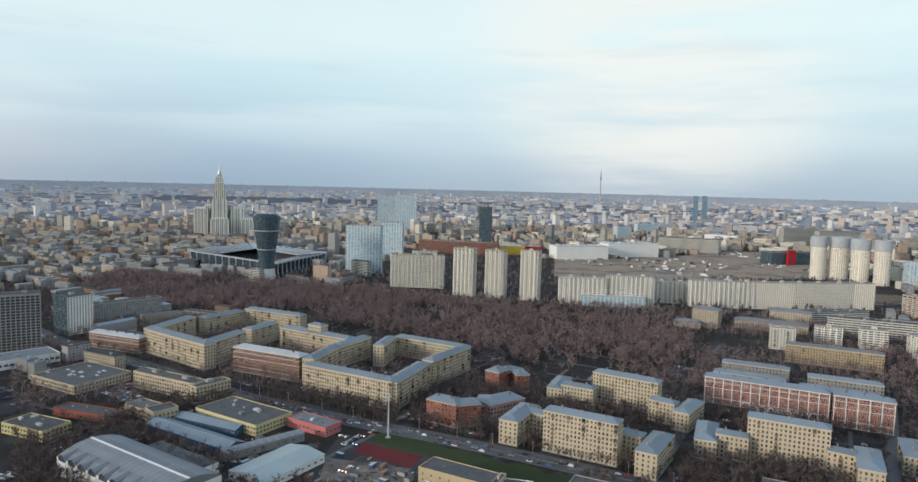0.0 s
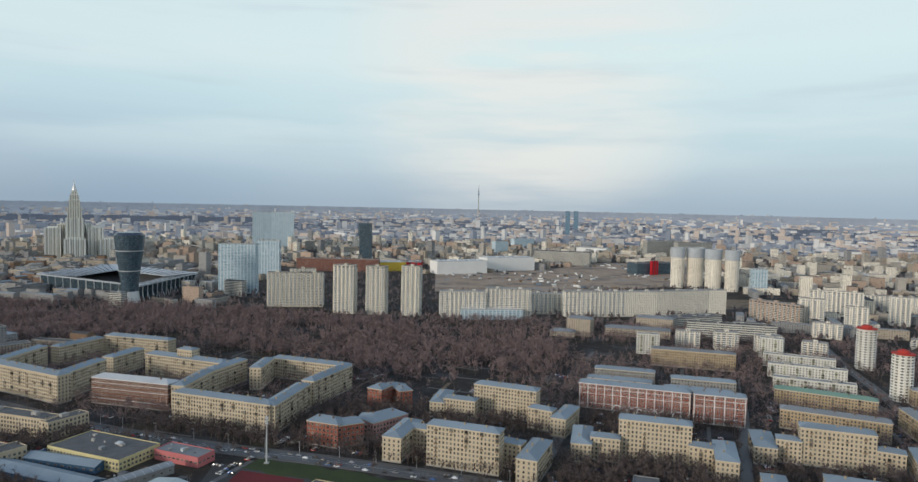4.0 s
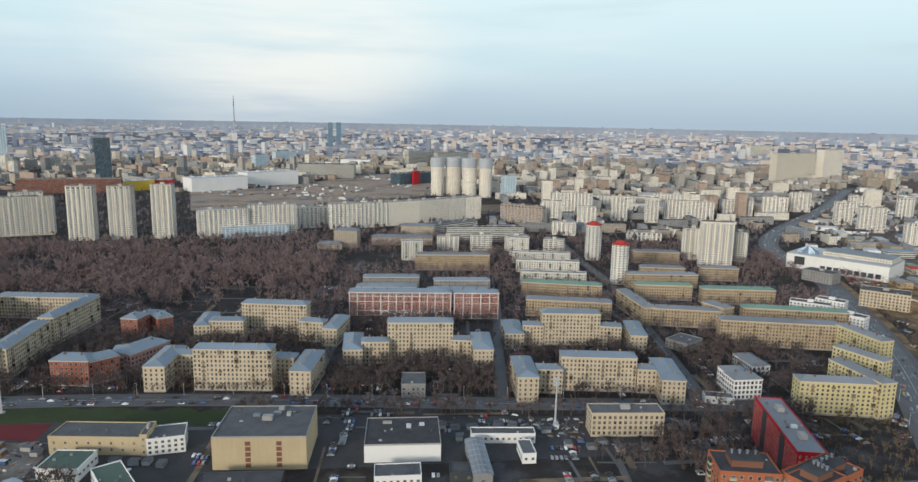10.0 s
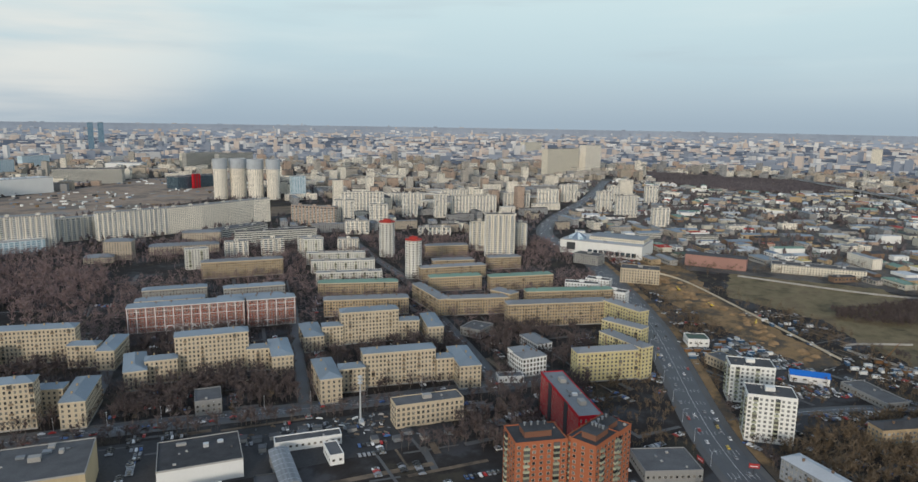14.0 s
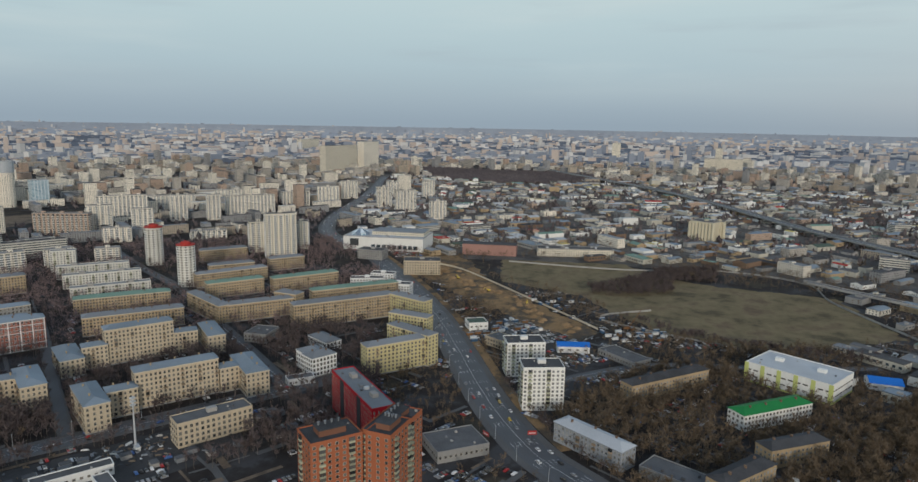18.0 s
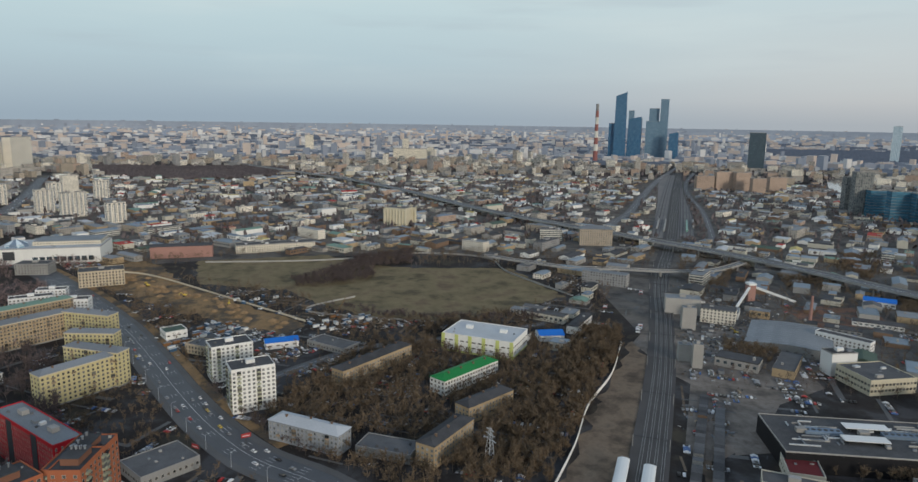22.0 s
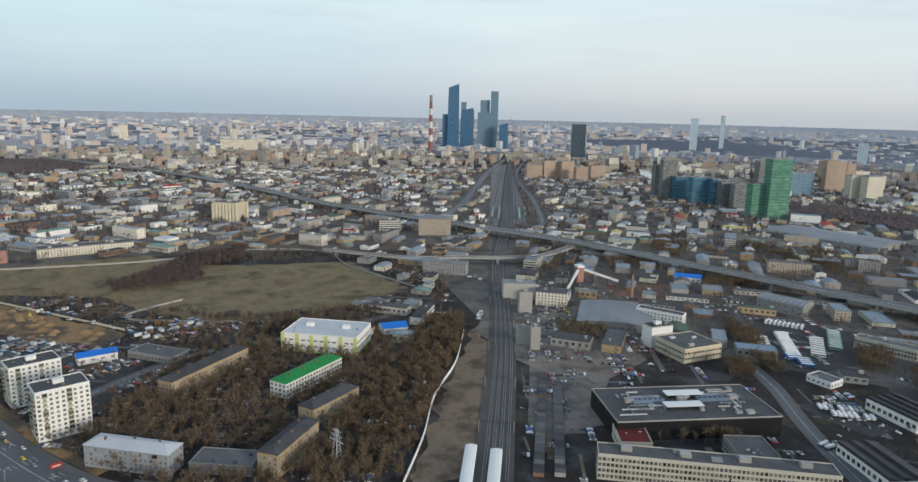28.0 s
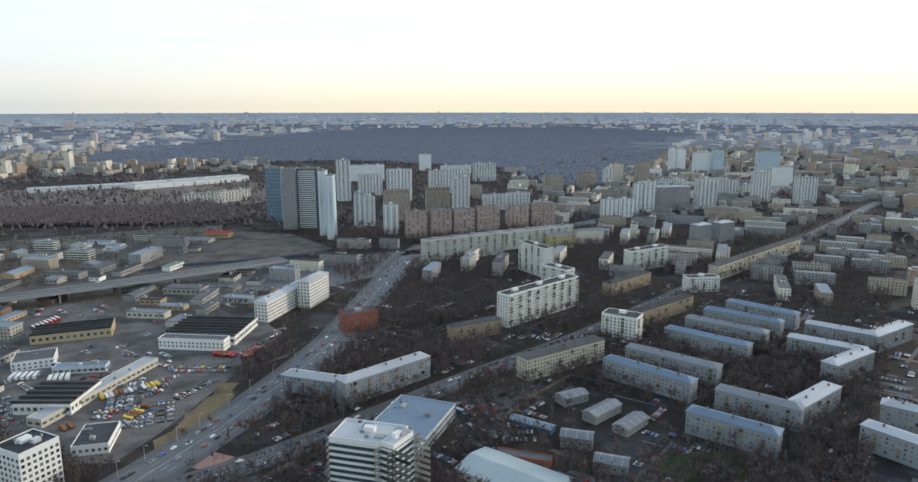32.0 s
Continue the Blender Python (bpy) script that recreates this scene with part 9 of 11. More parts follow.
def infill():
    rng = random.Random(11)
    sectors = {}
    singles = [0, 0]
    ca, sa = math.cos(radians(-28)), math.sin(radians(-28))
    X, Y = [], []
    for rad0, rad1, g, only in ((430, 1000, 52, ''), (1000, 2000, 50, ''), (2000, 3400, 49, ''), (560, 1200, 37, 'works'), (1200, 2500, 40, 'works'), (900, 2400, 46, 'old')):
        n = int(2 * rad1 / g) + 1
        for i in range(n):
            for j in range(n):
                u, v = -rad1 + (i + rng.uniform(0.2, 0.8)) * g, -rad1 + (j + rng.uniform(0.2, 0.8)) * g
                x, y = u * ca - v * sa, u * sa + v * ca
                D = math.hypot(x, y)
                if not rad0 <= D < rad1:
                    continue
                az = math.degrees(math.atan2(-x, y))
                az = az - 360 if az > 100 else az
                zn = zone(az, D)
                if not zn or ((zn == "works") != (only == "works") or (only == "old" and zn != "old")) or rng.random() < ((0.12 if D < 1200 else 0.16) if zn == "works" else 0.3):
                    continue
                if D < 1000 and not (zn == "works" and az < -95 and D > 560) and not (D > 800 and az < -142 and zn != "works") and not (az > 25 and D > 640):
                    continue
                w, d, h, wl, rf = zone_house(rng, zn)
                if D >= 1100 and zn == "works" and rng.random() < 0.26:
                    wl, rf = rng.choice((12, 16, 12, 4, 14)), rng.choice((8, 8, 9, 19, 6, 22, 18, 21))
                if D < 1100 and zn == "works":
                    wl, rf = (15 if wl == 12 and rng.random() < 0.6 else wl), (10 if rf in (18, 8) else rf)
                if within(WOODS + CLEAR + [PARK, PARK2, OPEN, SITE], x, y):
                    continue
                rot = radians(-28 + rng.gauss(0, 3) + (24 * math.sin(x / 520 + 1) * math.sin(y / 470) if D > 1700 else 0)) + (math.pi / 2 if rng.random() < 0.4 else 0)
                if zn == "works" or az < -142:
                    rot += radians(10 * math.sin(x / 400) + (12 if az < -142 else -14))
                c, s = math.cos(rot), math.sin(rot)
                us, vs = np.meshgrid(np.linspace(-0.5, 0.5, 5) * w, np.linspace(-0.5, 0.5, 3) * d)
                if taken(x + us * c - vs * s, y + us * s + vs * c).any():
                    w, d, h = w * 0.5, d * 0.8, min(h, 6.0 if zn == "works" else 16.0)
                    us, vs = us * 0.5, vs * 0.8
                    if taken(x + us * c - vs * s, y + us * s + vs * c).any():
                        continue
                claim_rect(x, y, rot, w, d, 3)
                if D < 1250 and singles[zn == "works"] < (120 if zn == "works" else 80):
                    singles[zn == "works"] += 1
                    quarter_house(rng, x, y, rot, w, d, h, zn, wl, rf)
                    continue
                key = (int((az + 360) // 30), D > 2000)
                b = sectors.setdefault(key, Boxes())
                if wl >= 12 and rng.random() < 0.6:
                    b.add(x, y, rot, w, d, h, wl, rf, 0.0, min(w, d) * 0.14 if d <= w else 1.0)
                    continue
                b.add(x, y, rot, w, d, h, wl, rf)
                if rng.random() < 0.6:
                    b.add(x + rng.uniform(-0.3, 0.3) * w * c, y + rng.uniform(-0.3, 0.3) * w * s, rot, w * rng.uniform(0.1, 0.3), d * 0.4, h + rng.uniform(1.5, 3.5), wl, rf)
    for (k, far), b in sorted(sectors.items()):
        b.make("city_quarter", "dense quarter of mixed houses with grey roofs", "houses", WALLS, ROOFS + PLAIN)


def quarter_house(rng, x, y, rot, w, d, h, zn, wl, rf):
    low = h < 9.5
    lb = ("low grey works hall with a flat roof", "low pale works shed with a metal roof")[rng.random() < 0.5] if zn == "works" and low else ("plain apartment house with a grey flat roof", "tan apartment house with a metal roof")[wl == 2]
    ob = thing("works_hall" if low else "town_house", lb, "hall" if low else "house", x, y, 0, rot, "works halls" if low else "town houses")
    m = MB()
    m.box(0, 0, -1, w, d, h + 1)
    part("wall", m, (WALLS + ROOFS + PLAIN)[wl], ob)
    m = MB()
    if low and rng.random() < 0.5:
        for s in (-1, 1):
            m.face([(-w / 2 - 0.4, s * (d / 2 + 0.4), h), (w / 2 + 0.4, s * (d / 2 + 0.4), h), (w / 2 + 0.4, 0, h + d * 0.12), (-w / 2 - 0.4, 0, h + d * 0.12)])
        for e in (-w / 2, w / 2):
            m.face([(e, -d / 2, h), (e, d / 2, h), (e, 0, h + d * 0.118)])
    else:
        m.box(0, 0, h, w - 0.6, d - 0.6, 0.15)
        for u, v, pw, pd in ((0, -d / 2 + 0.15, w, 0.35), (0, d / 2 - 0.15, w, 0.35), (-w / 2 + 0.15, 0, 0.35, d - 0.7), (w / 2 - 0.15, 0, 0.35, d - 0.7)):
            m.box(u, v, h - 0.2, pw, pd, 0.8)
    part("roof", m, (WALLS + ROOFS + PLAIN)[rf], ob)
    if low:
        m = MB()
        n = int(w / 5)
        for s in (-1, 1):
            for k in range(n):
                u = -w / 2 + (k + 0.5) * w / n
                m.box(u, s * (d / 2 + 0.02), h * 0.4, 2.6, 0.12, h * 0.3, bottom=True)
        if n:
            part("glazing", m, "glass_band", ob, "row of workshop windows", "stuff")
    for k in range(1):
        m = MB()
        m.box(rng.uniform(-0.4, 0.4) * w, rng.uniform(-0.2, 0.2) * d, h, rng.uniform(1.5, 4), rng.uniform(1.5, 3), rng.uniform(1.2, 2.6))
        part("roof_unit", m, "concrete", ob)


def far_city():
    # bare wood cooled to blue-grey, its emission imitating the haze before it
    mat("hazed_wood", (0.055, 0.062, 0.074), var=0.2, coarse=0.002, fine=0.03, rnd=0.2, glow=(0.075, 0.096, 0.135, 0.75))
    # house colours with distance haze painted in as a weak blue emission
    mat("hazed_pale", (0.48, 0.46, 0.43), var=0.05, coarse=0.002, rnd=0.25, glow=(0.12, 0.15, 0.19, 0.5))
    mat("hazed_warm", (0.42, 0.34, 0.27), var=0.05, coarse=0.002, rnd=0.16, glow=(0.13, 0.15, 0.19, 0.5))
    mat("hazed_grey", (0.18, 0.195, 0.22), var=0.05, coarse=0.002, rnd=0.16, glow=(0.12, 0.15, 0.20, 0.5))
    rng = random.Random(21)
    sec = {}
    for i in range(21000):
        az = rng.uniform(-225, 50)
        q = rng.random()
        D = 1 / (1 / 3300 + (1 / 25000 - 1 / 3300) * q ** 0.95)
        x, y = -D * math.sin(radians(az)), D * math.cos(radians(az))
        if within(WOODS, x, y):
            continue
        if D < 8000 and ((az < -125 and rng.random() < 0.30) or rng.random() < 0.09):
            w, d = rng.uniform(100, 420), rng.uniform(50, 200)
            sec.setdefault(int((az + 360) // 30), Boxes()).add(x, y, radians(az) + rng.gauss(0, 0.25), w * (1 + D / 9000), d, rng.uniform(9, 17), 3, 3)
            continue
        t = rng.random()
        w = rng.uniform(16, 70) * (1 + D / 16000)
        h = rng.uniform(8, 24) if t < 0.75 else rng.uniform(24, 42) if t < 0.96 else rng.uniform(42, 75)
        if h > 40:
            w = rng.uniform(16, 34)
        d = rng.uniform(12, 30)
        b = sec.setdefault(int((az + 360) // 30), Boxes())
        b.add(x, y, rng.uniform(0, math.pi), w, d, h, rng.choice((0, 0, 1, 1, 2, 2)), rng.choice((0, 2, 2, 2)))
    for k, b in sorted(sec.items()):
        b.make("backdrop_city", "far city of countless pale houses with painted haze", "backdrop", ["hazed_pale", "hazed_warm", "hazed_grey", "hazed_wood"], [])


def far_woods():
    rng = np.random.default_rng(3)
    # the four farther woods take the colour with haze painted in
    for poly, step, h, mt in zip(WOODS, (6, 4.5, 14, 15, 22, 20), (12, 11, 15, 13, 20, 17), ("far_wood", "far_wood", "hazed_wood", "hazed_wood", "hazed_wood", "hazed_wood")):
        xs, ys = [p[0] for p in poly], [p[1] for p in poly]
        n = int((max(xs) - min(xs)) * (max(ys) - min(ys)) / step ** 2)
        X, Y = rng.uniform(min(xs), max(xs), n), rng.uniform(min(ys), max(ys), n)
        k = inside(poly, X, Y)
        X, Y = X[k], Y[k]
        n = len(X)
        Hh = h * (0.85 + 0.18 * np.sin(X / 90) * np.sin(Y / 70)) * rng.uniform(0.75, 1.2, n)
        ang = np.linspace(0, 2 * np.pi, 6)[:5]
        off = rng.uniform(0, 2, n)
        rr = step * rng.uniform(0.35, 0.95, (n, 5))
        ring = np.stack([X[:, None] + np.cos(ang + off[:, None]) * rr, Y[:, None] + np.sin(ang + off[:, None]) * rr, Hh[:, None] * rng.uniform(0.0, 0.7, (n, 5))], 2)
        tip = np.stack([X + rng.normal(0, step * 0.2, n), Y + rng.normal(0, step * 0.2, n), Hh], 1)[:, None, :]
        V = np.concatenate([ring, tip], 1).reshape(-1, 3)
        T = (np.array([(q, (q + 1) % 5, 5) for q in range(5)])[None] + (np.arange(n) * 6)[:, None, None]).reshape(-1, 3)
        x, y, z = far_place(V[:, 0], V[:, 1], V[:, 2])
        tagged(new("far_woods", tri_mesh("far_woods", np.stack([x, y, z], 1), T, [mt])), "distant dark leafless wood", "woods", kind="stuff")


def distant_trees():
    """Low leafless crowns that fill the gaps of the farther quarters."""
    rng = np.random.default_rng(9)
    for r0, r1, n, step, mt in ((1100, 2000, 22000, 5.5, "far_wood"), (2000, 3390, 24000, 8.5, "far_wood")):
        az, R = np.radians(rng.uniform(-225, 52, n)), np.sqrt(rng.uniform(r0 ** 2, r1 ** 2, n))
        X, Y = -R * np.sin(az), R * np.cos(az)
        g = np.sin(X / 61 + 0.4) + np.sin(Y / 53) + np.sin((X + 2 * Y) / 131)
        k = (g + rng.normal(0, 0.7, n) > -0.7) & ~taken(X, Y, 2.0) & ~inside(OPEN, X, Y) & ~inside(SITE, X, Y)
        X, Y = X[k], Y[k]
        n = len(X)
        H = rng.uniform(6, 15, n)
        ang = np.linspace(0, 2 * np.pi, 6)[:5] + rng.uniform(0, 2, n)[:, None]
        rr = step * rng.uniform(0.3, 0.85, (n, 5))
        ring = np.stack([X[:, None] + np.cos(ang) * rr, Y[:, None] + np.sin(ang) * rr, H[:, None] * rng.uniform(0.0, 0.75, (n, 5))], 2)
        tip = np.stack([X, Y, H], 1)[:, None, :]
        V = np.concatenate([ring, tip], 1).reshape(-1, 3)
        T = (np.array([(q, (q + 1) % 5, 5) for q in range(5)])[None] + (np.arange(n) * 6)[:, None, None]).reshape(-1, 3)
        tagged(new("distant_trees", tri_mesh("distant_trees", V, T, [mt])), "brown leafless trees between distant houses", "trees", kind="stuff")


# ---- bare trees ----
def tree_form(seed, limbs, twigs):
    """One leafless tree of height 1: trunk, limbs and a haze of twigs."""
    r = np.random.default_rng(seed)
    V, T = [], []

    def tri(a, b, c):
        i = len(V)
        V.extend((a, b, c))
        T.append((i, i + 1, i + 2))
    for k in range(3):
        a0, a1 = 2 * np.pi * k / 3, 2 * np.pi * (k + 1) / 3
        w0, w1 = 0.009, 0.004
        p = [(w0 * np.cos(a0), w0 * np.sin(a0), 0), (w0 * np.cos(a1), w0 * np.sin(a1), 0), (w1 * np.cos(a1), w1 * np.sin(a1), 0.8), (w1 * np.cos(a0), w1 * np.sin(a0), 0.8)]
        tri(p[0], p[1], p[2])
        tri(p[0], p[2], p[3])
    trunk = len(T)
    tips = []
    for k in range(limbs):
        z = r.uniform(0.2, 0.62)
        a = r.uniform(0, 2 * np.pi)
        L_ = r.uniform(0.16, 0.32)
        e = np.array([np.cos(a) * L_ * 0.72, np.sin(a) * L_ * 0.72, z + L_ * r.uniform(0.55, 1.0)])
        b = np.array([0, 0, z])
        s = np.cross(e - b, [0, 0, 1.0])
        s = s / np.linalg.norm(s) * 0.008
        tri(b - s, b + s, e)
        tips.append((b, e))
    for k in range(twigs):
        b, e = tips[r.integers(len(tips))]
        p = b + (e - b) * r.uniform(0.3, 1.0)
        v = r.normal(0, 1, 3) * [0.8, 0.8, 0.5] + [0, 0, 0.55] + (e - b) * 2.0
        v = v / np.linalg.norm(v) * r.uniform(0.07, 0.22)
        s = np.cross(v, r.normal(0, 1, 3))
        s = s / np.linalg.norm(s) * r.uniform(0.007, 0.020)
        tri(p - s, p + s, p + v)
    return np.array(V), np.array(T), trunk


FORMS = [tree_form(k, 11, 110) for k in range(6)]
MEDIUM = [tree_form(20 + k, 8, 60) for k in range(6)]
SMALL = [tree_form(40 + k, 6, 26) for k in range(4)]


def plant_trees(name, label, X, Y, H, forms, mats, seed):
    rng = np.random.default_rng(seed)
    pick = rng.integers(0, len(forms), len(X))
    VV, TT, MM, n0 = [], [], [], 0
    for k, (V, T, tr) in enumerate(forms):
        i = np.where(pick == k)[0]
        if not len(i):
            continue
        a = rng.uniform(0, 2 * np.pi, len(i))
        c, s = np.cos(a)[:, None], np.sin(a)[:, None]
        wid = (H[i] * rng.uniform(0.8, 1.25, len(i)))[:, None]
        P = np.stack([(V[:, 0] * c - V[:, 1] * s) * wid + X[i][:, None], (V[:, 0] * s + V[:, 1] * c) * wid + Y[i][:, None], V[:, 2][None] * H[i][:, None] - 0.1], 2)
        VV.append(P.reshape(-1, 3))
        TT.append((T[None] + (np.arange(len(i)) * len(V))[:, None, None]).reshape(-1, 3) + n0)
        mm = np.ones(len(T), int)
        mm[:tr] = 0
        MM.append(np.tile(mm, len(i)))
        n0 += len(i) * len(V)
    tagged(new(name, tri_mesh(name, np.concatenate(VV), np.concatenate(TT), mats, np.concatenate(MM))), label, "trees", kind="stuff")


def fill_poly(poly, n, rng, clear=2.0):
    xs, ys = [p[0] for p in poly], [p[1] for p in poly]
    X, Y = rng.uniform(min(xs), max(xs), n), rng.uniform(min(ys), max(ys), n)
    k = inside(poly, X, Y) & ~taken(X, Y, clear)
    return X[k], Y[k]


def all_trees():
    rng = np.random.default_rng(77)
    X, Y = fill_poly(PARK, 12500, rng)
    k = np.sin(X / 31) + np.sin(Y / 43 + 1) + np.sin((X - Y) / 83) + rng.normal(0, 0.9, len(X)) > -1.5
    X, Y = X[k], Y[k]
    plant_trees("park_wood", "dense leafless wood of tall brown trees", X, Y, rng.uniform(14, 26, len(X)), MEDIUM, ["bark", "twigs_park"], 1)
    X, Y = fill_poly(PARK2, 2400, rng)
    plant_trees("park_wood", "leafless wood beside the towers", X, Y, rng.uniform(12, 20, len(X)), SMALL, ["bark", "twigs"], 2)
    scrub = [(330, -25), (357, -20), (436, -60), (600, -150), (612, -185), (560, -175), (435, -118), (330, -72)]
    X, Y = fill_poly(scrub, 2600, rng)
    plant_trees("railway_scrub", "ochre leafless scrub and birches on the railway bank", X, Y, rng.uniform(7, 18, len(X)), FORMS, ["bark", "twigs_ochre"], 3)
    court = [(365, 60), (420, 110), (520, 70), (640, -20), (640, -60), (560, -130), (420, -55), (340, -15), (300, 10)]
    X, Y = fill_poly(court, 3600, rng, 3)
    plant_trees("courtyard_trees", "leafless courtyard trees between the blocks", X, Y, rng.uniform(8, 17, len(X)), MEDIUM, ["bark", "twigs_ochre"], 4)
    mid = [(770, 100), (850, 60), (905, 30), (860, -30), (800, 30)]
    X, Y = fill_poly(mid, 500, rng, 2)
    for poly, n in (([(805, 172), (855, 136), (951, 99), (1001, 27), (911, 29), (885, 78), (828, 70), (793, 108), (777, 159)], 1100), ([(706, 118), (649, 52), (636, -16), (640, -120), (660, -125), (652, -16), (664, 48)], 420)):
        xs, ys = [p[0] for p in poly], [p[1] for p in poly]
        u, v = rng.uniform(min(xs), max(xs), n * 2), rng.uniform(min(ys), max(ys), n * 2)
        k = inside(poly, u, v)
        X, Y = np.append(X, u[k]), np.append(Y, v[k])
    plant_trees("field_copse", "dark leafless copse between the fields", X, Y, rng.uniform(7, 13, len(X)), FORMS, ["bark", "twigs"], 5)
    # round the houses, everywhere that is free
    for a0, a1, r0, r1, n, hmin, hmax, forms, mt, sd in ((34, -60, 380, 640, 13500, 8, 19, MEDIUM, "twigs", 6), (34, -62, 640, 1150, 19000, 9, 19, SMALL, "twigs_park", 16), (-60, -100, 340, 760, 4500, 5, 12, MEDIUM, "twigs_ochre", 7), (-100, -142, 330, 1000, 4200, 5, 12, SMALL, "twigs", 8),
                                                        (-142, -215, 330, 640, 13000, 8, 18, MEDIUM, "twigs", 9), (-171, -215, 640, 1150, 15000, 9, 18, SMALL, "twigs", 19), (-142, -171, 600, 1180, 4200, 6, 13, SMALL, "twigs_ochre", 20), (60, -215, 1150, 2300, 15000, 10, 17, SMALL, "twigs", 10), (55, 16, 900, 2300, 9000, 10, 18, SMALL, "twigs_park", 11), (-60, -142, 560, 1150, 10000, 8, 16, SMALL, "twigs_ochre", 14), (-60, -140, 1150, 1700, 6000, 7, 13, SMALL, "twigs", 12), (-60, -140, 1600, 2400, 5000, 8, 14, SMALL, "twigs", 13)):
        az, R = np.radians(rng.uniform(a1, a0, n)), np.sqrt(rng.uniform(r0 ** 2, r1 ** 2, n))
        X, Y = -R * np.sin(az), R * np.cos(az)
        k = ~taken(X, Y, 2.5) & ~inside(PARK, X, Y) & ~inside(OPEN, X, Y) & ~inside(SITE, X, Y)
        for q in CLEAR:
            k &= ~inside(q, X, Y)
        g = np.sin(X / 37 + 1.3) + np.sin(Y / 29) + np.sin((X + Y) / 71)
        k &= g + rng.normal(0, 0.8, n) > -1.0
        X, Y = X[k], Y[k]
        plant_trees("street_trees", "leafless trees between the houses", X, Y, rng.uniform(hmin, hmax, len(X)), forms, ["bark", mt], sd)
    # rows of trees along the streets
    for pts, offs, hh in (([(-640, 915), (-469, 791), (-207, 615), (-1, 512), (119, 450), (260, 370), (388, 300)], (11, 13.5), (8, 14)), ([(384, 300), (426, 364), (486, 462), (578, 612), (640, 745)], (-8, 8), (10, 18)), ([(262, 380), (320, 475), (365, 545), (430, 650)], (-6, 6), (9, 17)), ([(133, 448), (176, 520), (215, 600)], (-5, 5), (9, 16)),
                         ([(139, -354), (91, -390), (-21, -495), (-131, -590), (-286, -746), (-632, -1092)], (-13, 13), (9, 16)), ([(337, 57), (366, 100), (409, 140), (458, 177)], (-21, -24), (7, 13)), ([(135, -444), (99, -569), (73, -738), (49, -897)], (-18,), (7, 13))):
        line = smooth_line(pts, 7)
        nr = normals(line)
        P = np.array([p + n_ * o + rng.normal(0, 0.9, 2) for o in offs for p, n_ in zip(line, nr)])
        P = P[rng.random(len(P)) < 0.75]
        plant_trees("street_trees", "row of leafless trees along the street", P[:, 0], P[:, 1], rng.uniform(*hh, len(P)), MEDIUM, ["bark", "twigs"], len(P))
    # clumps among the works
    X, Y = np.zeros(0), np.zeros(0)
    for poly, n in (([(530, -427), (543, -467), (498, -439), (418, -401), (421, -385), (486, -409)], 520),
                    ([(447, -365), (437, -395), (417, -373), (422, -350)], 140),
                    ([(449, -502), (436, -527), (399, -486), (417, -472)], 160),
                    ([(577, -274), (578, -320), (519, -296), (516, -250)], 160),
                    ([(354, -243), (339, -297), (326, -287), (341, -238)], 90),
                    ([(995, -628), (998, -696), (885, -640), (816, -565), (898, -560)], 420),
                    ([(828, -727), (855, -823), (788, -848), (696, -759), (696, -677), (744, -675)], 520),
                    ([(741, -553), (744, -629), (670, -582), (670, -507)], 260),
                    ([(885, -383), (862, -404), (741, -346), (773, -333)], 160),
                    ([(844, -460), (850, -536), (776, -496), (770, -434)], 200),
                    ([(914, -744), (893, -803), (847, -742), (863, -709)], 140)):
        u, v = fill_poly(poly, n * 2, rng, 0.0)
        X, Y = np.append(X, u), np.append(Y, v)
    plant_trees("works_trees", "clumps of leafless trees among the works", X, Y, rng.uniform(8, 15, len(X)), MEDIUM, ["bark", "twigs_ochre"], 33)
    # single trees that stand apart
    V, T, tr = tree_form(99, 14, 130)
    first = None
    spots = [(365, -30, 15), (378, -58, 13), (392, -44, 14), (410, -72, 15), (352, -12, 12), (430, -88, 13), (448, -84, 15), (344, 30, 11), (372, 44, 12), (396, 30, 13), (214, 395, 12), (228, 410, 11), (245, 398, 12), (205, 418, 12), (-20, 540, 10), (20, 522, 10), (60, 498, 10), (160, -400, 12), (150, -420, 11), (120, -410, 13), (100, -430, 12), (80, -450, 12)]
    for x, y, h in spots:
        if first is None:
            first = thing("tree", "single leafless tree with a fine brown crown", "tree", group="single bare trees")
            first_parts = (("trunk", tri_mesh("trunk", V[:tr * 3], T[:tr], ["bark"])), ("crown", tri_mesh("crown", V[tr * 3:], T[tr:] - tr * 3, ["twigs_ochre"])))
            for nm, me in first_parts:
                part(nm, me, None, first)
            ob = first
        else:
            ob = copy_thing(first, Matrix.Identity(4))
        ob.location, ob.rotation_euler, ob.scale = (x, y, -0.1), (0, 0, x * 1.7), (h, h, h)


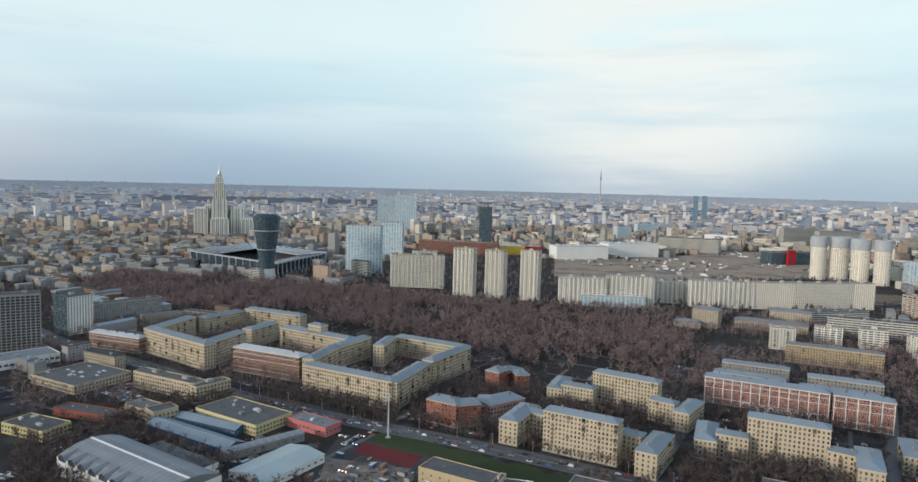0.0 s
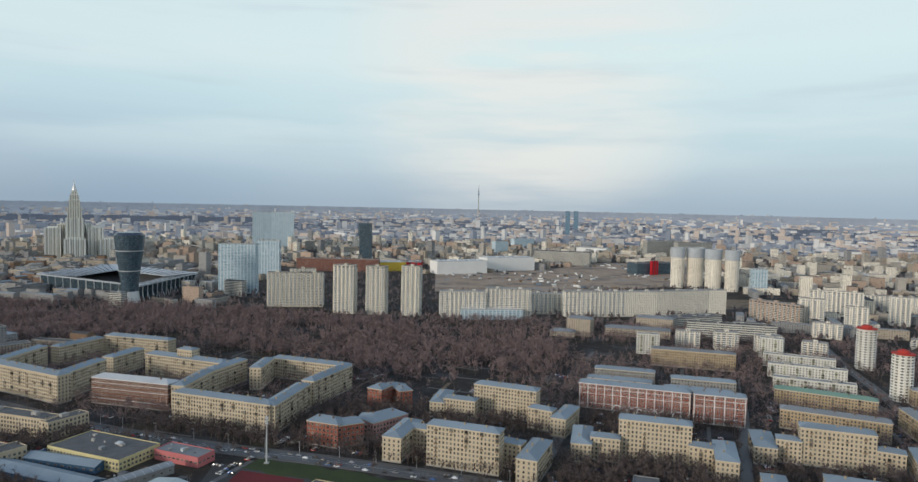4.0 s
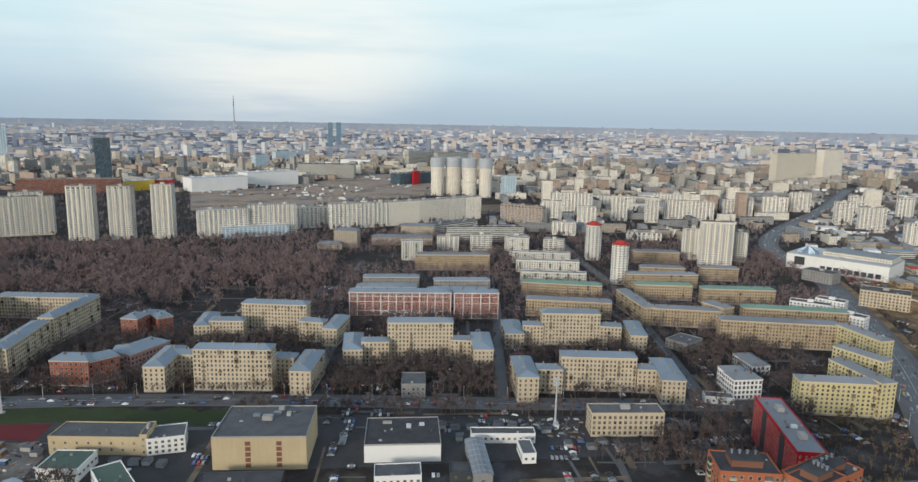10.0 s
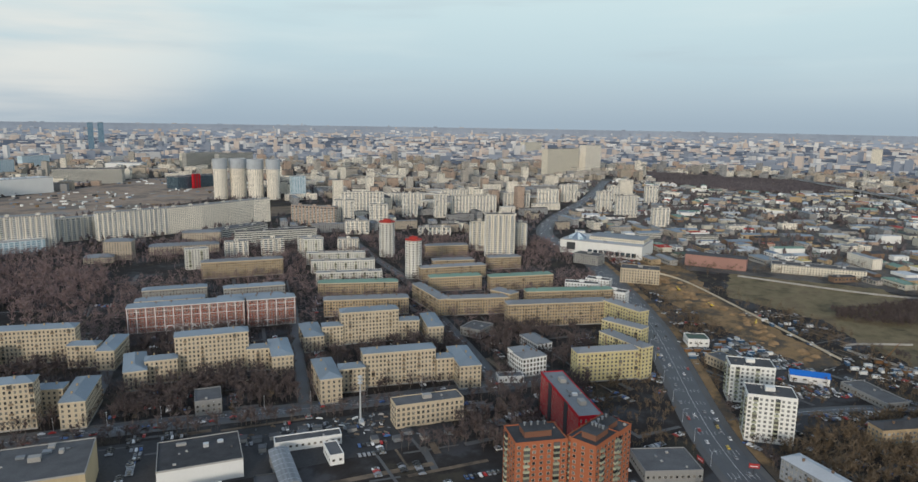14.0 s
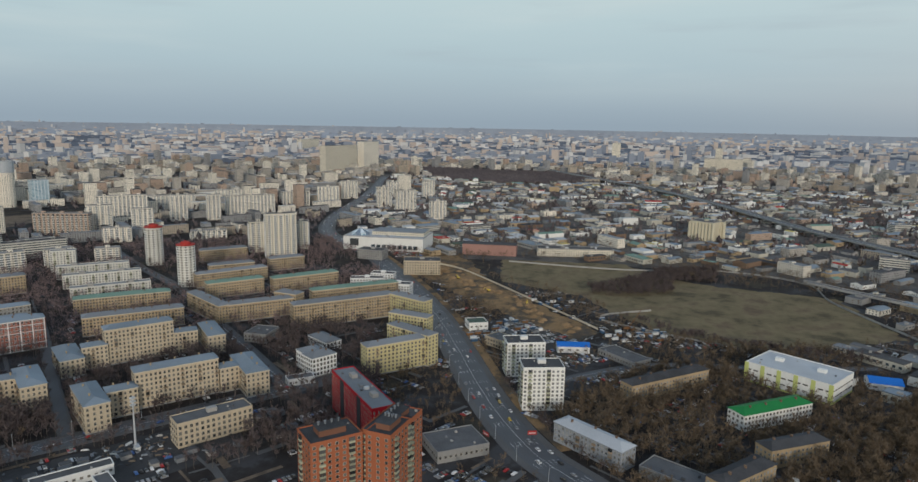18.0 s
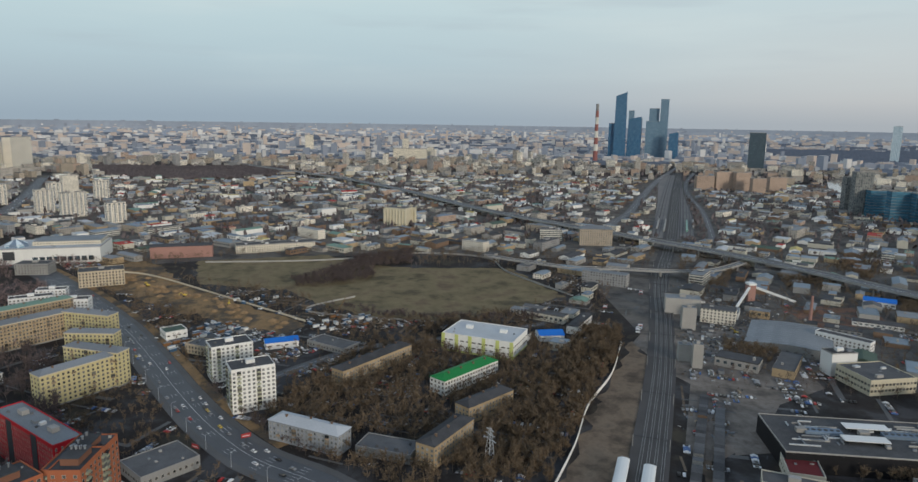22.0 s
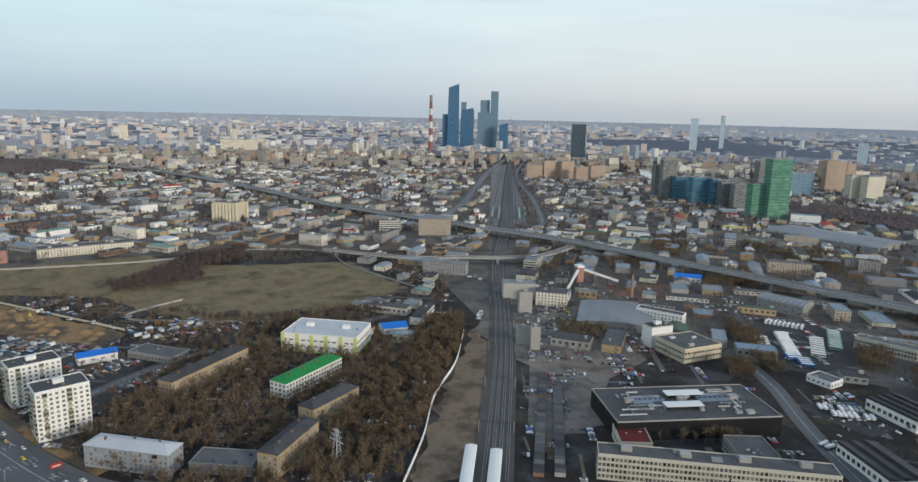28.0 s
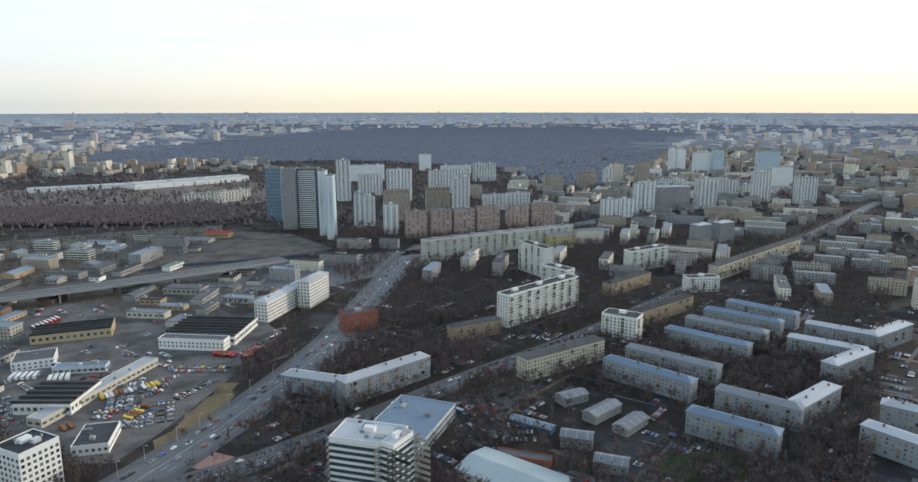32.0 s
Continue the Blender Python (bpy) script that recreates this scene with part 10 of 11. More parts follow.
def fir(x, y, h, first=[]):
    if first:
        ob = copy_thing(first[0], Matrix.Identity(4))
    else:
        ob = thing("fir_tree", "dark green fir beside the ribbon-windowed office", "tree", group="dark firs")
        first.append(ob)
        m = MB()
        m.prism(0, 0, [(0, 0.02), (0.3, 0.012)], 6)
        part("trunk", m, "bark", ob)
        rng = np.random.default_rng(4)
        V, T = [], []
        for k in range(150):
            z = rng.uniform(0.1, 0.98)
            a, r = rng.uniform(0, 2 * np.pi), 0.19 * (1.02 - z) * rng.uniform(0.7, 1.1)
            e = (r * np.cos(a), r * np.sin(a), z - 0.05 * rng.random())
            sx, sy = -np.sin(a) * 0.035, np.cos(a) * 0.035
            i = len(V)
            V += [(sx * 0.6, sy * 0.6, z + 0.03), (e[0] + sx, e[1] + sy, e[2]), (e[0] - sx, e[1] - sy, e[2]), (-sx * 0.6, -sy * 0.6, z + 0.03)]
            T += [(i, i + 1, i + 2), (i, i + 2, i + 3)]
        part("crown", tri_mesh("crown", V, T, ["fir_green"]), None, ob, "dense dark green crown")
    ob.location, ob.rotation_euler, ob.scale = (x, y, -0.1), (0, 0, x), (h, h, h)


# ---- vehicles ----
CARS = {}


def car(x, y, rot, colour, z=0.0):
    if colour not in CARS:
        ob = thing("car", {"car_white": "white parked car", "car_black": "black car on the road"}.get(colour, colour[4:] + " car") + " with dark windows", "car", group="cars")
        m = MB()
        m.box(0, 0, 0.3, 4.4, 1.78, 0.5, taper=0.97, bottom=True)
        m.box(-0.2, 0, 0.78, 2.5, 1.6, 0.62, taper=0.72)
        part("body", m, colour, ob)
        m = MB()
        m.box(-0.2, 0, 0.86, 2.54, 1.64, 0.42, taper=0.84, bottom=True)
        part("window_band", m, "pane", ob)
        for u in (-1.35, 1.35):
            for v in (-0.8, 0.8):
                m = MB()
                k = 10
                for s in (-0.1, 0.1):
                    m.face([(u + 0.32 * math.cos(2 * math.pi * j / k), v + s, 0.32 + 0.32 * math.sin(2 * math.pi * j / k)) for j in range(k)])
                for j in range(k):
                    a, b = 2 * math.pi * j / k, 2 * math.pi * (j + 1) / k
                    m.face([(u + 0.32 * math.cos(a), v - 0.1, 0.32 + 0.32 * math.sin(a)), (u + 0.32 * math.cos(b), v - 0.1, 0.32 + 0.32 * math.sin(b)), (u + 0.32 * math.cos(b), v + 0.1, 0.32 + 0.32 * math.sin(b)), (u + 0.32 * math.cos(a), v + 0.1, 0.32 + 0.32 * math.sin(a))])
                part("wheel", m, "tyre", ob)
        ob.location, ob.rotation_euler = (x, y, z), (0, 0, rot)
        CARS[colour] = ob
        return ob
    return copy_thing(CARS[colour], Matrix.Translation((x, y, z)) @ Matrix.Rotation(rot, 4, "Z"))


def all_cars():
    rng = random.Random(8)
    cols = ["car_white", "car_white", "car_black", "car_black", "car_grey", "car_grey", "car_grey", "car_red", "car_blue", "car_white", "car_black", "car_grey", "car_yellow"]
    line = smooth_line([(337, 57), (366, 100), (409, 140), (458, 177), (529, 226), (611, 285), (699, 359), (789, 442), (873, 526)], 6)
    nr = normals(line)
    used = []
    n = 0
    for i in range(4, len(line) - 1):
        for off in (-9.6, -6.9, -4.1, 4.1, 6.9, 9.6):
            if rng.random() < 0.13 and n < 56:
                d = line[i + 1] - line[i]
                car(line[i][0] + nr[i][0] * off, line[i][1] + nr[i][1] * off, math.atan2(d[1], d[0]) + (math.pi if off < 0 else 0), rng.choice(cols), 0.07)
                n += 1
    # the other parked cars, too many to count
    mb = MB()
    def low_car(x, y, r, c):
        mb.box(x, y, 0.35, 4.4, 1.78, 0.5, r, m=c, bottom=True)
        mb.box(x, y, 0.85, 2.4, 1.6, 0.6, r, m=c if rng.random() < 0.5 else 6, taper=0.8)
    cols2 = ["car_white", "car_black", "car_grey", "car_red", "car_blue", "car_yellow", "pane"]
    lots = [(-330, 640, 60, 18, -33), (-300, 600, 50, 14, -33), (150, 395, 12, 40, -28), (165, 385, 10, 40, -28), (235, 340, 34, 20, -28), (300, 300, 30, 20, -28), (470, 20, 30, 24, -20), (455, 45, 40, 10, -20), (520, 90, 60, 16, -40), (545, 120, 50, 20, -40),
            (620, 190, 60, 30, -40), (580, 170, 60, 24, -40), (230, -470, 60, 24, -70), (200, -440, 40, 30, -70), (255, -500, 40, 40, -70), (-20, -440, 30, 14, -40), (60, -380, 40, 12, -40), (640, 20, 50, 18, -60), (340, 330, 8, 60, -28), (480, 240, 20, 60, 20), (70, 380, 40, 10, -28), (30, 430, 30, 12, -28), (105, 405, 26, 18, -28), (60, 440, 40, 6, -28), (195, 365, 30, 18, -28), (265, 325, 40, 6, -28), (-230, 560, 40, 14, -33),
            (520, -330, 60, 20, -17), (470, -280, 50, 16, -17), (600, -400, 60, 24, -17), (300, -440, 50, 20, -20), (900, 480, 60, 40, 40), (930, 560, 60, 30, 40)]
    for x, y, w, d, a in lots:
        c, s = math.cos(radians(a)), math.sin(radians(a))
        for v in range(int(d / 6.2) + 1):
            for u in range(int(w / 2.7)):
                if rng.random() < 0.62:
                    lx, ly = -w / 2 + u * 2.7, -d / 2 + v * 6.2
                    px, py = x + lx * c - ly * s, y + lx * s + ly * c
                    if not taken(np.array([px]), np.array([py]))[0]:
                        low_car(px, py, radians(a + 90 + rng.uniform(-4, 4)), rng.choice((0, 0, 1, 1, 2, 2, 2, 3, 4)))
    for pts, offs in (([(-640, 915), (-469, 791), (-207, 615), (-90, 552), (119, 450), (260, 370), (388, 300)], (-5.2, -2, 2, 5.2)), ([(171, -355), (153, -396), (135, -444), (99, -569), (73, -738), (49, -897)], (-8, -4, 4, 8)),
                      ([(139, -354), (91, -390), (-21, -495), (-131, -590), (-286, -746), (-632, -1092)], (-5.5, -2, 2, 5.5)), ([(384, 300), (426, 364), (486, 462), (578, 612)], (-3.4, 3.4)), ([(873, 526), (957, 640), (1040, 720), (1209, 810), (1632, 985)], (-10, -6, 6, 10)),
                      ([(477, -727), (383, -794), (209, -878), (18, -960)], (-9, -5, 5, 9))):
        ln = smooth_line(pts, 7)
        nn = normals(ln)
        for i in range(len(ln) - 1):
            for off in offs:
                if rng.random() < (0.42 if abs(off) == max(map(abs, offs)) and len(offs) > 2 else 0.16):
                    d = ln[i + 1] - ln[i]
                    low_car(ln[i][0] + nn[i][0] * off, ln[i][1] + nn[i][1] * off, math.atan2(d[1], d[0]), rng.choice((0, 0, 1, 1, 2, 2, 3, 4)))
    for (x0, y0), (x1, y1), cs, big in (((189, -550), (169, -545), (3, 3, 7), 1), ((162, -541), (156, -566), (3, 7, 3), 1), ((161, -571), (145, -615), (1, 2, 1), 0), ((242, -465), (210, -490), (0, 5, 7, 2, 3), 1), ((209, -432), (203, -452), (7, 7, 5), 1), ((213, -415), (204, -427), (0, 2), 1), ((189, -463), (177, -496), (1, 1, 2), 0), ((186, -463), (172, -496), (1, 2, 2), 0), ((212, -522), (165, -521), (0, 2, 0, 5, 1), 0), ((212, -514), (167, -513), (0, 2, 3, 2), 0),
                                        ((244, -418), (238, -425), (7, 3), 1), ((314, -339), (305, -341), (0, 0), 1), ((250, -480), (200, -505), (2, 1, 0), 0), ((230, -440), (215, -455), (2, 5, 0), 0), ((-20, -450), (-60, -470), (2, 1, 1), 0), ((-37, -415), (-60, -415), (0, 2, 1), 0), ((-37, -405), (-60, -405), (0, 2, 1), 0), ((-38, -396), (-60, -395), (0, 2, 4), 0), ((360, -380), (345, -410), (0, 2, 0), 1), ((350, -378), (335, -405), (0, 0, 2), 1)):
        L_ = math.hypot(x1 - x0, y1 - y0)
        a = math.atan2(y1 - y0, x1 - x0)
        n = max(2, int(L_ / (3.1 if big else 2.7)))
        for k in range(n):
            if rng.random() < 0.85:
                px, py, r, c = x0 + (x1 - x0) * k / n, y0 + (y1 - y0) * k / n, a + math.pi / 2 + rng.uniform(-0.06, 0.06), rng.choice(cs)
                if big:
                    mb.box(px, py, 0.5, 7.5, 2.3, 0.5, r, m=1, bottom=True)
                    mb.box(px - 1.0 * math.cos(r), py - 1.0 * math.sin(r), 1.0, 5.2, 2.4, rng.uniform(1.0, 2.0), r, m=c)
                    mb.box(px + 2.8 * math.cos(r), py + 2.8 * math.sin(r), 1.0, 1.8, 2.3, 1.7, r, m=c, taper=0.9)
                else:
                    low_car(px, py, r, c)
    for k in range(1500):
        az, R_ = radians(rng.uniform(-222, 36)), rng.uniform(330, 820)
        x, y = -R_ * math.sin(az), R_ * math.cos(az)
        if within([PARK], x, y) or taken(np.array([x]), np.array([y]), 4.0)[0]:
            continue
        a = radians(-28 if az > radians(-60) else -18 if az > radians(-142) else -40) + (math.pi / 2 if rng.random() < 0.5 else 0)
        for j in range(rng.randint(2, 8)):
            px, py = x + math.cos(a) * j * 2.8, y + math.sin(a) * j * 2.8
            if not taken(np.array([px]), np.array([py]))[0]:
                low_car(px, py, a + math.pi / 2, rng.choice((0, 0, 1, 1, 2, 2, 2, 3, 4)))
    me = mb.mesh("parked_cars", cols2 + ["container_orange"])
    tagged(new("parked_cars", me), "hundreds of small parked cars in white, grey and black", "cars", kind="stuff")
    # buses in their yard
    first = {}
    def bus(x, y, rot, colour):
        if colour not in first:
            ob = thing("bus", ("green and white" if colour == "bus_green" else "white" if colour == "white_paint" else "red" if colour == "car_red" else "blue") + " city bus parked in rows", "bus", group="parked buses")
            m = MB()
            m.box(0, 0, 0.4, 11.5, 2.5, 2.6, taper=0.98, bottom=True)
            part("body", m, colour, ob)
            m = MB()
            m.box(0, 0, 1.4, 11.0, 2.56, 0.9, bottom=True)
            part("window_band", m, "pane", ob)
            m = MB()
            m.box(0, 0, 2.98, 9, 2.1, 0.25)
            part("roof_hatch", m, "white_paint", ob)
            ob.location, ob.rotation_euler = (x, y, 0.05), (0, 0, rot)
            first[colour] = ob
        else:
            copy_thing(first[colour], Matrix.Translation((x, y, 0.05)) @ Matrix.Rotation(rot, 4, "Z"))
    rows = (((541, -486), (518, -508), 9, 40, "white_paint"), ((506, -472), (451, -439), 13, 55, "white_paint"), ((499, -444), (465, -422), 7, 50, "white_paint"), ((499, -527), (459, -491), 10, 40, "bus_green"), ((485, -494), (448, -462), 8, 45, "white_paint"), ((442, -440), (429, -433), 4, 40, "blue_paint"), ((455, -438), (446, -434), 3, 60, "blue_paint"),
            ((328, -504), (312, -507), 5, 0, "white_paint"), ((297, -499), (286, -503), 4, 0, "white_paint"), ((309, -528), (269, -522), 4, 90, "blue_paint"), ((380, -622), (374, -650), 7, 20, "car_red"), ((342, -600), (330, -640), 6, 0, "white_paint"))
    for (x0, y0), (x1, y1), n, skew, col in rows:
        a = math.atan2(y1 - y0, x1 - x0) + math.pi / 2 + radians(skew - 45 if skew and skew < 90 else skew)
        for k in range(n):
            t = k / max(1, n - 1)
            bus(x0 + (x1 - x0) * t, y0 + (y1 - y0) * t, a + radians(rng.uniform(-2, 2)), col)


def footpaths():
    """Lanes and paths between the houses, worn pale."""
    rng = random.Random(61)
    mb = MB()
    n = 0
    for k in range(1500):
        az, R_ = radians(rng.uniform(-222, 36)), rng.uniform(330, 900)
        x, y = -R_ * math.sin(az), R_ * math.cos(az)
        park = within([PARK], x, y)
        if park and rng.random() < 0.6:
            continue
        a = radians(-28 if az > radians(-60) else -18 if az > radians(-142) else -40) + (math.pi / 2 if rng.random() < 0.5 else 0) + rng.gauss(0, 0.06)
        w, L_ = rng.choice((1.6, 2.0, 3.2, 4.5)), rng.uniform(14, 70)
        t = np.arange(0, L_, 3.0)
        free = ~taken(x + np.cos(a) * t, y + np.sin(a) * t, 1.0)
        stop = len(t) if free.all() else int(np.argmin(free))
        if stop < 4:
            continue
        L_ = t[stop - 1]
        n += 1
        mb.box(x + math.cos(a) * L_ / 2, y + math.sin(a) * L_ / 2, -0.05, L_, w, 0.06 + 0.0008 * (n % 40), a, m=rng.choice((0, 0, 1)))
    tagged(new("footpaths", mb.mesh("footpaths", ["paving", "dirt"])), "narrow worn lanes and footpaths between the houses", "paths", kind="stuff")


# ---- poles, boards, crane, pylon, clutter ----
def tall_pole(x, y, h):
    ob = thing("light_mast", "tall pale steel light mast on a square footing", "mast", x, y, group="light masts")
    m = MB()
    m.prism(0, 0, [(0, 0.75), (h, 0.28)], 10)
    part("pole", m, "pale_steel", ob)
    m = MB()
    m.box(0, 0, -0.2, 4, 4, 0.6)
    part("footing", m, "concrete", ob)
    for k in range(3):
        m = MB()
        m.box(0, 0, h - 1.5 - k * 2.2, 2.4, 2.4, 0.9, bottom=True)
        part("lamp_ring", m, "pale_steel", ob)


tall_pole(-52, 516, 36)
tall_pole(268, 326, 34)


def street_lamps():
    first = None
    for pts, off in (([(337, 57), (366, 100), (409, 140), (458, 177), (529, 226), (611, 285), (699, 359), (789, 442)], 15), ([(-207, 615), (-90, 552), (-1, 512), (119, 450), (260, 370), (388, 300)], 8), ([(171, -355), (153, -396), (135, -444), (99, -569), (73, -738)], 13)):
        ln = smooth_line(pts, 30)
        nn = normals(ln)
        for i in range(len(ln)):
            p, a = ln[i] + nn[i] * off, math.atan2(-nn[i][1], -nn[i][0])
            if first is None:
                first = thing("street_lamp", "grey steel street lamp with a curved arm", "street lamp", group="street lamps")
                m = MB()
                m.prism(0, 0, [(0, 0.14), (9.5, 0.08)], 6)
                part("pole", m, "pale_steel", first)
                m = MB()
                m.beam((0, 0, 9.4), (2.2, 0, 10), 0.1)
                part("arm", m, "pale_steel", first)
                m = MB()
                m.box(2.5, 0, 9.9, 0.9, 0.3, 0.18, bottom=True)
                part("lamp_head", m, "pale_steel", first)
                first.location, first.rotation_euler = (*p, 0), (0, 0, a)
            else:
                copy_thing(first, Matrix.Translation((*p, 0)) @ Matrix.Rotation(a, 4, "Z"))


def billboard(x, y, rot):
    ob = thing("billboard", "red roadside billboard on a steel post", "billboard", x, y, 0, radians(rot), "billboards")
    m = MB()
    m.box(0, 0, 0, 0.5, 0.5, 4.5)
    part("post", m, "dark_steel", ob)
    m = MB()
    m.box(0, 0, 4.5, 6.2, 0.5, 3.2, bottom=True)
    part("frame", m, "dark_steel", ob)
    m = MB()
    m.box(0, -0.27, 4.7, 5.8, 0.06, 2.8, bottom=True)
    part("poster", m, "car_red", ob)
    m = MB()
    m.box(0, -0.31, 5.6, 4.2, 0.04, 0.5, bottom=True)
    part("lettering", m, "white_paint", ob)


def pylon(x, y, h):
    ob = thing("lattice_pylon", "grey steel lattice power pylon", "pylon", x, y, 0, 0.6)
    for sx in (-1, 1):
        for sy in (-1, 1):
            m = MB()
            m.beam((sx * 2.6, sy * 2.6, 0), (sx * 0.5, sy * 0.5, h), 0.22)
            part("leg", m, "pale_steel", ob)
    n = 9
    for k in range(n):
        z0, z1 = h * k / n, h * (k + 1) / n
        a, b = 2.6 - 2.1 * k / n, 2.6 - 2.1 * (k + 1) / n
        m = MB()
        for p, q in (((-a, -a), (b, -b)), ((a, -a), (b, b)), ((a, a), (-b, b)), ((-a, a), (-b, -b))):
            m.beam((*p, z0), (*q, z1), 0.12)
        part("brace", m, "pale_steel", ob)
    for z, L_ in ((h * 0.72, 5.5), (h * 0.84, 4.5), (h * 0.95, 3.5)):
        m = MB()
        m.beam((-L_, 0, z), (L_, 0, z), 0.25)
        m.beam((-L_, 0, z), (0, 0, z + 1.6), 0.12)
        m.beam((L_, 0, z), (0, 0, z + 1.6), 0.12)
        part("cross_arm", m, "pale_steel", ob)


def crawler_crane(x, y, rot):
    ob = thing("crawler_crane", "orange crawler crane with a raised lattice boom", "crane", x, y, 0, rot)
    for s in (-1.8, 1.8):
        m = MB()
        m.box(0, s, 0, 7, 1.0, 1.2)
        part("track", m, "tyre", ob)
    m = MB()
    m.box(-0.6, 0, 1.3, 6, 3.2, 2.4)
    part("cab", m, "container_orange", ob)
    m = MB()
    e = Vector((14, 0, 21))
    for s, t in ((-0.6, 0), (0.6, 0), (0, 1.0)):
        m.beam((2, s, 2 + t), (e.x, s * 0.3, e.z + t * 0.3), 0.18)
    for k in range(10):
        p = Vector((2, 0, 2)).lerp(e, k / 10)
        q = Vector((2, 0, 2)).lerp(e, (k + 1) / 10)
        m.beam((p.x, -0.5, p.z), (q.x, 0.5, q.z), 0.1)
    part("boom", m, "container_orange", ob)
    m = MB()
    m.beam((-3, 0, 4), tuple(e), 0.06)
    m.beam(tuple(e), (14, 0, 6), 0.06)
    part("cable", m, "dark_steel", ob)


def excavator(x, y, rot):
    ob = thing("excavator", "yellow excavator standing on the clay", "excavator", x, y, 0, rot, "excavators")
    for s in (-1.1, 1.1):
        m = MB()
        m.box(0, s, 0, 4, 0.7, 0.9)
        part("track", m, "tyre", ob)
    m = MB()
    m.box(-0.4, 0, 0.95, 3.6, 2.4, 1.2)
    m.box(0.6, 0.6, 2.1, 1.5, 1.1, 1.2)
    part("cab", m, "car_yellow", ob)
    m = MB()
    m.beam((1.2, -0.3, 1.8), (4.5, -0.3, 4.6), 0.5)
    m.beam((4.5, -0.3, 4.6), (6.6, -0.3, 2.0), 0.4)
    part("arm", m, "car_yellow", ob)
    m = MB()
    m.box(6.7, -0.3, 0.8, 1.1, 1.2, 1.2, bottom=True)
    part("bucket", m, "dark_steel", ob)


def fence(pts, h, material, label):
    ln = smooth_line(pts, 9)
    ob = thing("fence", label, "fence", group="works fences")
    for i in range(len(ln) - 1):
        p, q = ln[i], ln[i + 1]
        d = q - p
        m = MB()
        m.box((p[0] + q[0]) / 2, (p[1] + q[1]) / 2, -0.1, np.linalg.norm(d) - 0.1, 0.25, h, math.atan2(d[1], d[0]))
        part("fence_panel", m, material, ob)


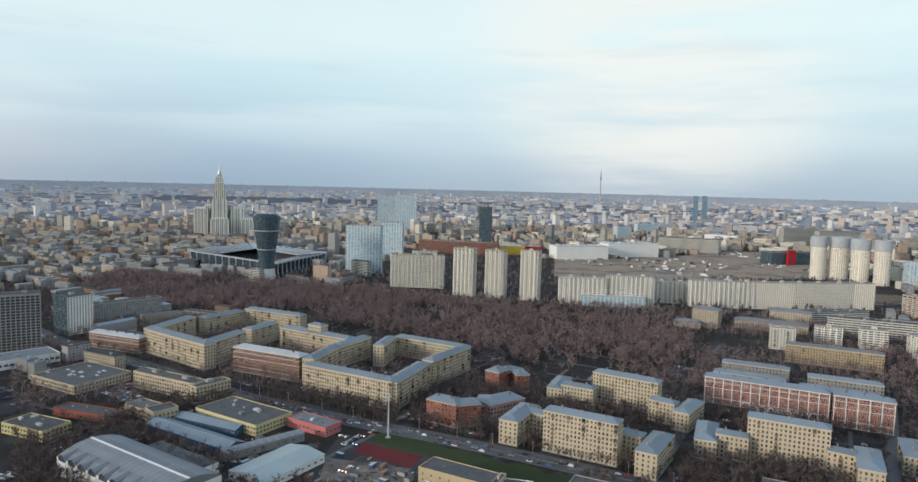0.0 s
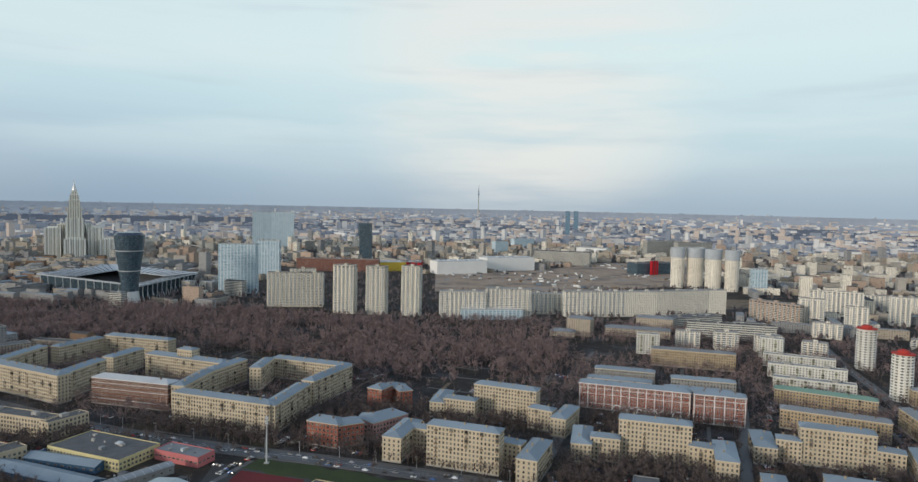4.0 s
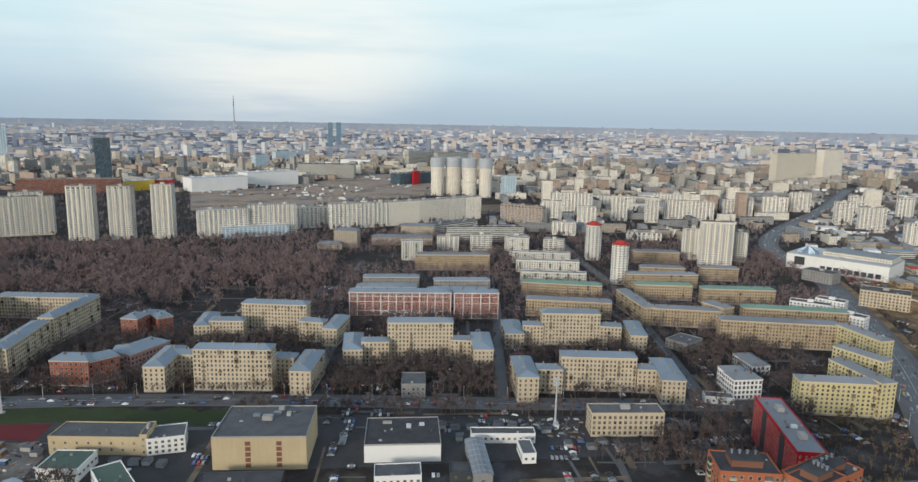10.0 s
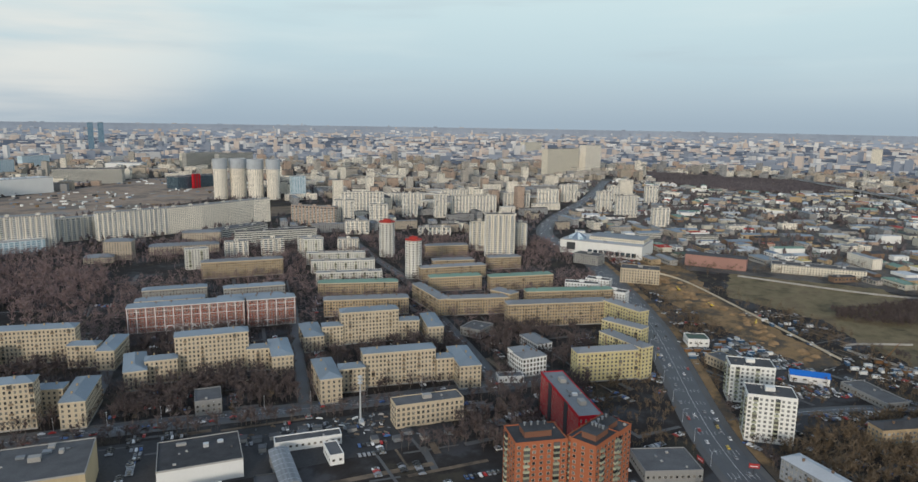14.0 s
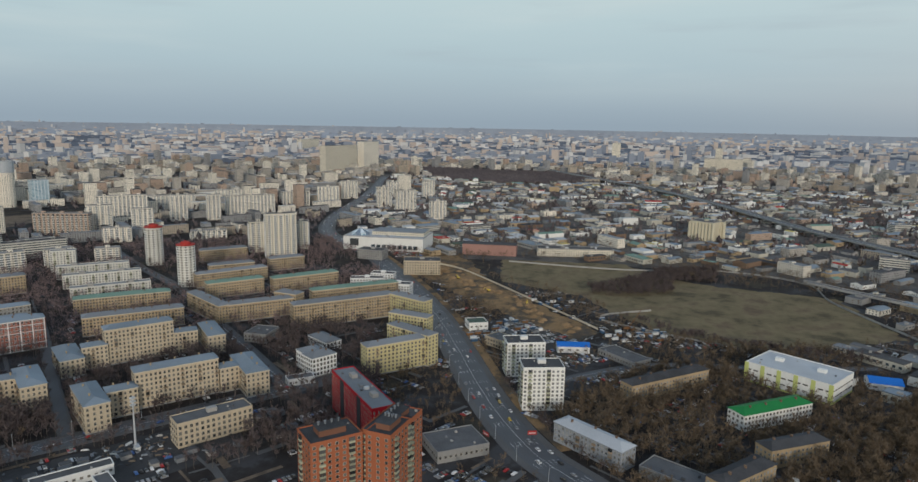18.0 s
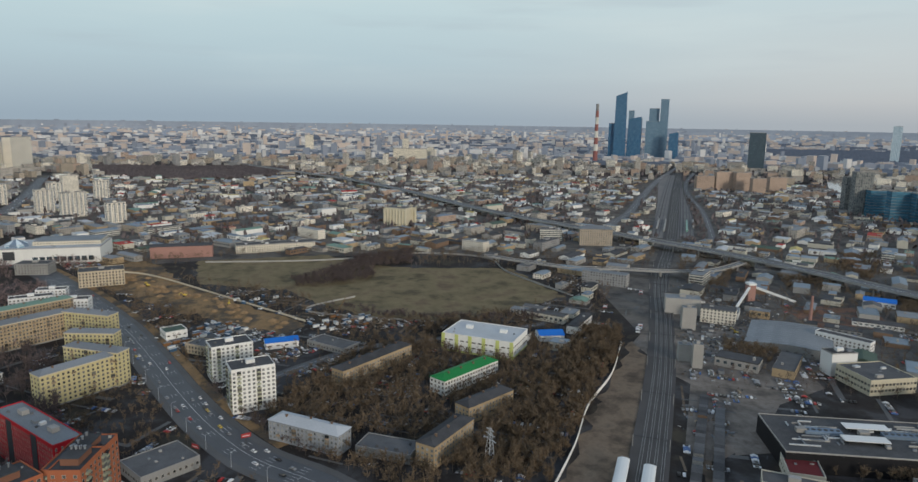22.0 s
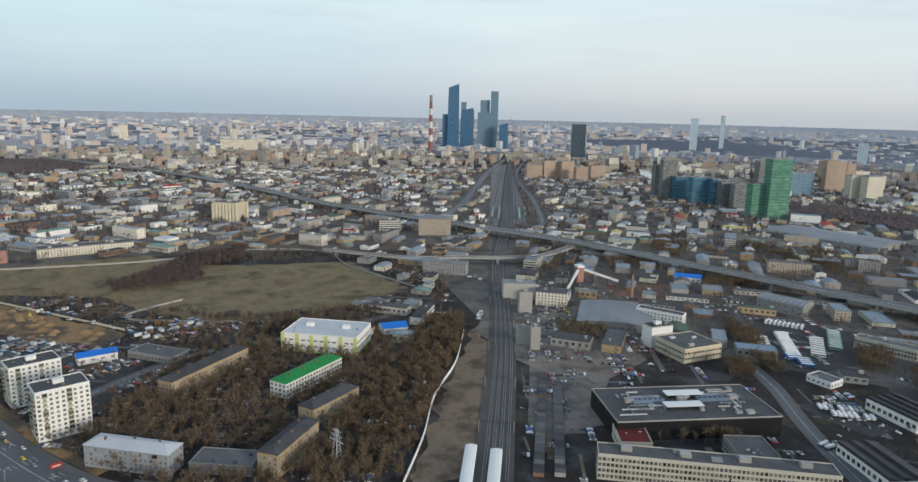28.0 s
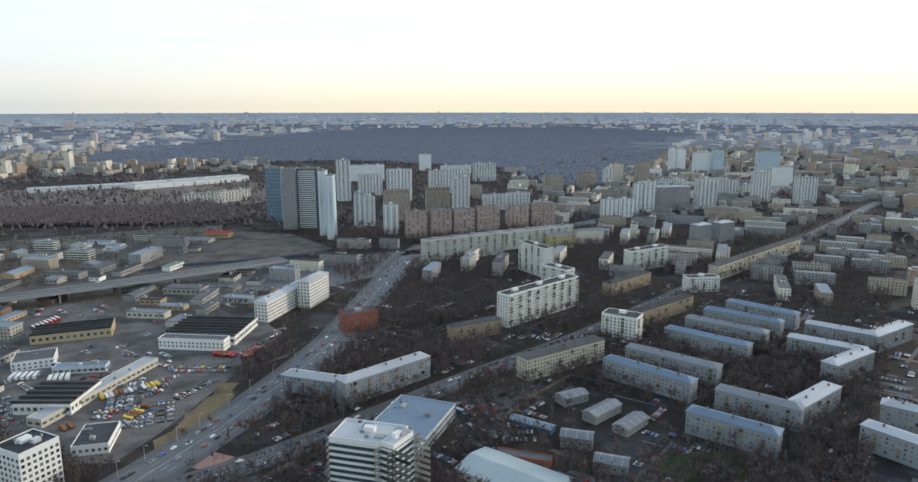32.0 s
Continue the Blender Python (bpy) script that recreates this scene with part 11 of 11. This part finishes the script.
def clutter():
    """Sheds, containers, pipes and heaps on the building yards."""
    rng = random.Random(31)
    first = {}
    def box_thing(x, y, rot, k):
        if k not in first:
            mt = ("container_blue", "container_orange", "white_panel", "roof_grey", "concrete", "dark_brick")[k]
            lb = ("blue steel site container", "orange steel site container", "white site cabin with a flat roof", "grey metal shed with a lean-to roof", "grey concrete garage box", "dark brick garage with a tarred roof")[k]
            ob = thing("site_container" if k < 3 else "garage", lb, "container" if k < 3 else "shed", group="site containers" if k < 3 else "garages")
            m = MB()
            m.box(0, 0, -0.1, 6.1, 2.5 if k < 3 else 4.5, 2.7)
            part("body", m, mt, ob)
            m = MB()
            m.box(0, 0, 2.6, 6.3, 2.7 if k < 3 else 4.8, 0.15)
            part("roof", m, ("roof_pale", "roof_grey", "roof_pale", "roof_tar", "roof_tar", "roof_dark")[k], ob)
            m = MB()
            m.box(3.06, 0, 0.1, 0.08, 2.0, 2.2, bottom=True)
            part("door", m, "dark_steel", ob)
            ob.location, ob.rotation_euler = (x, y, 0), (0, 0, rot)
            first[k] = ob
        else:
            copy_thing(first[k], Matrix.Translation((x, y, 0)) @ Matrix.Rotation(rot, 4, "Z"))
    spots = [((600, 205), (70, 26), -42, 34, (0, 1, 2, 3)), ((655, 60), (60, 20), -55, 22, (0, 1, 2, 2)), ((-60, 440), (40, 26), -28, 14, (3, 0, 4, 1)), ((-170, 500), (60, 30), -33, 16, (3, 4, 0)), ((230, 330), (40, 16), -28, 12, (3, 4, 2)), 
             ((560, -260), (60, 26), -20, 14, (3, 3, 2, 4)), ((690, -330), (80, 40), -20, 18, (3, 2, 4)), ((-20, -425), (30, 16), -45, 5, (3, 4, 0)), ((700, 170), (20, 60), -45, 10, (2, 0)), ((310, 285), (40, 20), -28, 10, (3, 4)), ((20, 420), (30, 20), -28, 10, (4, 3))]
    for (cx, cy), (sx, sy), a, n, ks in spots:
        c, s = math.cos(radians(a)), math.sin(radians(a))
        for k in range(n):
            for _ in range(8):
                u, v = rng.uniform(-sx, sx), rng.uniform(-sy, sy)
                x, y = cx + u * c - v * s, cy + u * s + v * c
                if not taken(np.array([x]), np.array([y]), 3.0)[0]:
                    rot = radians(a) + (math.pi / 2 if rng.random() < 0.3 else 0) + rng.uniform(-0.08, 0.08)
                    claim_rect(x, y, rot, 6.3, 4.8, 0.5)
                    box_thing(x, y, rot, rng.choice(ks))
                    break
    for (x0, y0), (x1, y1) in (((453, -207), (318, -148)), ((439, -213), (315, -160))):
        n = int(math.hypot(x1 - x0, y1 - y0) / 4.9)
        a = math.atan2(y1 - y0, x1 - x0)
        for k in range(n):
            if rng.random() < 0.92:
                box_thing(x0 + (x1 - x0) * k / n, y0 + (y1 - y0) * k / n, a + math.pi / 2, rng.choice((5, 5, 3, 4)))
    # planks, pipes and rubble, too small to tell apart
    mb = MB()
    for (cx, cy), (sx, sy), a, n in (((600, 200), (80, 34), -42, 800), ((655, 60), (80, 30), -55, 500), ((-60, 430), (50, 40), -28, 300), ((720, 250), (80, 12), -50, 300), ((560, -260), (80, 36), -20, 400), ((690, -330), (110, 50), -20, 500), ((400, -215), (24, 40), -20, 150), ((345, -395), (24, 24), -60, 120), ((-10, -420), (50, 30), -45, 60), ((840, -200), (80, 40), -20, 400), ((-180, 500), (80, 40), -33, 300), ((250, 330), (60, 20), -28, 200)):
        c, s = math.cos(radians(a)), math.sin(radians(a))
        for k in range(n):
            u, v = rng.gauss(0, sx * 0.5), rng.gauss(0, sy * 0.5)
            x, y = cx + u * c - v * s, cy + u * s + v * c
            if taken(np.array([x]), np.array([y]))[0]:
                continue
            mb.box(x, y, -0.05, rng.uniform(0.6, 5), rng.uniform(0.3, 1.5), rng.uniform(0.2, 1.2), rng.uniform(0, 3.2), m=rng.choice((0, 2, 2, 3, 3, 4, 4, 5, 5, 1)), taper=rng.uniform(0.5, 1.0))
    tagged(new("site_clutter", mb.mesh("site_clutter", ["concrete", "white_panel", "roof_grey", "dirt", "dark_steel", "balcony_brown"])), "heaps of planks, pipes and rubble on the yards", "clutter", kind="stuff")
    mb = MB()
    for k in range(620):
        x, y = rng.uniform(215, 1180), rng.uniform(1480, 2250)
        if within([SITE], x, y) and not taken(np.array([x]), np.array([y]))[0] and math.sin(x / 70) + math.sin(y / 55) > -0.5:
            mb.box(x, y, -0.05, rng.uniform(4, 16), rng.uniform(2.4, 5), rng.uniform(1.5, 4.5), radians(rng.choice((-28, 62, 20))), m=rng.choice((0, 0, 1, 1, 2, 3, 4)))
    tagged(new("site_cabins", mb.mesh("site_cabins", ["white_panel", "concrete", "roof_sky", "dark_steel", "turned_soil"])), "cabins, stacks and lorries on the far building land", "clutter", kind="stuff")
    # mounds along the dug-up road
    mb = MB()
    for k in range(70):
        t = rng.random()
        x, y = 620 + t * 220 + rng.gauss(0, 8), 140 + t * 250 + rng.gauss(0, 10)
        r = rng.uniform(2, 6)
        mb.prism(x, y, [(-0.2, r), (r * 0.25, r * 0.7), (r * 0.45, r * 0.25)], 7)
    tagged(new("soil_heaps", mb.mesh("soil_heaps", ["clay"])), "heaps of orange clay along the road works", "soil", kind="stuff")


def conveyor():
    ob = thing("conveyor_gallery", "white sloping conveyor gallery on a pink tower", "conveyor", 730, -369)
    m = MB()
    m.box(0, 0, -0.5, 10, 8, 20)
    part("tower", m, "pink_brick", ob, "pink rendered tower")
    m = MB()
    m.box(0, 0, 19.4, 10.6, 8.6, 2.2)
    part("tower_head", m, "white_panel", ob)
    for end, z1 in (((-42, 34), 4.0), ((-26, -40), 6.0)):
        m = MB()
        m.beam((0, 0, 18), (*end, z1), 2.3)
        part("gallery", m, "white_panel", ob)
        for t in (0.35, 0.7):
            m = MB()
            m.beam((end[0] * t, end[1] * t, -0.3), (end[0] * t, end[1] * t, 18 + (z1 - 18) * t - 1.0), 0.8)
            part("trestle", m, "dark_steel", ob)
    st = thing("chimney_stack", "slim pinkish brick boiler chimney", "chimney", 642, -391)
    m = MB()
    m.prism(0, 0, [(-0.5, 1.9), (30, 1.2)], 12)
    part("shaft", m, "pink_brick", st)
    m = MB()
    m.prism(0, 0, [(30, 1.4), (31, 1.4)], 12)
    part("rim", m, "dark_steel", st)
    claim_rect(730, -369, 0, 14, 12)


conveyor()
infill()
hall_plant()
far_city()
far_woods()
distant_trees()
clutter()
footpaths()
all_trees()
for fx, fy, fh in [(291.7, -200.2, 9), (282.3, -216.9, 10), (276.0, -220.5, 11), (276.8, -241.3, 12), (268.7, -257.6, 9), (263.6, -260.3, 10), (260.8, -273.5, 11), (252.4, -278.5, 12)]:
    fir(fx, fy, fh)
all_cars()
street_lamps()
billboard(369, 135, -120)
billboard(383, 109, -60)
pylon(352, -40, 26)
crawler_crane(652, 96, radians(-60))
for ex, ey, er in ((700, 215, 0.4), (735, 275, 2.0), (780, 335, 1.0), (560, 190, 3.0), (610, -300, 0.7)):
    excavator(ex, ey, er)
fence([(326, -72), (380, -96), (440, -118), (500, -150), (575, -178)], 3.0, "white_panel", "pale zigzag works fence beside the railway")
fence([(377, -843), (324, -876), (255, -899), (183, -932)], 3.5, "container_blue", "long blue hoarding along the highway")
fence([(640, -6), (676, 128), (735, 84)], 2.2, "concrete", "concrete wall along the field")
fence([(913, 312), (934, 150), (990, 20), (960, -80), (866, -104), (748, -165)], 2.4, "concrete", "long concrete wall behind the fields")
fence([(640, 122), (720, 216), (830, 350), (850, 408)], 2.2, "stone_trim", "pale fence along the road works")
